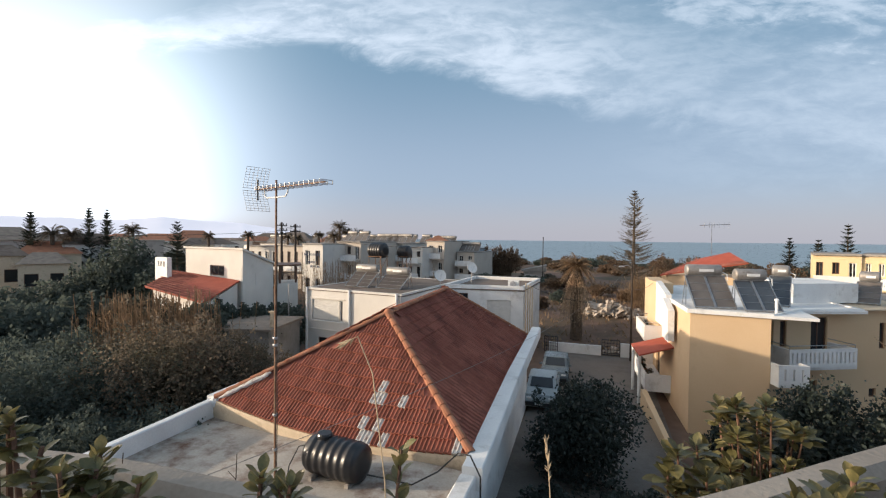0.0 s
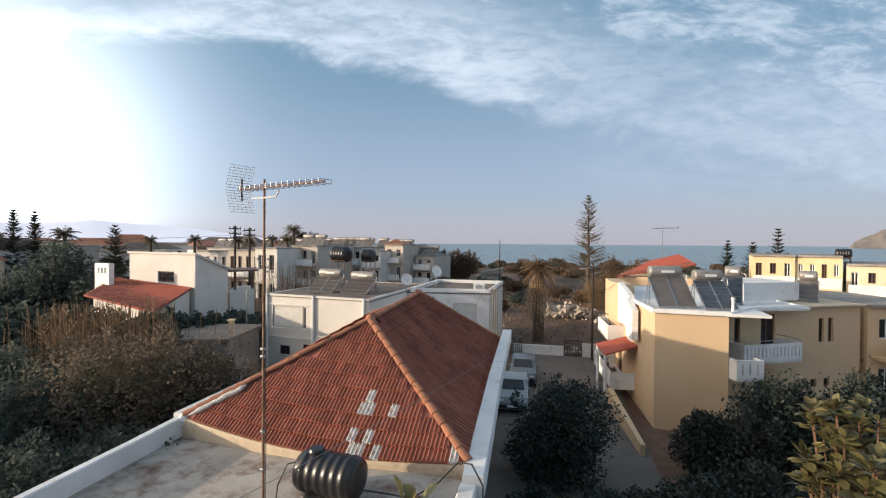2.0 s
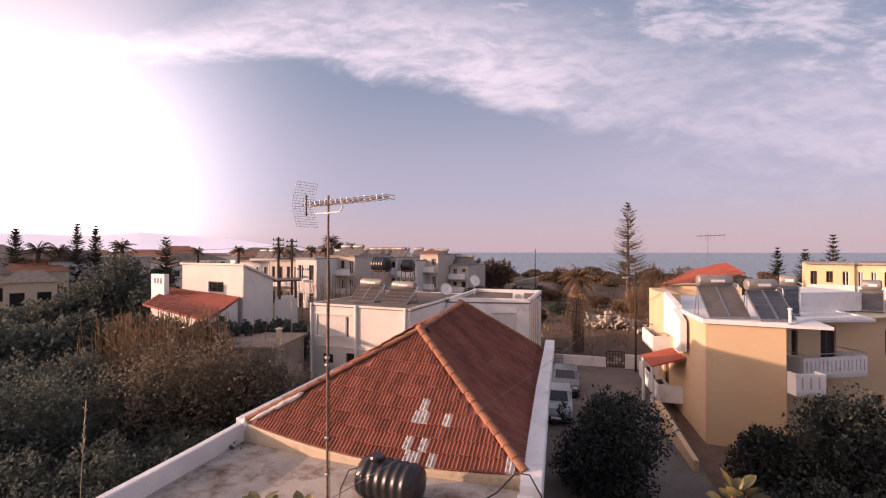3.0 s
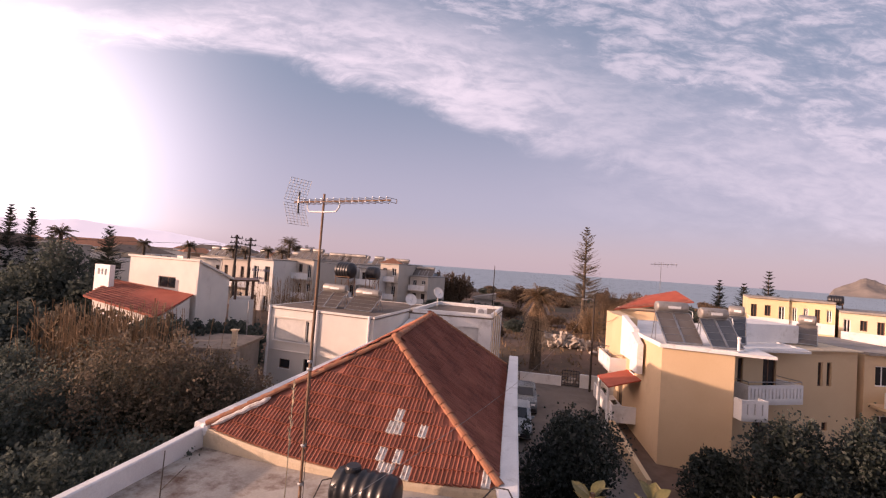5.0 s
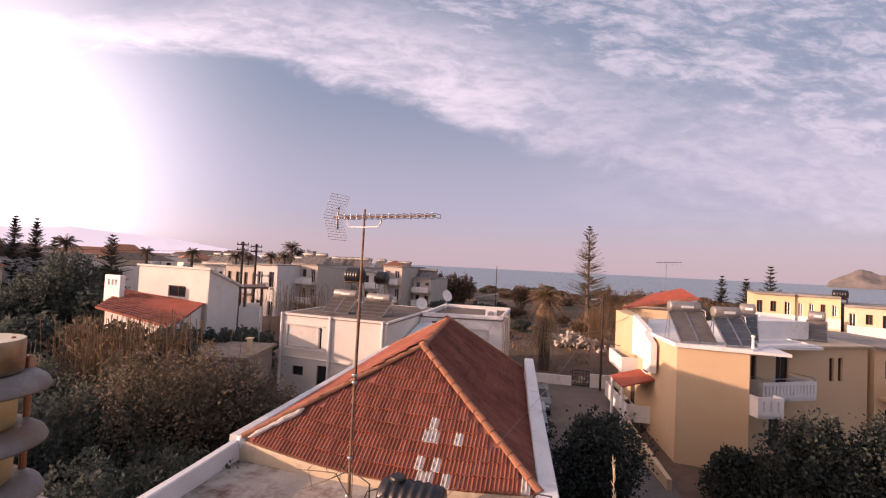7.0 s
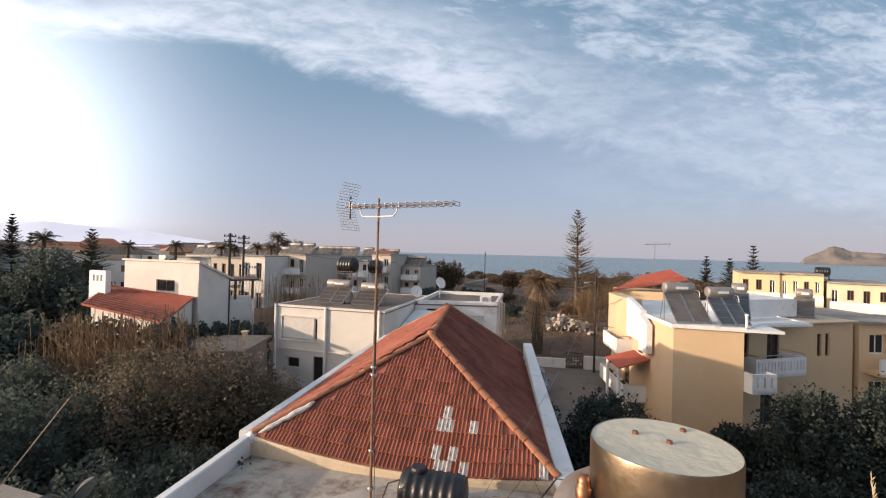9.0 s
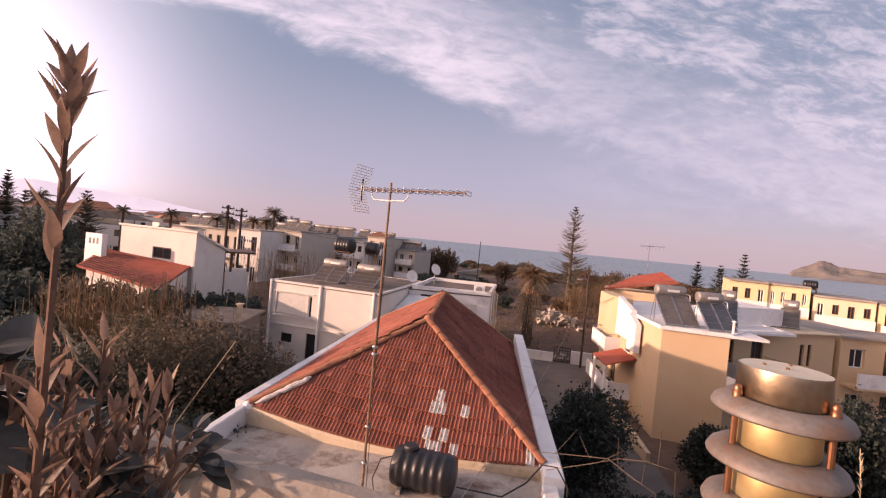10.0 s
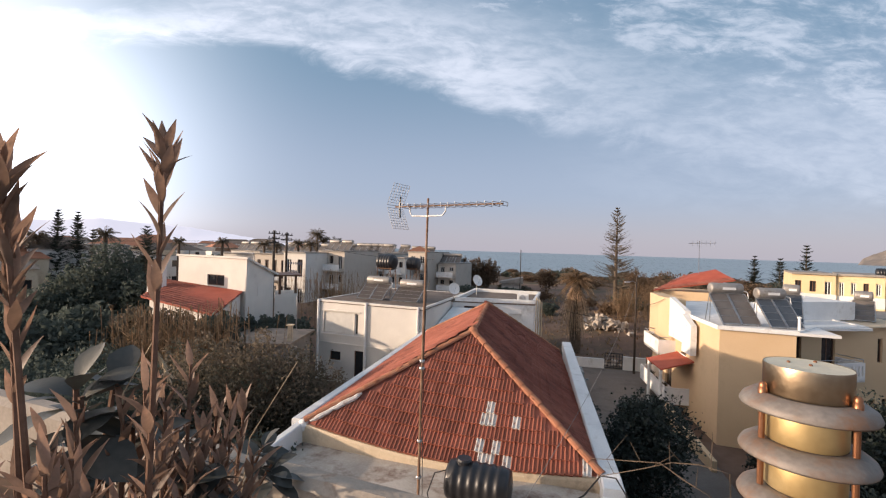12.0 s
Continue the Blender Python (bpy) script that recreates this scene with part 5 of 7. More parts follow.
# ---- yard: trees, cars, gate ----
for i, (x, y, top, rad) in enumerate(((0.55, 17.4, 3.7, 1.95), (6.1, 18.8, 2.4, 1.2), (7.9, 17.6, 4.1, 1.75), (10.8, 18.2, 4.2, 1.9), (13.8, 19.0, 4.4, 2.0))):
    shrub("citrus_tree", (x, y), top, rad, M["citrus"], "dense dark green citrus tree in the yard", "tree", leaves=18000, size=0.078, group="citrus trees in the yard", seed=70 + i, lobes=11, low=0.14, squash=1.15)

# low shrubs added so that the shadowed near yard reads dark
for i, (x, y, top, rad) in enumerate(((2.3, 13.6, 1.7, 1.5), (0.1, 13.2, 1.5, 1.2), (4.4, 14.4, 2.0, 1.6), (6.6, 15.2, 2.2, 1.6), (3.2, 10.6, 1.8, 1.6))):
    shrub("yard_shrub", (x, y), top, rad, M["citrus"], "low evergreen shrub added to darken the shaded yard", "shrub", leaves=9000, size=0.075, group="shrubs in the yard", seed=90 + i, lobes=9, low=0.14)


def car(name, at, rz, paint, label):
    """A small hatchback: body with wheel arches, glasshouse, windows, wheels, lamps."""
    t = thing(name, at, label, "car", "parked cars", rz=rz)
    m = pose(*at, 0, 0, rz)
    side = [(-1.95, 0.30), (-1.98, 0.62), (-1.85, 0.88), (-1.0, 0.98), (0.9, 1.0), (1.75, 0.95), (1.92, 0.75), (1.95, 0.35), (1.85, 0.22), (-1.85, 0.22)]
    cabin = [(-1.05, 0.97), (-0.45, 1.42), (0.85, 1.46), (1.65, 0.98)]
    for nm, prof, half, mat, inset in (("body", side, 0.82, paint, 0.06), ("roof", cabin, 0.74, paint, 0.16)):
        bm = bmesh.new()
        rings = []
        for s, k in ((-1, inset), (-0.82, 0.0), (0.82, 0.0), (1, inset)):
            cx, cz = sum(p[0] for p in prof) / len(prof), sum(p[1] for p in prof) / len(prof)
            rings.append([bm.verts.new(m @ Vector((s * half, cx + (y - cx) * (1 - k * 0.5), cz + (z - cz) * (1 - k)))) for y, z in prof])
        for a, b in zip(rings, rings[1:]):
            for i in range(len(prof)):
                j = (i + 1) % len(prof)
                bm.faces.new((a[i], a[j], b[j], b[i]))
        bm.faces.new(rings[0][::-1]); bm.faces.new(rings[-1])
        bmesh.ops.recalc_face_normals(bm, faces=bm.faces[:])
        part(nm, bm, M[mat], t, smooth=False)
    for nm, pts in (("windscreen", [(-0.60, -0.98, 1.02), (0.60, -0.98, 1.02), (0.55, -0.50, 1.385), (-0.55, -0.50, 1.385)]),
                    ("rear_window", [(0.60, 1.60, 1.03), (-0.60, 1.60, 1.03), (-0.55, 0.95, 1.42), (0.55, 0.95, 1.42)])):
        bm = bmesh.new()
        c = [m @ Vector((x, y * 1.02, z + 0.02)) for x, y, z in pts]
        lo = [p - Vector((0, 0, 0.025)) for p in c]
        a, b = [bm.verts.new(p) for p in c], [bm.verts.new(p) for p in lo]
        bm.faces.new(a); bm.faces.new(b[::-1])
        for i in range(4):
            bm.faces.new((a[i], b[i], b[(i + 1) % 4], a[(i + 1) % 4]))
        part(nm, bm, M["glass"], t)
    for s in (-1, 1):
        part("side_window", add_box(bmesh.new(), None, (0.03, 1.5, 0.30), m=m @ Matrix.Translation((s * 0.735, 0.2, 1.2))), M["glass"], t)
        for y in (-1.2, 1.25):
            w = part("wheel", lathe([(0.18, -0.09), (0.29, -0.09), (0.31, -0.05), (0.31, 0.05), (0.29, 0.09), (0.18, 0.09)], (0, 0, 0), 18, m @ Matrix.Translation((s * 0.76, y, 0.31)) @ Matrix.Rotation(radians(90), 4, "Y")), M["tyre"], t)
            part("rim", lathe([(0, 0.07), (0.16, 0.08), (0.19, 0.05), (0.19, -0.05), (0, -0.05)], (0, 0, 0), 14, m @ Matrix.Translation((s * 0.76, y, 0.31)) @ Matrix.Rotation(radians(90 * s), 4, "Y")), M["steel"], t)
        part("headlight", add_box(bmesh.new(), None, (0.26, 0.10, 0.13), m=m @ Matrix.Translation((s * 0.56, -1.90, 0.70))), M["white_frame"], t)
        part("tail_light", add_box(bmesh.new(), None, (0.16, 0.08, 0.25), m=m @ Matrix.Translation((s * 0.66, 1.84, 0.78))), M["lamp_glass"], t)
        part("mirror", add_box(bmesh.new(), None, (0.16, 0.08, 0.11), m=m @ Matrix.Translation((s * 0.90, -0.75, 1.02))), M[paint], t)
    for y in (-1.97, 1.95):
        part("bumper", add_box(bmesh.new(), None, (1.5, 0.10, 0.18), m=m @ Matrix.Translation((0, y, 0.42))), M["black_plastic"], t)
    part("number_plate", add_box(bmesh.new(), None, (0.5, 0.02, 0.11), m=m @ Matrix.Translation((0, -2.03, 0.45))), M["white_frame"], t)
    return t


car("parked_car", (-1.45, 29.9, 0.03), 2, "car_silver", "grey-green hatchback parked in the lane")
car("parked_car", (-1.75, 25.4, 0.03), 2, "car_white", "white hatchback parked behind the house")

fence = thing("lane_wall", (1, 36.9, 0), "low pale wall closing the lane", "wall", kind="structure")
part("wall", prism([(-2.6, 36.75), (1.35, 36.75), (1.35, 37.0), (-2.6, 37.0)], 0, 0.75), M["limewash"], fence)
part("wall", prism([(2.75, 36.75), (4.4, 36.75), (4.4, 37.0), (2.75, 37.0)], 0, 1.05), M["limewash"], fence)


def gate(name, x0, x1, y, h):
    t = thing(name, ((x0 + x1) / 2, y, 0), "black wrought-iron lattice gate leaf", "gate", "gates on the lane")
    bm = bmesh.new()
    for a, b in (((x0, y, 0.08), (x0, y, h)), ((x1, y, 0.08), (x1, y, h)), ((x0, y, 0.1), (x1, y, 0.1)), ((x0, y, h), (x1, y, h))):
        add_tube(bm, [a, b], 0.03, 5)
    part("gate_frame", bm, M["black_plastic"], t)
    n = 6
    for i in range(1, n):
        x = x0 + (x1 - x0) * i / n
        part("bar", tube([(x, y, 0.1), (x, y, h)], 0.018, 5), M["black_plastic"], t)
    for i in range(1, 5):
        z = h * i / 5
        part("bar", tube([(x0, y, z), (x1, y, z)], 0.016, 5), M["black_plastic"], t)


gate("gate", 1.4, 2.7, 36.85, 1.25)
gate("gate", -2.9, -1.9, 36.4, 1.3)


def pole(name, at, top, label, arms=(), r=0.12, mat="wood_pole", z0=None):
    z0 = ground_z(*at) if z0 is None else z0
    t = thing(name, (*at, z0), label, "utility pole", "utility poles")
    part("pole", tube([(*at, z0 - 0.1), (*at, top)], [r, r * 0.7], 8), M[mat], t)
    for z, w, rz in arms:
        m = pose(at[0], at[1], z, 0, 0, rz)
        part("crossarm", add_box(bmesh.new(), None, (w, 0.09, 0.10), m=m), M[mat], t)
        for s in (-0.42, -0.15, 0.15, 0.42):
            part("insulator", lathe([(0.0, 0.16), (0.045, 0.14), (0.03, 0.09), (0.05, 0.05), (0.02, 0.0)], (0, 0, 0), 8, m @ Matrix.Translation((s * w, 0, 0.05))), M["black_plastic"], t)
    return t


pole("utility_pole", (-29.5, 38.1), 10.4, "dark timber electricity pole with two crossarms", ((10.1, 1.1, 35), (9.6, 1.1, 35), (9.2, 0.9, 35)), 0.15)
pole("utility_pole", (-29.65, 40.5), 10.3, "dark timber electricity pole with insulators", ((10.0, 1.1, 35), (9.5, 1.1, 35)), 0.15)
lamp = pole("lamp_post", (3.4, 35.9), 7.45, "thin dark timber post with a small street lamp", (), 0.09, z0=0)
part("lamp_arm", tube([(3.4, 35.9, 6.9), (3.1, 35.7, 7.1), (2.75, 35.5, 7.05)], 0.025, 6), M["steel"], lamp)
part("lamp_head", box((2.65, 35.45, 7.02), (0.4, 0.16, 0.10), 30, 0.02), M["steel"], lamp)
pole("fence_post", (-20.2, 27.3), 5.5, "thin grey wire post", (), 0.06, "steel")
pole("utility_pole", (-8.6, 84), 9.4, "thin pole near the shore", (), 0.1)

for i, (a, b, dr) in enumerate((((3.4, 35.9, 5.4), (4.3, 31.0, 6.3), 0.25), ((-3.6, 34.6, 5.3), (3.4, 35.9, 4.5), 0.6), ((-29.5, 38.1, 10.1), (-12.0, 33.5, 8.2), 0.6), ((-29.6, 40.5, 9.6), (-60, 20, 9.0), 0.5), ((3.4, 35.9, 3.9), (5.0, 29.9, 4.6), 0.2))):
    t = thing("overhead_cable", a, "thin black overhead cable", "cable", "overhead cables")
    part("wire", tube(sag(a, b, dr), 0.016, 4), M["cable"], t)

# ---- open field ----
def rubble():
    rng = random.Random(9)
    t = thing("rubble_heap", (2.6, 51, ground_z(2.6, 51)), "heap of pale broken stone and concrete on the field", "rubble")
    shapes = []
    for k in range(8):
        bm = add_box(bmesh.new(), None, (1.0 + 0.5 * rng.random(), 0.8 + 0.5 * rng.random(), 0.6 + 0.4 * rng.random()), m=Matrix.Identity(4))
        for v in bm.verts:
            v.co += Vector((rng.random() - 0.5, rng.random() - 0.5, rng.random() - 0.5)) * 0.4
        me = bpy.data.meshes.new("stone")
        bm.to_mesh(me)
        bm.free()
        me.materials.append(M["rubble"])
        shapes.append(me)
    for i in range(260):
        x, y = 2.4 + rng.gauss(0, 1.25), 50.5 + rng.gauss(0, 1.0)
        r = 0.12 + 0.40 * rng.random() ** 2.4
        z = ground_z(x, y) + max(0.0, 1.3 - 0.28 * abs(x - 2.4) - 0.3 * abs(y - 50.5)) * rng.random() + r * 0.3
        ob = attach("stone", shapes[i % 8], t)
        ob.matrix_basis = Matrix.Translation((x, y, z)) @ Euler((rng.random() * 6, rng.random() * 6, rng.random() * 6)).to_matrix().to_4x4() @ Matrix.Diagonal((r, r, r, 1))
    row = thing("stone_row", (0.6, 38.1, ground_z(0.6, 38.1)), "row of rough stones along the back of the lane wall", "rubble")
    for i in range(46):
        x, y = rng.uniform(-2.6, 4.0), 38.1 + rng.gauss(0, 0.35)
        r = 0.14 + 0.24 * rng.random() ** 2
        ob = attach("stone", shapes[i % 8], row)
        ob.matrix_basis = Matrix.Translation((x, y, ground_z(x, y) + r * 0.25)) @ Euler((rng.random() * 6, rng.random() * 6, rng.random() * 6)).to_matrix().to_4x4() @ Matrix.Diagonal((r, r, r * 0.8, 1))
    part("concrete_slab", add_box(bmesh.new(), None, (1.9, 1.1, 0.18), m=pose(0.9, 49.9, ground_z(0.9, 49.9) + 0.85, 38, 18, 30)), M["rubble"], t, "broken concrete slab")


rubble()
dry = bmesh.new()
rs = random.Random(4)
for i in range(4200):
    x, y = rs.uniform(-12, 22), rs.uniform(37.5, 90)
    z = ground_z(x, y)
    h = 0.12 + 0.35 * rs.random()
    a = rs.random() * 6.28
    u = Vector((math.cos(a), math.sin(a), 0)) * (0.05 + 0.08 * rs.random())
    p = Vector((x, y, z))
    tip = p + Vector((rs.gauss(0, 0.15), rs.gauss(0, 0.15), h))
    dry.faces.new([dry.verts.new(q) for q in (p - u, p + u, tip)])
tagged(obj_from(dry, "dry_grass", M["leaf_dry"]), "tufts of dry straw-coloured grass over the field", "grass", kind="stuff")
for i, (x, y, top, rad, mt) in enumerate(((-9, 68, 2.9, 2.4, "leaf_brown"), (-5, 74, 2.7, 2.6, "leaf_brown"), (-3.6, 82, 6.0, 2.2, "leaf_brown"), (8.5, 70, 3.3, 2.4, "leaf_dark"), (-12, 64, 3.0, 2.6, "leaf_dark"), (-16, 70, 3.4, 3.0, "leaf_dark"), (1.5, 66, 2.7, 2.0, "leaf_brown"), (11, 79, 6.4, 2.6, "leaf_brown"), (15, 78, 6.6, 3.2, "leaf_brown"), (20, 80, 6.3, 3.2, "leaf_olive"), (-5.5, 52, 2.4, 1.3, "leaf_brown"), (-3.4, 58, 2.5, 1.5, "leaf_dark"), (4.6, 62, 2.6, 1.6, "leaf_brown"), (13, 54, 5.6, 2.2, "leaf_brown"), (16.5, 56, 5.8, 2.4, "leaf_dark"), (25.5, 62, 6.4, 3.2, "leaf_dark"), (20.5, 60, 6.2, 2.8, "leaf_brown"))):
    shrub("scrub", (x, y), top, rad, M[mt], "dry leafless scrub on the field" if mt != "leaf_dark" else "dark evergreen scrub on the field", "scrub", leaves=4200, size=0.15, group="scrub on the field", seed=200 + i)
sr = random.Random(31)
for i in range(70):
    x, y = sr.uniform(-26, 60), sr.uniform(76, 172)
    mt = sr.choice(("leaf_brown", "leaf_brown", "leaf_olive", "leaf_dark"))
    shrub("scrub", (x, y), ground_z(x, y) + sr.uniform(1.0, 2.6) * (1.5 if i % 9 == 0 else 1), sr.uniform(1.8, 4.2), M[mt], "low brown scrub on the shore plain" if mt != "leaf_dark" else "dark evergreen scrub on the field", "scrub", leaves=1500, size=0.30, group="scrub on the field", seed=500 + i)
for i, x in enumerate((-22.5, -19.6, -16.9, -14.6)):
    shrub("tamarisk", (x, 83 + (i % 2)), 7.5 - 0.3 * (i % 2), 2.4, M["leaf_brown"], "brown tamarisk tree by the shore", "tree", leaves=5000, size=0.17, group="tamarisks by the shore", seed=300 + i)
palm("date_palm", (-0.75, 41.2), 6.7, 2.0, "date palm with a thick skirt of dead fronds", 2, skirt=2.9, trunk_r=0.45, fronds=60, mat="leaf_dry")
araucaria("norfolk_pine", (5.2, 61.5), 15.2, 3.3, "tall half-bare brown Norfolk pine", 5, whorls=26, bare=0.20, sparse=0.72, twigs=5)
for i, (x, y, top) in enumerate(((24.7, 70.8, 9.5), (27.4, 69.8, 9.3), (30.0, 68.8, 11.3))):
    araucaria("conifer", (x, y), top, 1.7, "dark young araucaria beyond the roofs", 20 + i, mat="conifer_dark", whorls=14, bare=0.3, group="araucarias beyond the roofs")
for i, (x, y, top, sp) in enumerate(((-50.2, 33.1, 11.8, 1.35), (-49.4, 34.4, 11.7, 1.35), (-56.8, 49.3, 11.0, 2.4), (-62, 46, 10.4, 1.2), (-53.4, 29.6, 11.2, 1.5))):
    araucaria("conifer", (x, y), top, sp, "dark araucaria standing above the town", 30 + i, mat="conifer_dark", whorls=(26, 26, 15, 12, 30)[i], bare=0.35, group="araucarias above the town")
for i, (x, y, top, ln) in enumerate(((-43.4, 71.2, 10.9, 2.3), (-42.6, 71.8, 9.8, 2.0), (-44.9, 71.6, 9.2, 2.1), (-40.3, 72.6, 9.6, 2.0), (-48.2, 36.3, 9.5, 1.7), (-51.6, 32.3, 9.0, 1.6), (-52.2, 30.8, 9.1, 1.7), (-52, 58, 9.2, 1.4), (-47.5, 62, 9.0, 1.4), (-44, 60, 8.8, 1.2), (-41.5, 62, 9.3, 1.3), (-58, 56, 9.0, 1.5))):
    palm("palm", (x, y), top, ln, "palm with a dark ragged head above the roofs", 50 + i, trunk_r=0.2, fronds=48 if i < 4 else 30, mat="conifer", group="palms above the roofs")


# ---- apartment blocks and houses of the town ----
def block_of_flats(name, a, b, depth, top, floors, bays, mat, label, balconies=True, z0=0.0, heaters=0, seed=0, group="apartment blocks by the shore"):
    """A flat-roofed block: a front with real openings, balconies, a kerb and heaters on the roof."""
    mid = ((a[0] + b[0]) / 2, (a[1] + b[1]) / 2, z0)
    t = thing(name, mid, label, "apartment block", group)
    w = Wall(a, b, z0, top, 0.3)
    fh, bw = (top - z0) / floors, w.length / bays
    rng = random.Random(seed)
    for f in range(floors):
        for k in range(bays):
            u, z = bw * (k + 0.5), z0 + fh * f
            dr = balconies and (k + f) % 2 == 0
            hw = min(bw * 0.22, 0.55)
            w.window(t, u - hw, u + hw, z + (0.25 if dr else 1.0), z + fh * 0.78, 1, "brown_frame" if rng.random() < 0.6 else "white_frame", sill=False, depth=0.15, door=dr)
        if balconies and f:
            bm = bmesh.new()
            z = z0 + fh * f
            w.bar(bm, bw * 0.1, w.length - bw * 0.1, z - 0.08, z + 0.06, 0, 1.1)
            part("balcony", bm, M[mat], t)
            part("balcony_front", w.bar(bmesh.new(), bw * 0.1, w.length - bw * 0.1, z + 0.06, z + 0.9, 1.0, 1.1), M["limewash"], t)
    part("wall", w.mesh(), M[mat], t)
    n = -w.n
    off = lambda p, s: (p[0] + n.x * s, p[1] + n.y * s)
    part("wall", prism([off(a, 0.28), off(b, 0.28), off(b, depth), off(a, depth)], z0, top - 0.02), M[mat], t)
    part("roof_slab", prism([off(a, -0.25), off(b, -0.25), off(b, depth + 0.2), off(a, depth + 0.2)], top, top + 0.15), M["concrete"], t)
    for k in range(heaters):
        u = w.length * (k + 0.5) / heaters
        m = w.matrix(u, top + 0.15, -1.2)
        p = m.translation
        solar_heater("solar_heater", p, math.degrees(math.atan2(w.u.y, w.u.x)), panels=2, label="far rooftop solar heater", length=1.4, bars=False)
    return t


block_of_flats("apartment_block", (-39.4, 55.0), (-35.6, 54.4), 9, 7.9, 2, 2, "white_wall", "plain white block with blue painted lettering", False, seed=1)
block_of_flats("apartment_block", (-36.4, 59.4), (-31.9, 58.6), 9, 8.2, 3, 3, "beige_wall", "beige three-storey block with balconies", seed=2, heaters=2)
block_of_flats("apartment_block", (-35.8, 69.0), (-29.2, 68.0), 9, 7.9, 3, 4, "white_wall", "white block with a row of solar heaters on its roof", seed=3, heaters=5)
block_of_flats("apartment_block", (-28.4, 67.2), (-25.4, 66.6), 8, 7.4, 3, 2, "white_wall", "plain white three-storey block of flats", seed=4)
block_of_flats("apartment_block", (-26.0, 70.0), (-22.6, 69.2), 8, 8.4, 3, 2, "beige_wall", "beige block with a tiled hip on top", seed=5)
block_of_flats("apartment_block", (-24.6, 77.2), (-21.0, 76.4), 8, 7.1, 3, 2, "blue_wall", "pale blue block near the shore", seed=6)
block_of_flats("apartment_block", (-46.5, 58.5), (-40.5, 57.6), 8, 7.5, 2, 4, "beige_wall", "long low beige block behind the poles", seed=7)
block_of_flats("apartment_block", (-54, 60.5), (-47.5, 59.6), 8, 7.3, 2, 4, "white_wall", "long low white block behind the villa", seed=8)
for k, (x, y, w, top, mt) in enumerate(((-41.5, 66.5, 5.5, 7.6, "beige_wall"), (-34.5, 78, 6.0, 7.9, "white_wall"), (-29.5, 80, 4.5, 7.7, "beige_wall"), (-21.5, 72.5, 3.2, 6.6, "beige_wall"), (-44, 74, 6, 7.8, "white_wall"), (-52, 72, 7, 7.7, "beige_wall"), (-60, 70, 7, 7.6, "white_wall"), (-38.0, 86, 7, 8.0, "beige_wall"))):
    c, s = math.cos(radians(-9)), math.sin(radians(-9))
    block_of_flats("apartment_block", (x, y), (x + w * c, y + w * s), 8, top, 3, max(2, int(w / 1.7)), mt, "pale block of flats in the row by the shore", seed=40 + k, heaters=2 if k % 2 else 3)
hip = thing("tiled_penthouse_roof", (-24.3, 71.5, 8.55), "small brown tiled hip roof on a block", "roof")
bm = bmesh.new()
vs = [bm.verts.new(p) for p in ((-26.2, 69.6, 8.55), (-22.6, 71.0, 8.55), (-23.6, 75, 8.55), (-27, 74, 8.55), (-24.8, 72.4, 9.5))]
for q in ((0, 1, 4), (1, 2, 4), (2, 3, 4), (3, 0, 4), (3, 2, 1, 0)):
    bm.faces.new([vs[i] for i in q])
part("hip_roof", bm, M["cap"], hip)
# lettering on the plain block that cannot be read: bars of its size
sign = thing("painted_sign", (-37.5, 54.7, 5), "rows of dark blue painted lettering on the wall", "sign")
sw = Wall((-39.4, 55.0), (-35.6, 54.4), 0, 8)
for z, us in ((6.3, ((0.3, 1.6), (1.75, 1.95), (2.1, 3.4))), (5.2, ((0.9, 2.5),)), (4.6, ((1.5, 2.6), (2.75, 3.4)))):
    for u0, u1 in us:
        k = u0
        while k < u1 - 0.1:
            part("stroke", sw.bar(bmesh.new(), k, k + 0.13, z, z + 0.32, 0.004, 0.02), M["writing"], sign)
            k += 0.22

rt = random.Random(21)


def town_house(at, w, d, h, rz, roof, seed):
    t = thing("town_house", (*at, ground_z(*at)), rt.choice(("low white house of the town with a tiled roof", "low pale house of the town with a tiled roof")) if roof else "low white flat-roofed house of the town", "house", "houses of the town", rz=rz)
    m = pose(*at, ground_z(*at), 0, 0, rz)
    c = [(-w / 2, -d / 2), (w / 2, -d / 2), (w / 2, d / 2), (-w / 2, d / 2)]
    p = [(m @ Vector((x, y, 0))).xy for x, y in c]
    wl = Wall(p[0], p[1], 0, h, 0.25)
    k = max(2, int(w / 3.2))
    fl = 2 if h > 5 else 1
    for f in range(fl):
        for i in range(k):
            u = w * (i + 0.5) / k
            wl.window(t, u - 0.5, u + 0.5, h * f / fl + 1.0, h * f / fl + 2.2, 0, sill=False)
    mt = M[rt.choice(("white_wall", "white_wall", "grey_wall", "cream"))]
    part("wall", wl.mesh(), mt, t)
    q = [(m @ Vector((x, y + (0.24 if y < 0 else 0), 0))).xy for x, y in c]
    part("wall", prism([tuple(v) for v in q], 0, h - 0.02), mt, t)
    if roof:
        bm = bmesh.new()
        e = 0.4
        vs = [bm.verts.new(m @ Vector((x * (1 + e / w), y * (1 + e / d), h))) for x, y in c] + [bm.verts.new(m @ Vector((s * w * 0.25, 0, h + d * 0.2))) for s in (-1, 1)]
        for f in ((0, 1, 5, 4), (1, 2, 5), (2, 3, 4, 5), (3, 0, 4), (3, 2, 1, 0)):
            bm.faces.new([vs[i] for i in f])
        part("roof", bm, M[rt.choice(("cap", "terrace", "roof_brown"))], t)
    else:
        part("roof_slab", prism([tuple((m @ Vector((x * 1.04, y * 1.04, 0))).xy) for x, y in c], h, h + 0.2), M["concrete"], t)
    return t


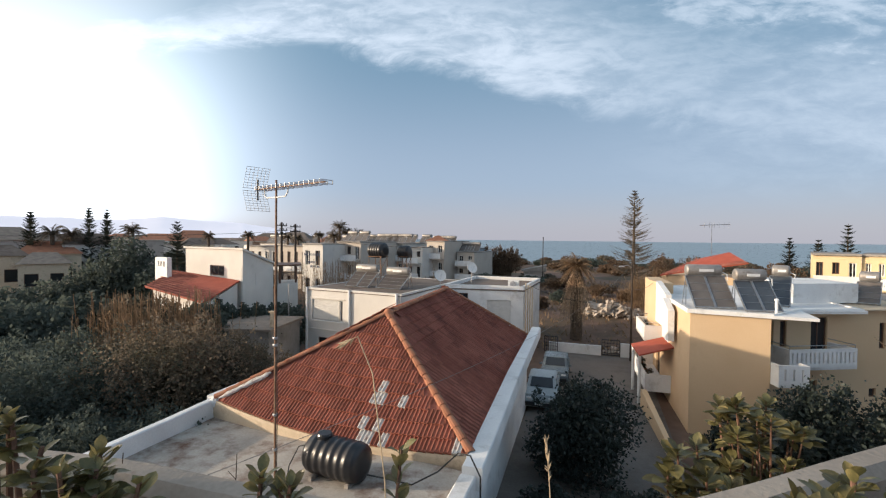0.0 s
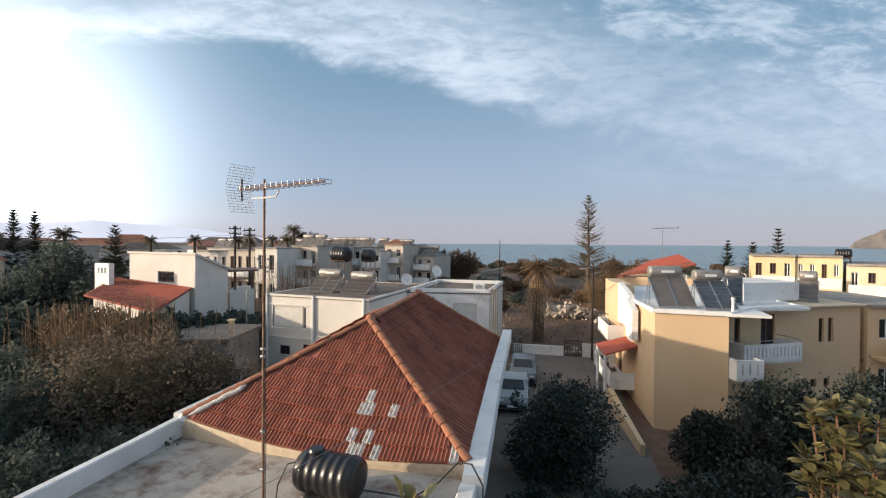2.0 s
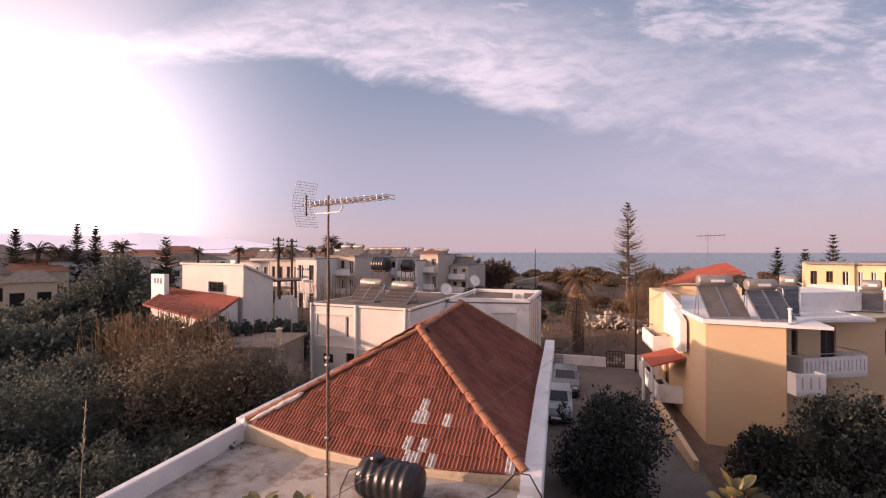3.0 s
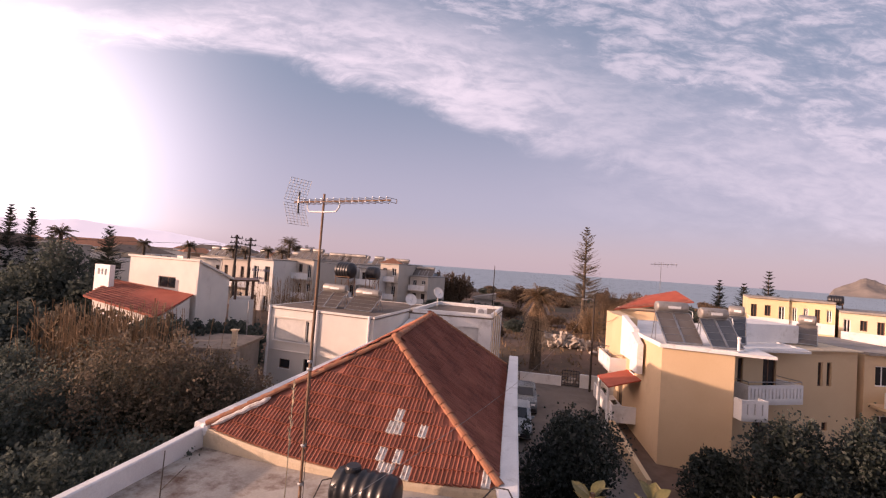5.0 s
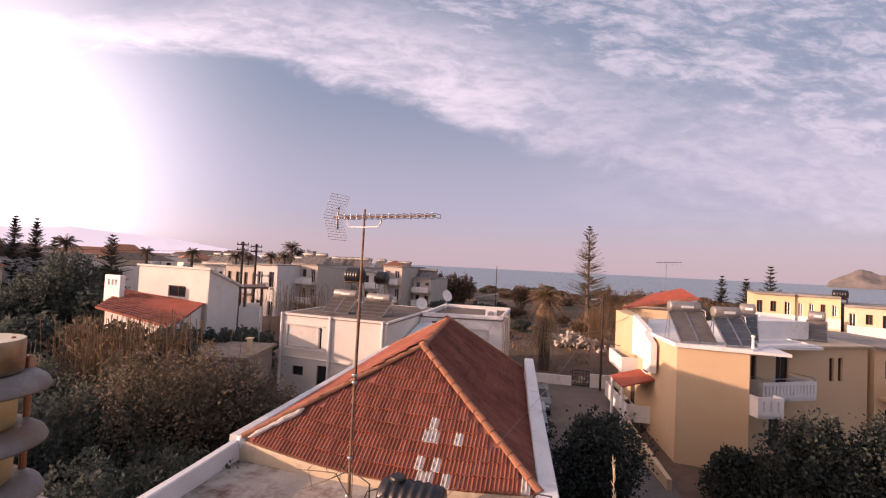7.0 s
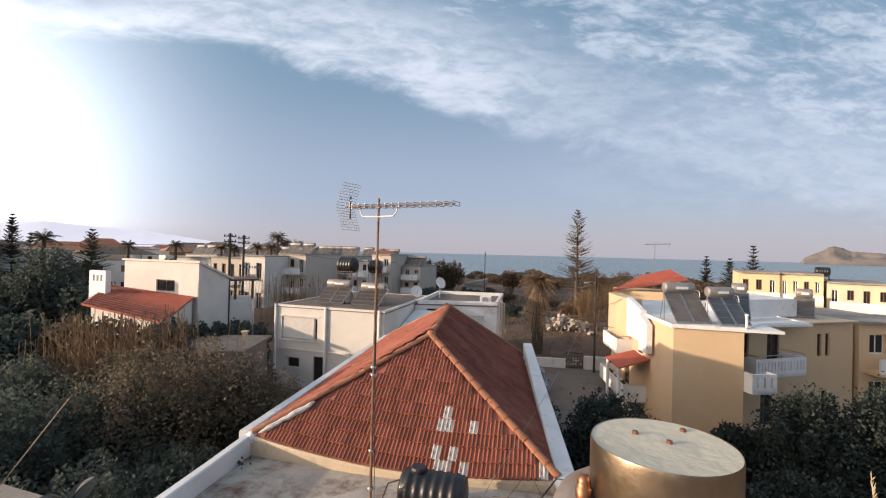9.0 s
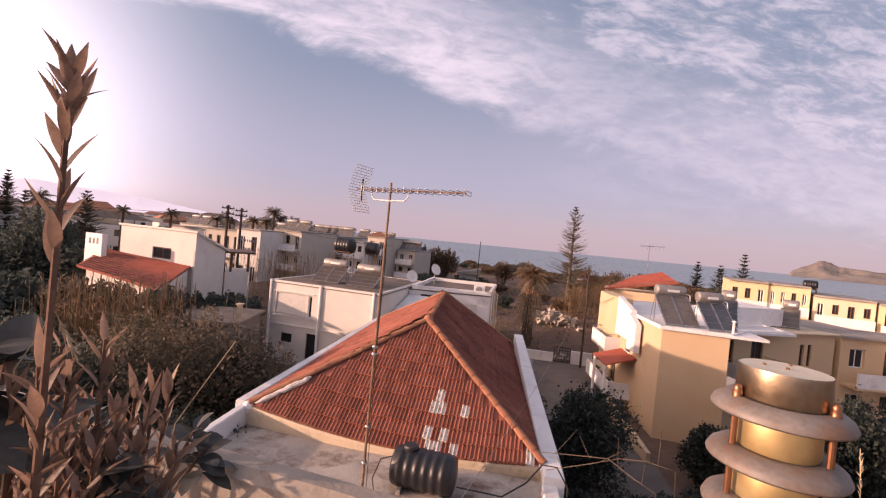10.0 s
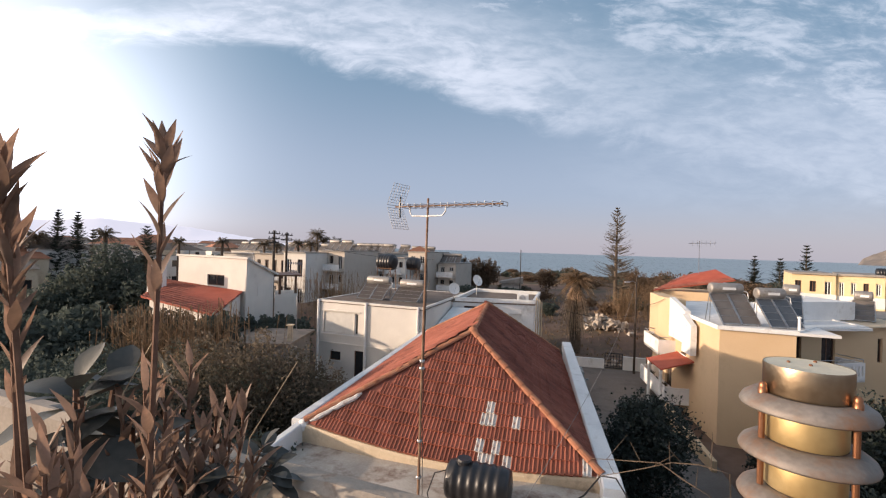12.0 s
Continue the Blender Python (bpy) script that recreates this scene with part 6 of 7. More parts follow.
for i in range(74):
    th = radians(rt.uniform(25, 66))
    di = rt.uniform(104, 320)
    x, y = -di * math.sin(th), di * math.cos(th)
    if th < radians(33) and di < 100:
        continue
    town_house((x, y), rt.uniform(7, 12), rt.uniform(6, 9), rt.uniform(5.4, 8.1), math.degrees(th) + rt.uniform(-25, 25), rt.random() < 0.5, i)
for i in range(30):
    th, di = radians(rt.uniform(30, 66)), rt.uniform(95, 200)
    shrub("town_tree", (-di * math.sin(th), di * math.cos(th)), rt.uniform(5.5, 8.3), rt.uniform(2.5, 4.0), M[rt.choice(("leaf_dark", "leaf_dark", "leaf_olive"))], "dark tree among the houses of the town", "tree", leaves=1600, size=0.42, group="trees of the town", seed=400 + i)
for x, y, w, d, h, rz, roof in ((-52.6, 34.6, 4.6, 6, 7.9, 60, True), (-62.5, 31.0, 5, 5, 7.6, 62, False), (-53.0, 26.6, 4.4, 5, 6.9, 62, True), (-49.5, 28.6, 3.6, 5, 6.2, 60, True), (-53.0, 31.0, 5.0, 6, 7.0, 60, True), (-60.0, 30.0, 8, 7, 8.3, 63, True), (-63, 38, 8, 7, 7.6, 58, True), (-70, 52, 9, 7, 8.0, 52, False),
                               (52, 70, 7, 6, 6.2, -35, False), (58, 74, 8, 6, 5.8, -38, False), (62, 80, 7, 6, 6.4, -36, False), (66, 78, 6, 6, 5.5, -40, True), (70, 84, 8, 7, 6.0, -40, False), (55, 82, 7, 6, 5.6, -34, False), (74, 80, 7, 6, 6.2, -43, False), (80, 86, 9, 7, 5.6, -42, True)):
    town_house((x, y), w, d, h, rz, roof, 99)

# buildings beyond the ochre house
block_of_flats("yellow_block", (17.4, 44.4), (20.2, 43.4), 8, 7.9, 3, 3, "yellow_wall", "pale yellow hotel block", z0=0.5, group="yellow hotel blocks", seed=11)
block_of_flats("yellow_block", (20.3, 43.6), (23.0, 42.3), 9, 7.9, 3, 4, "yellow_wall", "yellow hotel block with balconies", z0=0.3, group="yellow hotel blocks", seed=12)
block_of_flats("yellow_block", (23.1, 42.0), (26.6, 40.2), 8, 7.3, 3, 4, "pale_yellow", "cream hotel block with balconies", z0=0.3, group="yellow hotel blocks", seed=13)
block_of_flats("yellow_block", (26.4, 39.6), (33.0, 35.5), 8, 7.2, 3, 6, "yellow_wall", "long yellow hotel wing", z0=0.0, group="yellow hotel blocks", seed=14)
block_of_flats("ochre_neighbour", (17.2, 29.4), (21.5, 30.2), 7, 5.5, 2, 2, "ochre", "ochre neighbour house with a white balcony", group="ochre houses", seed=15)
block_of_flats("ochre_neighbour", (21.6, 29.0), (27, 28), 8, 5.2, 2, 3, "yellow_wall", "yellow neighbour house with balconies", group="ochre houses", seed=16)
for i, (x, y) in enumerate(((24.5, 45.0), (29.2, 41.5))):
    stand_tank("water_tank", (x, y, (7.45, 7.35)[i]), 0.4, 1.1, 0.35, -25, "black water tank on a hotel roof")
rr = thing("red_roofed_house", (9.3, 45, 0), "house behind with a long red tiled roof", "house")
part("wall", prism([(6.4, 44.6), (12.4, 43.2), (13.4, 48), (7.4, 49)], 0, 5.9), M["ochre"], rr)
rs1 = Slope(Vector((6.2, 44.2, 5.9)), Vector((12.6, 42.9, 7.2)), Vector((9.6, 47, 7.3)), Vector((12.0, 46.2, 8.0)))
part("roof_board", rs1.board(), M["red_roof"], rr)
field_tiles(rs1, "roof_tiles", rr, "bright red roof tiles")
ta = thing("tv_aerial", (10.6, 46.2, 7.4), "thin far television aerial on a pole", "aerial")
part("mast", tube([(10.6, 46.2, 7.2), (10.6, 46.2, 10.6)], 0.03, 5), M["steel"], ta)
part("boom", tube([(9.6, 46.0, 10.35), (12.1, 46.5, 10.45)], 0.03, 5), M["steel"], ta)
for k in range(6):
    part("director", tube([(10.0 + 0.4 * k, 46.08 + 0.08 * k, 10.1), (10.0 + 0.4 * k, 46.08 + 0.08 * k, 10.65)], 0.014, 4), M["steel"], ta)
hut = thing("beach_hut", (-10, 85, 0), "small dark hut near the shore", "hut")
part("wall", prism([(-12, 84), (-8.4, 84.6), (-8.8, 88), (-12, 88)], 0, 3.0), M["grey_wall"], hut)
part("roof", prism([(-12.4, 83.5), (-8, 84), (-8.4, 88.4), (-12.4, 88.4)], 3.0, [3.3, 4.2, 4.2, 3.3]), M["concrete"], hut)


# ---- the terrace that the walk follows ----
PARAPET = [(-7.5, 0.95), (-5.0, 0.62), (-4.0, 0.47), (-3.4, 0.39), (-2.9, 0.31), (-2.4, 0.34), (-2.0, 0.41), (-1.6, 0.50), (-1.2, 0.63), (-0.8, 0.83), (-0.3, 0.94), (0.2, 0.97), (0.7, 1.01), (1.1, 1.16), (1.4, 1.38), (1.93, 1.84), (3.2, 2.90), (5.0, 4.45)]


def smooth_line(pts, n=6):
    """A rounded line through plan points."""
    out = []
    for i in range(len(pts) - 1):
        p = [Vector(pts[max(0, min(len(pts) - 1, k))]) for k in (i - 1, i, i + 1, i + 2)]
        for k in range(n):
            t = k / n
            out.append(0.5 * ((2 * p[1]) + (p[2] - p[0]) * t + (2 * p[0] - 5 * p[1] + 4 * p[2] - p[3]) * t * t + (-p[0] + 3 * p[1] - 3 * p[2] + p[3]) * t ** 3))
    return out + [Vector(pts[-1])]


line = smooth_line(PARAPET)
own = thing("terrace_building", (-1, -3, 0), "flat-roofed building whose terrace carries the planted parapet", "building")
outline = [(p.x, p.y) for p in line]
part("wall", prism([(-7.5, -8), (5.0, -8)] + outline[::-1], 0, 7.2), M["limewash"], own)
part("terrace_floor", prism([(-7.5, -8), (5.0, -8)] + outline[::-1], 7.2, 7.25), M["terrace"], own)
kerb("parapet", [(p.x, p.y, 8.27) for p in line], 0.12, 1.15, M["parapet"], own, "off-white painted parapet, colour lowered for shade, with rust-brown stains")
kerb("planter_wall", [(p.x + 0.02, p.y - 0.36, 7.98) for p in line], 0.07, 0.75, M["terrace"], own, "low planter wall")
part("planter_soil", prism([(p.x, p.y - 0.34) for p in line] + [(p.x, p.y - 0.07) for p in line[::-1]], 7.3, 7.90), M["earth"], own)


# ---- plants along the parapet ----
def leaf_shape(name, length, width, mat, curl=0.25, fold=0.25, blunt=True, seg=6):
    """One leaf with a folded midrib and a curved back, its stalk at the origin, pointing along y."""
    vs, fs = [], []
    for k in range(seg + 1):
        s = k / seg
        w = width / 2 * (math.sin(math.pi * s ** 1.35) ** 0.8 if blunt else math.sin(math.pi * s ** 0.8)) if 0 < k < seg else width * 0.03
        zc = length * curl * s * s
        vs += [(-w, s * length, -zc + w * fold), (0, s * length, -zc), (w, s * length, -zc + w * fold)]
    for k in range(seg):
        for j in (0, 1):
            a = 3 * k + j
            fs.append((a, a + 1, a + 4, a + 3))
    me = bpy.data.meshes.new(name)
    me.from_pydata(vs, [], fs)
    me.materials.append(M[mat])
    for p in me.polygons:
        p.use_smooth = True
    return me


BROAD = [leaf_shape("broad_leaf", 0.112, 0.062, "leaf_rubber", c, f) for c, f in ((0.15, 0.30), (0.32, 0.2), (-0.12, 0.45))]
FIG = [leaf_shape("fig_leaf", 0.150, 0.088, "leaf_fig", c, f) for c, f in ((0.30, 0.22), (0.45, 0.15), (0.18, 0.35))]
LANCE = [leaf_shape("lance_leaf", 0.120, 0.027, "leaf_lance", c, f, False) for c, f in ((0.10, 0.4), (0.28, 0.3), (-0.10, 0.5))]


def put_leaf(parent, meshes, at, way, size, rng, name="leaf"):
    ob = new(name, rng.choice(meshes))
    ob.parent = parent
    ob.matrix_parent_inverse = parent.matrix_basis.inverted()
    q = Vector(way).to_track_quat("Y", "Z").to_matrix().to_4x4()
    ob.matrix_basis = Matrix.Translation(at) @ q @ Matrix.Rotation(rng.uniform(-0.5, 0.5), 4, "Y") @ Matrix.Diagonal((size, size, size, 1))
    return ob


def rosette_plant(name, at, spread, tips, base, label, seed, size=1.0, leaves=13, kinds=None):
    """A shrub of bare stems that each end in a whorl of broad leaves."""
    rng = random.Random(seed)
    t = thing(name, (at[0], at[1], base), label, "plant", "broad-leaved plants along the parapet")
    for k in range(tips):
        tip = Vector((at[0] + spread[0] * rng.uniform(-1, 1), at[1] + spread[1] * rng.uniform(-1, 1), at[2] + spread[2] * rng.uniform(-1, 1)))
        foot = Vector((at[0] + 0.3 * (tip.x - at[0]), at[1] + 0.3 * (tip.y - at[1]), base))
        mid = foot.lerp(tip, 0.55) + Vector((rng.uniform(-0.04, 0.04), rng.uniform(-0.04, 0.04), 0))
        part("stem", tube([foot, mid, tip], [0.009, 0.007, 0.005], 5), M["stem"], t)
        n = leaves + rng.randint(-3, 3)
        for i in range(n):
            f = i / n
            an = 2.4 * i + rng.uniform(-0.3, 0.3)
            lift = -0.15 + 1.25 * f + rng.uniform(-0.15, 0.15)
            way = Vector((math.cos(an) * math.cos(lift), math.sin(an) * math.cos(lift), math.sin(lift)))
            put_leaf(t, kinds or BROAD, tip - Vector((0, 0, 0.07 * (1 - f))), way, size * rng.uniform(0.65, 1.05) * (1 - 0.35 * f), rng)
    return t


def lance_plant(name, foot, stems, label, seed, size=1.0):
    """Upright stems clothed in narrow leaves, thick towards their tips."""
    rng = random.Random(seed)
    t = thing(name, foot, label, "plant", "narrow-leaved shrubs on the terrace")
    for tip, start, count in stems:
        tip = Vector(tip)
        base = Vector(foot) + Vector((0.5 * (tip.x - foot[0]), 0.5 * (tip.y - foot[1]), 0))
        mid = base.lerp(tip, 0.5) + Vector((rng.uniform(-0.02, 0.02), rng.uniform(-0.02, 0.02), 0))
        part("stem", tube([base, mid, tip - Vector((0, 0, 0.03))], [0.007, 0.006, 0.003], 6), M["stem"], t)
        tall = tip.z > 9.0
        for i in range(count):
            f = start + (1 - start) * (i + 0.5) / count
            if tall and 0.70 < f < 0.83:
                continue
            p = base.lerp(mid, f * 2) if f < 0.5 else mid.lerp(tip - Vector((0, 0, 0.03)), f * 2 - 1)
            an = 2.4 * i + rng.uniform(-0.4, 0.4)
            lift = 1.06 + 0.22 * max(0, f - 0.5) + rng.uniform(-0.24, 0.16)
            way = Vector((math.cos(an) * math.cos(lift), math.sin(an) * math.cos(lift), math.sin(lift)))
            put_leaf(t, LANCE, p, way, (0.56 if tall else 0.62) * size * rng.uniform(0.7, 1.15), rng)
        for j in range(11 if tall else 0):
            an, lift = 2.4 * j + rng.uniform(-0.3, 0.3), rng.uniform(0.95, 1.35)
            way = Vector((math.cos(an) * math.cos(lift), math.sin(an) * math.cos(lift), math.sin(lift)))
            put_leaf(t, LANCE, tip - Vector((0, 0, 0.045 + 0.007 * j)), way, size * rng.uniform(0.45, 0.68), rng)
    return t


def straw_stem(pts, label, seed, plume=True):
    rng = random.Random(seed)
    t = thing("dry_grass_stem", pts[0], label, "grass stem", "dry stems along the parapet")
    line_pts = [Vector(p) for p in pts]
    part("stem", tube(line_pts, [0.0013] * len(pts), 5), M["straw"], t)
    if plume:
        bm = bmesh.new()
        a, b = line_pts[-2], line_pts[-1]
        for k in range(26):
            p = a.lerp(b, 0.25 + 0.75 * k / 26)
            e = p + (b - a).normalized() * rng.uniform(0.012, 0.022) + Vector((rng.uniform(-0.007, 0.007), rng.uniform(-0.007, 0.007), rng.uniform(-0.008, 0.004)))
            add_tube(bm, [p, p.lerp(e, 0.5), e], [0.0007, 0.0015, 0.0004], 4)
        part("plume", bm, M["straw"], t)
    return t


def bare_twig(pts, label, seed):
    rng = random.Random(seed)
    t = thing("bare_twig", pts[0], label, "twig", "bare twigs along the parapet")
    p = [Vector(q) for q in pts]
    part("stem", tube(p, [0.0026 - 0.0014 * k / (len(p) - 1) for k in range(len(p))], 6), M["bark"], t)
    for k in range(1, len(p)):
        d = Vector((rng.uniform(-1, 1), rng.uniform(-0.5, 0.5), rng.uniform(0.4, 1))).normalized() * rng.uniform(0.05, 0.12)
        part("side_twig", tube([p[k - 1].lerp(p[k], 0.6), p[k - 1].lerp(p[k], 0.6) + d * 0.6, p[k - 1].lerp(p[k], 0.6) + d], [0.0011, 0.0009, 0.0005], 5), M["bark"], t)


SOIL = 7.90
B_LABEL = "straggling plant with broad yellow-green fleshy leaves"
rosette_plant("broad_leaved_plant", (2.12, 3.66, 7.50), (0.24, 0.18, 0.30), 32, 6.6, B_LABEL + " beyond the parapet", 1, 1.12, 15)
rosette_plant("broad_leaved_plant", (2.06, 3.60, 7.30), (0.28, 0.16, 0.16), 12, 6.6, B_LABEL + " beyond the parapet", 21, 1.3)
rosette_plant("broad_leaved_plant", (1.50, 2.36, 7.86), (0.16, 0.10, 0.10), 9, 6.9, B_LABEL + " beyond the parapet", 2, 1.1)
rosette_plant("broad_leaved_plant", (1.633, 1.255, 8.327), (0.165, 0.09, 0.06), 8, SOIL, B_LABEL, 3, 0.78)
rosette_plant("broad_leaved_plant", (-0.282, 0.722, 8.284), (0.24, 0.075, 0.053), 10, SOIL, B_LABEL, 4, 0.78)
rosette_plant("broad_leaved_plant", (0.539, 0.852, 8.24), (0.09, 0.045, 0.03), 3, SOIL, B_LABEL, 5, 0.78)
rosette_plant("broad_leaved_plant", (0.409, 0.838, 8.384), (0.045, 0.03, 0.038), 3, SOIL, B_LABEL, 6, 0.66)
rosette_plant("broad_leaved_plant", (-0.685, 0.593, 8.384), (0.075, 0.045, 0.038), 4, SOIL, B_LABEL, 7, 0.70)
rosette_plant("broad_leaved_plant", (-0.484, 0.665, 8.399), (0.09, 0.045, 0.045), 5, SOIL, B_LABEL, 8, 0.74)
rosette_plant("broad_leaved_plant", (-0.03, 0.751, 8.356), (0.12, 0.06, 0.045), 7, SOIL, "broad-leaved plant with browning leaves", 10, 0.74)
rosette_plant("broad_leaved_plant", (-1.038, 0.492, 8.399), (0.105, 0.053, 0.045), 8, SOIL, B_LABEL, 11, 0.62)
rosette_plant("fig_plant", (-3.72, -0.34, 8.78), (0.10, 0.06, 0.08), 4, SOIL - 0.2, "plant with big dark rounded leathery leaves", 12, 0.9, 8, FIG)
rosette_plant("fig_plant", (-3.60, -0.22, 8.56), (0.08, 0.05, 0.06), 4, SOIL - 0.2, "plant with big dark rounded leathery leaves", 14, 0.9, 8, FIG)
rosette_plant("broad_leaved_plant", (-4.2, 0.28, 8.32), (0.40, 0.14, 0.12), 12, SOIL, "dark broad-leaved plants crowding the parapet", 13, 0.9, 9, FIG)
D_LABEL = "dense plant with dull green and yellowing broad leaves"
rosette_plant("broad_leaved_plant", (-0.05, 0.68, 8.44), (0.11, 0.05, 0.06), 7, SOIL, D_LABEL, 31, 0.62, 10)
rosette_plant("broad_leaved_plant", (0.10, 0.73, 8.40), (0.09, 0.04, 0.05), 5, SOIL, D_LABEL, 32, 0.60, 9)
rosette_plant("broad_leaved_plant", (-0.15, 0.66, 8.51), (0.04, 0.03, 0.03), 3, SOIL, D_LABEL, 33, 0.55, 9)
sp = thing("young_plant", (0.63, 0.88, SOIL), "single upright sprig with dark broad leaves", "plant")
rg = random.Random(5)
part("stem", tube([(0.63, 0.88, SOIL), (0.635, 0.94, 8.25), (0.63, 1.00, 8.43)], [0.006, 0.005, 0.003], 6), M["stem"], sp)
for k in range(22):
    f = k / 22
    an = 2.4 * k
    put_leaf(sp, BROAD, (0.633, 0.93 + 0.07 * f, 8.20 + 0.24 * f), (math.cos(an), math.sin(an), 0.5 + f), rg.uniform(0.34, 0.48), rg)
# low growth inside the parapet where it runs out to the right
for k, (x, y, z) in enumerate(((1.26, 1.00, 8.31), (1.38, 1.06, 8.34), (1.50, 1.16, 8.36), (1.62, 1.28, 8.35), (1.9, 1.52, 8.30), (2.5, 2.00, 8.28))):
    rosette_plant("broad_leaved_plant", (x, y, z), (0.07, 0.06, 0.04), 6, SOIL, "low broad-leaved plant inside the parapet", 40 + k, 0.62, 10)

lr = random.Random(17)
stems = [((-3.485, -0.46, 9.255), 0.25, 66), ((-3.59, -0.60, 9.20), 0.25, 66), ((-3.62, -0.57, 9.10), 0.25, 60), ((-3.63, -0.06, 8.72), 0.2, 46), ((-3.58, -0.09, 8.61), 0.2, 40), ((-3.63, -0.19, 8.72), 0.2, 46), ((-3.66, -0.36, 8.81), 0.2, 44), ((-3.62, -0.12, 8.66), 0.2, 40), ((-3.64, -0.27, 8.62), 0.2, 40)]
for k in range(34):
    stems.append(((lr.uniform(-3.76, -3.55), lr.uniform(-0.60, -0.12), lr.uniform(8.55, 8.86)), 0.15, 52))
lance_plant("narrow_leaved_shrub", (-3.62, -0.34, SOIL - 0.2), stems, "tall shrub with narrow olive and rust-tipped leaves", 3)

straw_stem([(0.676, 0.866, SOIL), (0.661, 0.852, 8.435), (0.64, 0.838, 8.651), (0.611, 0.83, 8.723), (0.582, 0.823, 8.708)], "tall dry straw-coloured grass stem with a drooping plume", 1)
straw_stem([(0.978, 0.989, SOIL), (0.964, 0.989, 8.399), (0.956, 0.982, 8.514)], "short dry grass stem with a plume", 2)
straw_stem([(-3.68, -0.10, SOIL), (-3.65, -0.01, 8.58), (-3.58, 0.09, 8.76)], "pale dry cane leaning over the shrub", 3, False)
straw_stem([(-3.66, -0.38, SOIL), (-3.66, -0.36, 8.80), (-3.63, -0.33, 8.89), (-3.61, -0.31, 8.82)], "dry drooping grass head in the shrub", 4)
straw_stem([(-1.75, 0.62, SOIL), (-1.76, 0.64, 8.3), (-1.77, 0.66, 8.52)], "thin dry stem with a few tips", 5)
TWIG_A = ((-2.42, 0.38, 7.7), (-2.45, 0.41, 8.4), (-2.5, 0.46, 8.41), (-2.56, 0.52, 8.43), (-2.64, 0.6, 8.39), (-2.75, 0.65, 8.36))
TWIG_B = ((-2.38, 0.36, 7.7), (-2.41, 0.39, 8.48), (-2.47, 0.45, 8.47), (-2.53, 0.51, 8.44), (-2.61, 0.57, 8.38), (-2.73, 0.65, 8.3))
for k, pts in enumerate((TWIG_A, TWIG_B, ((-1.9, 0.4, 7.5), (-1.93, 0.42, 8.2), (-1.95, 0.45, 8.40)), ((0.05, 1.0, 7.6), (0.07, 1.08, 8.1), (0.06, 1.1, 8.28)), ((-0.2, 0.9, 7.6), (-0.22, 0.95, 8.1), (-0.21, 0.96, 8.30)), ((2.3, 2.4, 7.6), (2.35, 2.45, 8.2), (2.28, 2.5, 8.42), (2.2, 2.55, 8.5)), ((2.4, 2.3, 7.6), (2.5, 2.35, 8.2), (2.42, 2.4, 8.4)))):
    bare_twig(pts, "bare brown twig rising from the planter", k)


# ---- tiered brass lantern ----
def lantern(x, y, top):
    t = thing("garden_lantern", (x, y, 7.25), "tiered brass lantern with corroded saucer rings and copper nuts", "lantern")
    n = 48
    k_r = 0.76                       # whole lantern narrowed in breadth to fit the camera's view
    cap_h, gap = 0.036, 0.058
    z = top - cap_h
    r = 0.060 * k_r
    part("cap_drum", lathe([(r * 0.98, 0.0), (r, 0.002), (r, cap_h - 0.002), (r * 0.99, cap_h)], (x, y, z), n), M["brass"], t, "brushed brass drum", smooth=True)
    part("cap_top", lathe([(0.0, cap_h - 0.001), (r * 0.5, cap_h - 0.0015), (r * 0.985, cap_h - 0.0005), (r * 0.985, cap_h - 0.006), (0, cap_h - 0.006)], (x, y, z), n), M["cap_top"], t, "dusty pale top")
    for a, k in ((0.5, 0.12), (2.3, 0.45), (0.9, 0.75)):
        part("rivet", lathe([(0.0022, 0), (0.002, 0.002), (0, 0.0026)], (x + r * k * math.cos(a), y + r * k * math.sin(a), top - 0.0012), 8), M["copper"], t)
    ring = [(0.0, -0.001), (0.060, -0.001), (0.071, 0.0), (0.088, -0.009), (0.0925, -0.016), (0.0915, -0.0185), (0.086, -0.0145), (0.070, -0.005), (0.0, -0.005)]
    spots = [(x + 0.0675 * k_r * math.cos(radians(-52 + 120 * k)), y + 0.0675 * k_r * math.sin(radians(-52 + 120 * k))) for k in range(3)]
    for tier in range(6):
        zz = z - tier * gap
        part("saucer_ring", lathe([(a * k_r, b) for a, b in ring], (x, y, zz), n), M["disc"], t, "corroded grey metal saucer ring", smooth=True)
        part("drum", lathe([(0.054 * k_r, -gap), (0.0555 * k_r, -gap + 0.002), (0.0555 * k_r, -0.006), (0.054 * k_r, -0.005)], (x, y, zz), n), M["patchy_brass"], t, "polished brass inner drum", smooth=True)
        for px, py in spots:
            part("rod", tube([(px, py, zz - gap + 0.001), (px, py, zz - 0.004)], 0.0036, 10), M["copper"], t)
    for px, py in spots:
        part("nut", lathe([(0.0054, -0.002), (0.0054, 0.005), (0.0046, 0.0055), (0.0046, 0.009), (0.0034, 0.0125), (0, 0.0135)], (px, py, z), 12), M["copper"], t, "domed copper nut", smooth=True)
    part("post", tube([(x, y, 7.25), (x, y, z - 6 * gap)], 0.03, 16), M["rust"], t)


lantern(-2.597, -0.37, 8.951)
t = thing("slack_cable", (3.4, 35.9, 7.2), "slack thin rope between the lamp post and the terrace", "cable")
part("wire", tube(sag((3.4, 35.9, 7.2), (-3.9, 0.86, 6.4), 1.05, 24), 0.0045, 5), M["rope"], t)


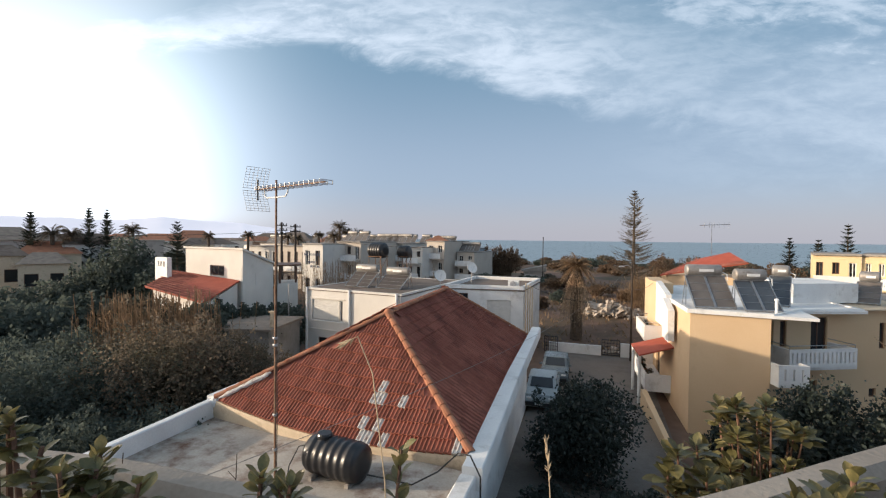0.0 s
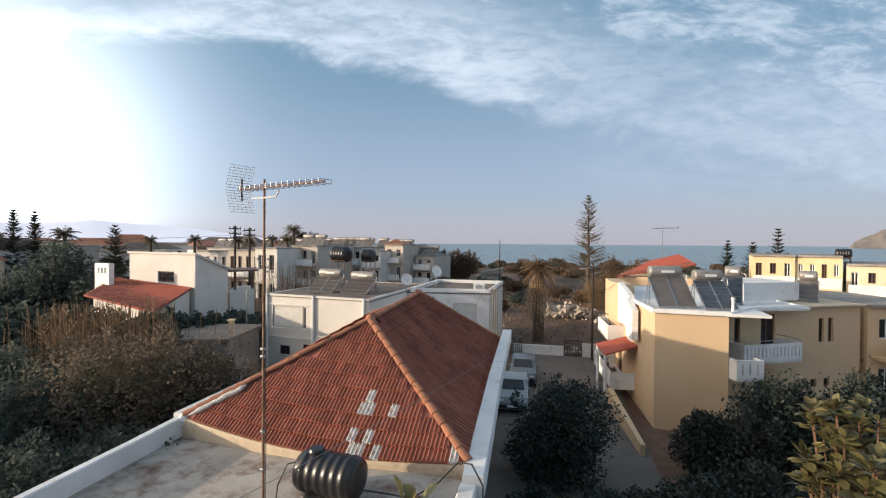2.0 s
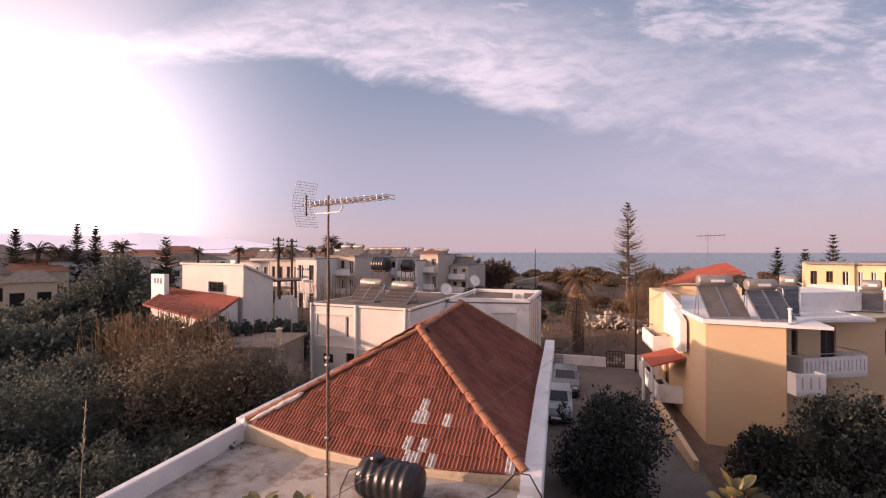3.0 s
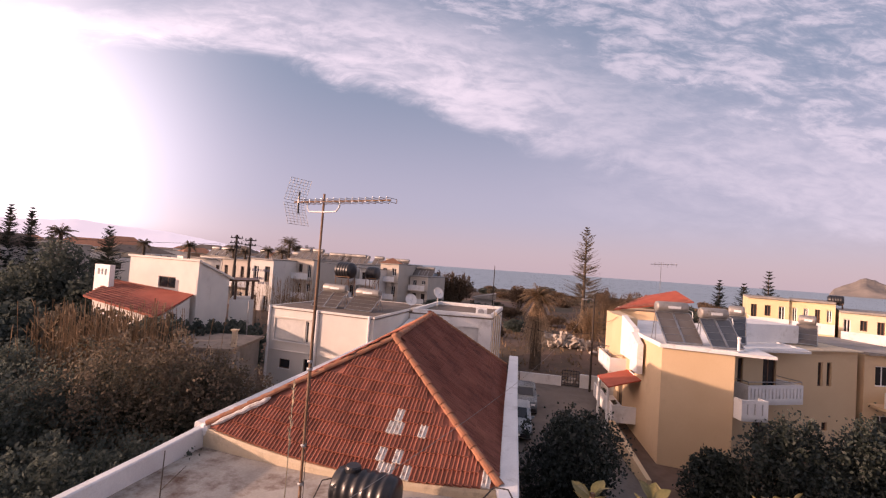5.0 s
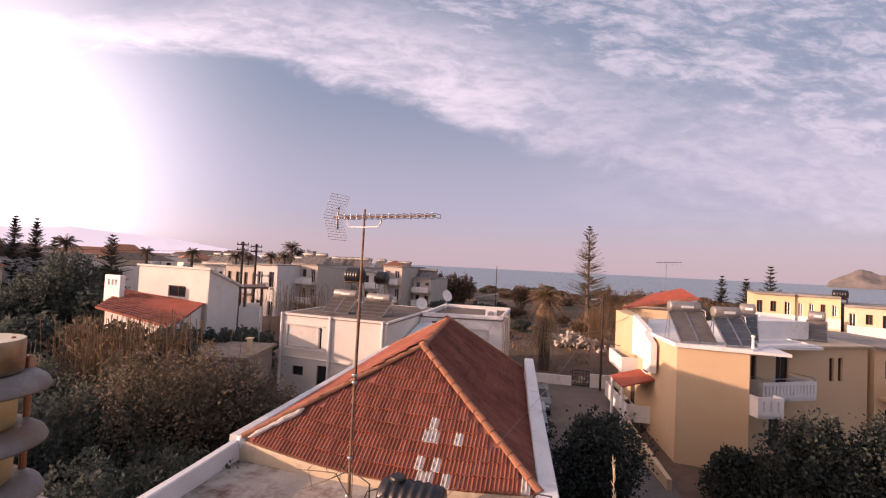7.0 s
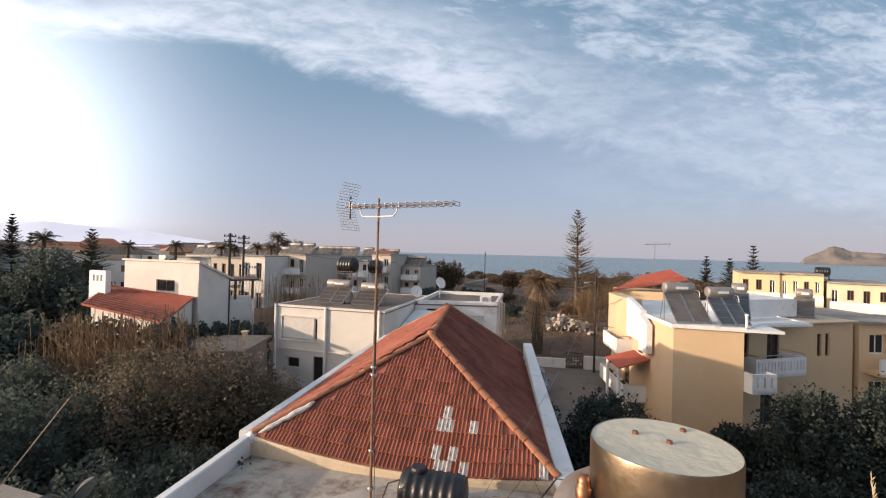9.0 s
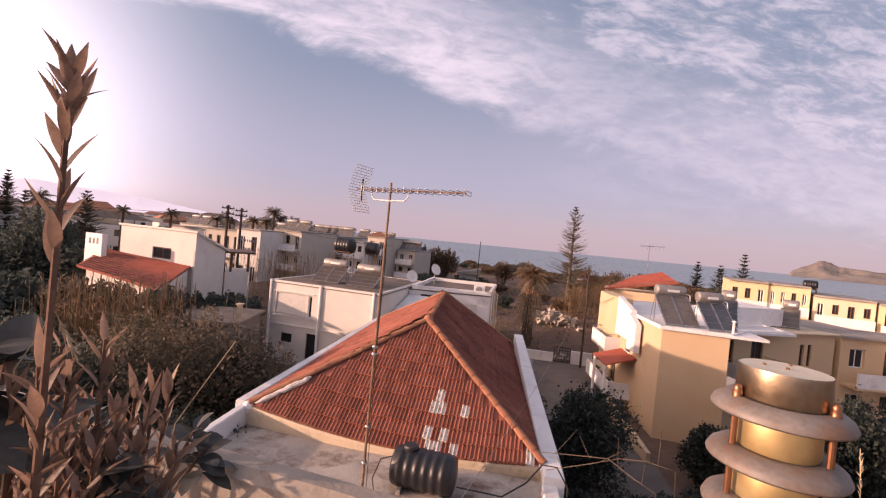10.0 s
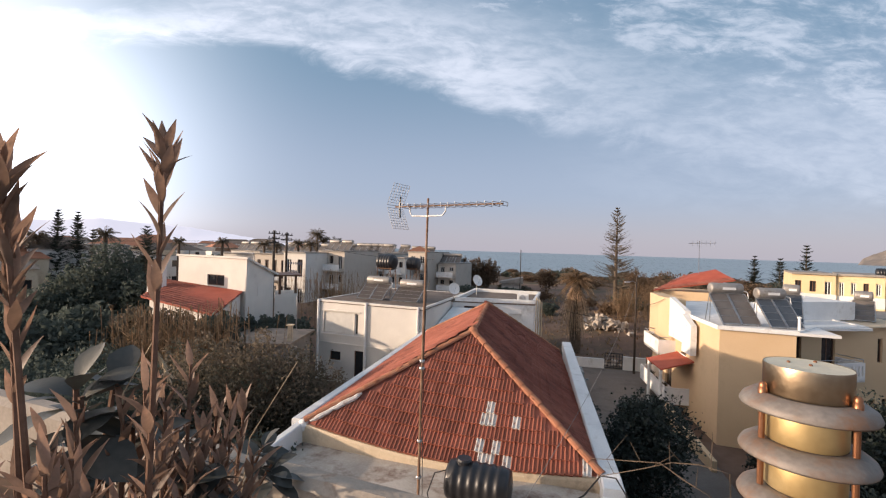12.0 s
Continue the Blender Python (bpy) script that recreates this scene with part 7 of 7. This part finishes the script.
# ---- pieces of the near roof slope ----
def near_tiles():
    plain, pale = tile_mesh("tile", M["tile"]), tile_mesh("pale_tile", M["pale_tile"])
    rng = random.Random(3)
    washed = {(4, 24), (3, 23), (3, 24), (3, 27), (3, 33), (1, 23), (1, 25), (0, 24), (0, 25), (0, 27), (0, 36)}
    for j in range(int(near_slope.high / TILE_L) + 1):
        v = j * TILE_L
        s0, s1 = near_slope.span(v + 0.02), near_slope.span(min(v + TILE_L, near_slope.high - 0.01))
        if not s0 or not s1:
            continue
        lo, hi = max(s0[0], s1[0]) - 0.1, min(s0[1], s1[1]) + 0.1
        i = int(lo / TILE_W) + 1 + (0.5 if j % 2 else 0)
        while i * TILE_W + TILE_W < hi + 0.05:
            ob = new("tile", pale if (j, int(i)) in washed else plain)
            ob.parent = house
            ob.matrix_parent_inverse = house.matrix_basis.inverted()
            drop = EAVE_BOW * (1 - v / near_slope.high) * math.sin(math.pi * min(max(i * TILE_W / near_slope.poly[1][0], 0), 1))
            ob.matrix_basis = near_slope.matrix(i * TILE_W, v - drop, 0.006 * rng.random()) @ Matrix.Rotation(0.02 * (rng.random() - 0.5), 4, "Z")
            i += 1


def cap_mesh():
    """One half-round ridge tile, wider at its lower end."""
    vs, fs = [], []
    n = 7
    for y, r in ((0.0, 0.125), (0.05, 0.122), (0.42, 0.098)):
        vs += [(r * math.cos(math.pi * k / (n - 1)), y, r * math.sin(math.pi * k / (n - 1)) * 0.85) for k in range(n)]
    vs += [(0.11 * math.cos(math.pi * k / (n - 1)), 0.0, 0.10 * math.sin(math.pi * k / (n - 1)) * 0.85) for k in range(n)]
    for a in (0, 1):
        fs += [(a * n + k, (a + 1) * n + k, (a + 1) * n + k + 1, a * n + k + 1) for k in range(n - 1)]
    fs += [(k, k + 1, 3 * n + k + 1, 3 * n + k) for k in range(n - 1)]
    me = bpy.data.meshes.new("ridge_tile")
    me.from_pydata(vs, [], fs)
    me.materials.append(M["cap"])
    return me


def ridge_tiles():
    me = cap_mesh()
    rng = random.Random(8)
    for a, b in ((NL, APEX), (NR, APEX), (FR, RIDGE_END), (FL, RIDGE_END), (APEX, RIDGE_END)):
        d = (b - a)
        ln = d.length
        d.normalize()
        x = d.cross(Vector((0, 0, 1))).normalized()
        z = x.cross(d)
        r = Matrix((x, d, z)).transposed().to_4x4()
        s = 0.05
        while s < ln - 0.15:
            ob = new("ridge_tile", me)
            ob.parent = house
            ob.matrix_parent_inverse = house.matrix_basis.inverted()
            ob.matrix_basis = Matrix.Translation(a + d * s + z * (0.02 + 0.008 * rng.random())) @ r @ Matrix.Rotation(0.05 * (rng.random() - 0.5), 4, "Z")
            s += 0.36


near_tiles()
ridge_tiles()
part("ridge_cap", lathe([(0.0, 0.17), (0.09, 0.15), (0.15, 0.08), (0.18, -0.04)], APEX + Vector((0, 0.03, 0.0)), 10), M["cap"], house, "rounded clay cap where the hips meet", smooth=True)


def mortar(a, b, off, label):
    """A lumpy strip of white mortar laid on the near slope beside a hip."""
    rng = random.Random(12)
    bm = bmesh.new()
    pts, rad = [], []
    for k in range(13):
        f = k / 12
        p = a.lerp(b, f) + off + Vector((rng.uniform(-0.02, 0.02), 0, rng.uniform(-0.01, 0.01)))
        pts.append(p)
        rad.append(0.05 + 0.03 * rng.random() if 0 < k < 12 else 0.02)
    add_tube(bm, pts, rad, 7)
    part("mortar", bm, M["pale_tile"], house, label)


mortar(NL.lerp(APEX, 0.02), NL.lerp(APEX, 0.30), Vector((0.16, -0.12, 0.03)), "lumpy white mortar strip beside the hip")
for c in (NL, NR):
    part("mortar", lathe([(0.0, 0.10), (0.08, 0.085), (0.14, 0.03), (0.17, -0.06), (0.13, -0.2)], c + Vector((0, 0.05, -0.02)), 9), M["limewash"], house)
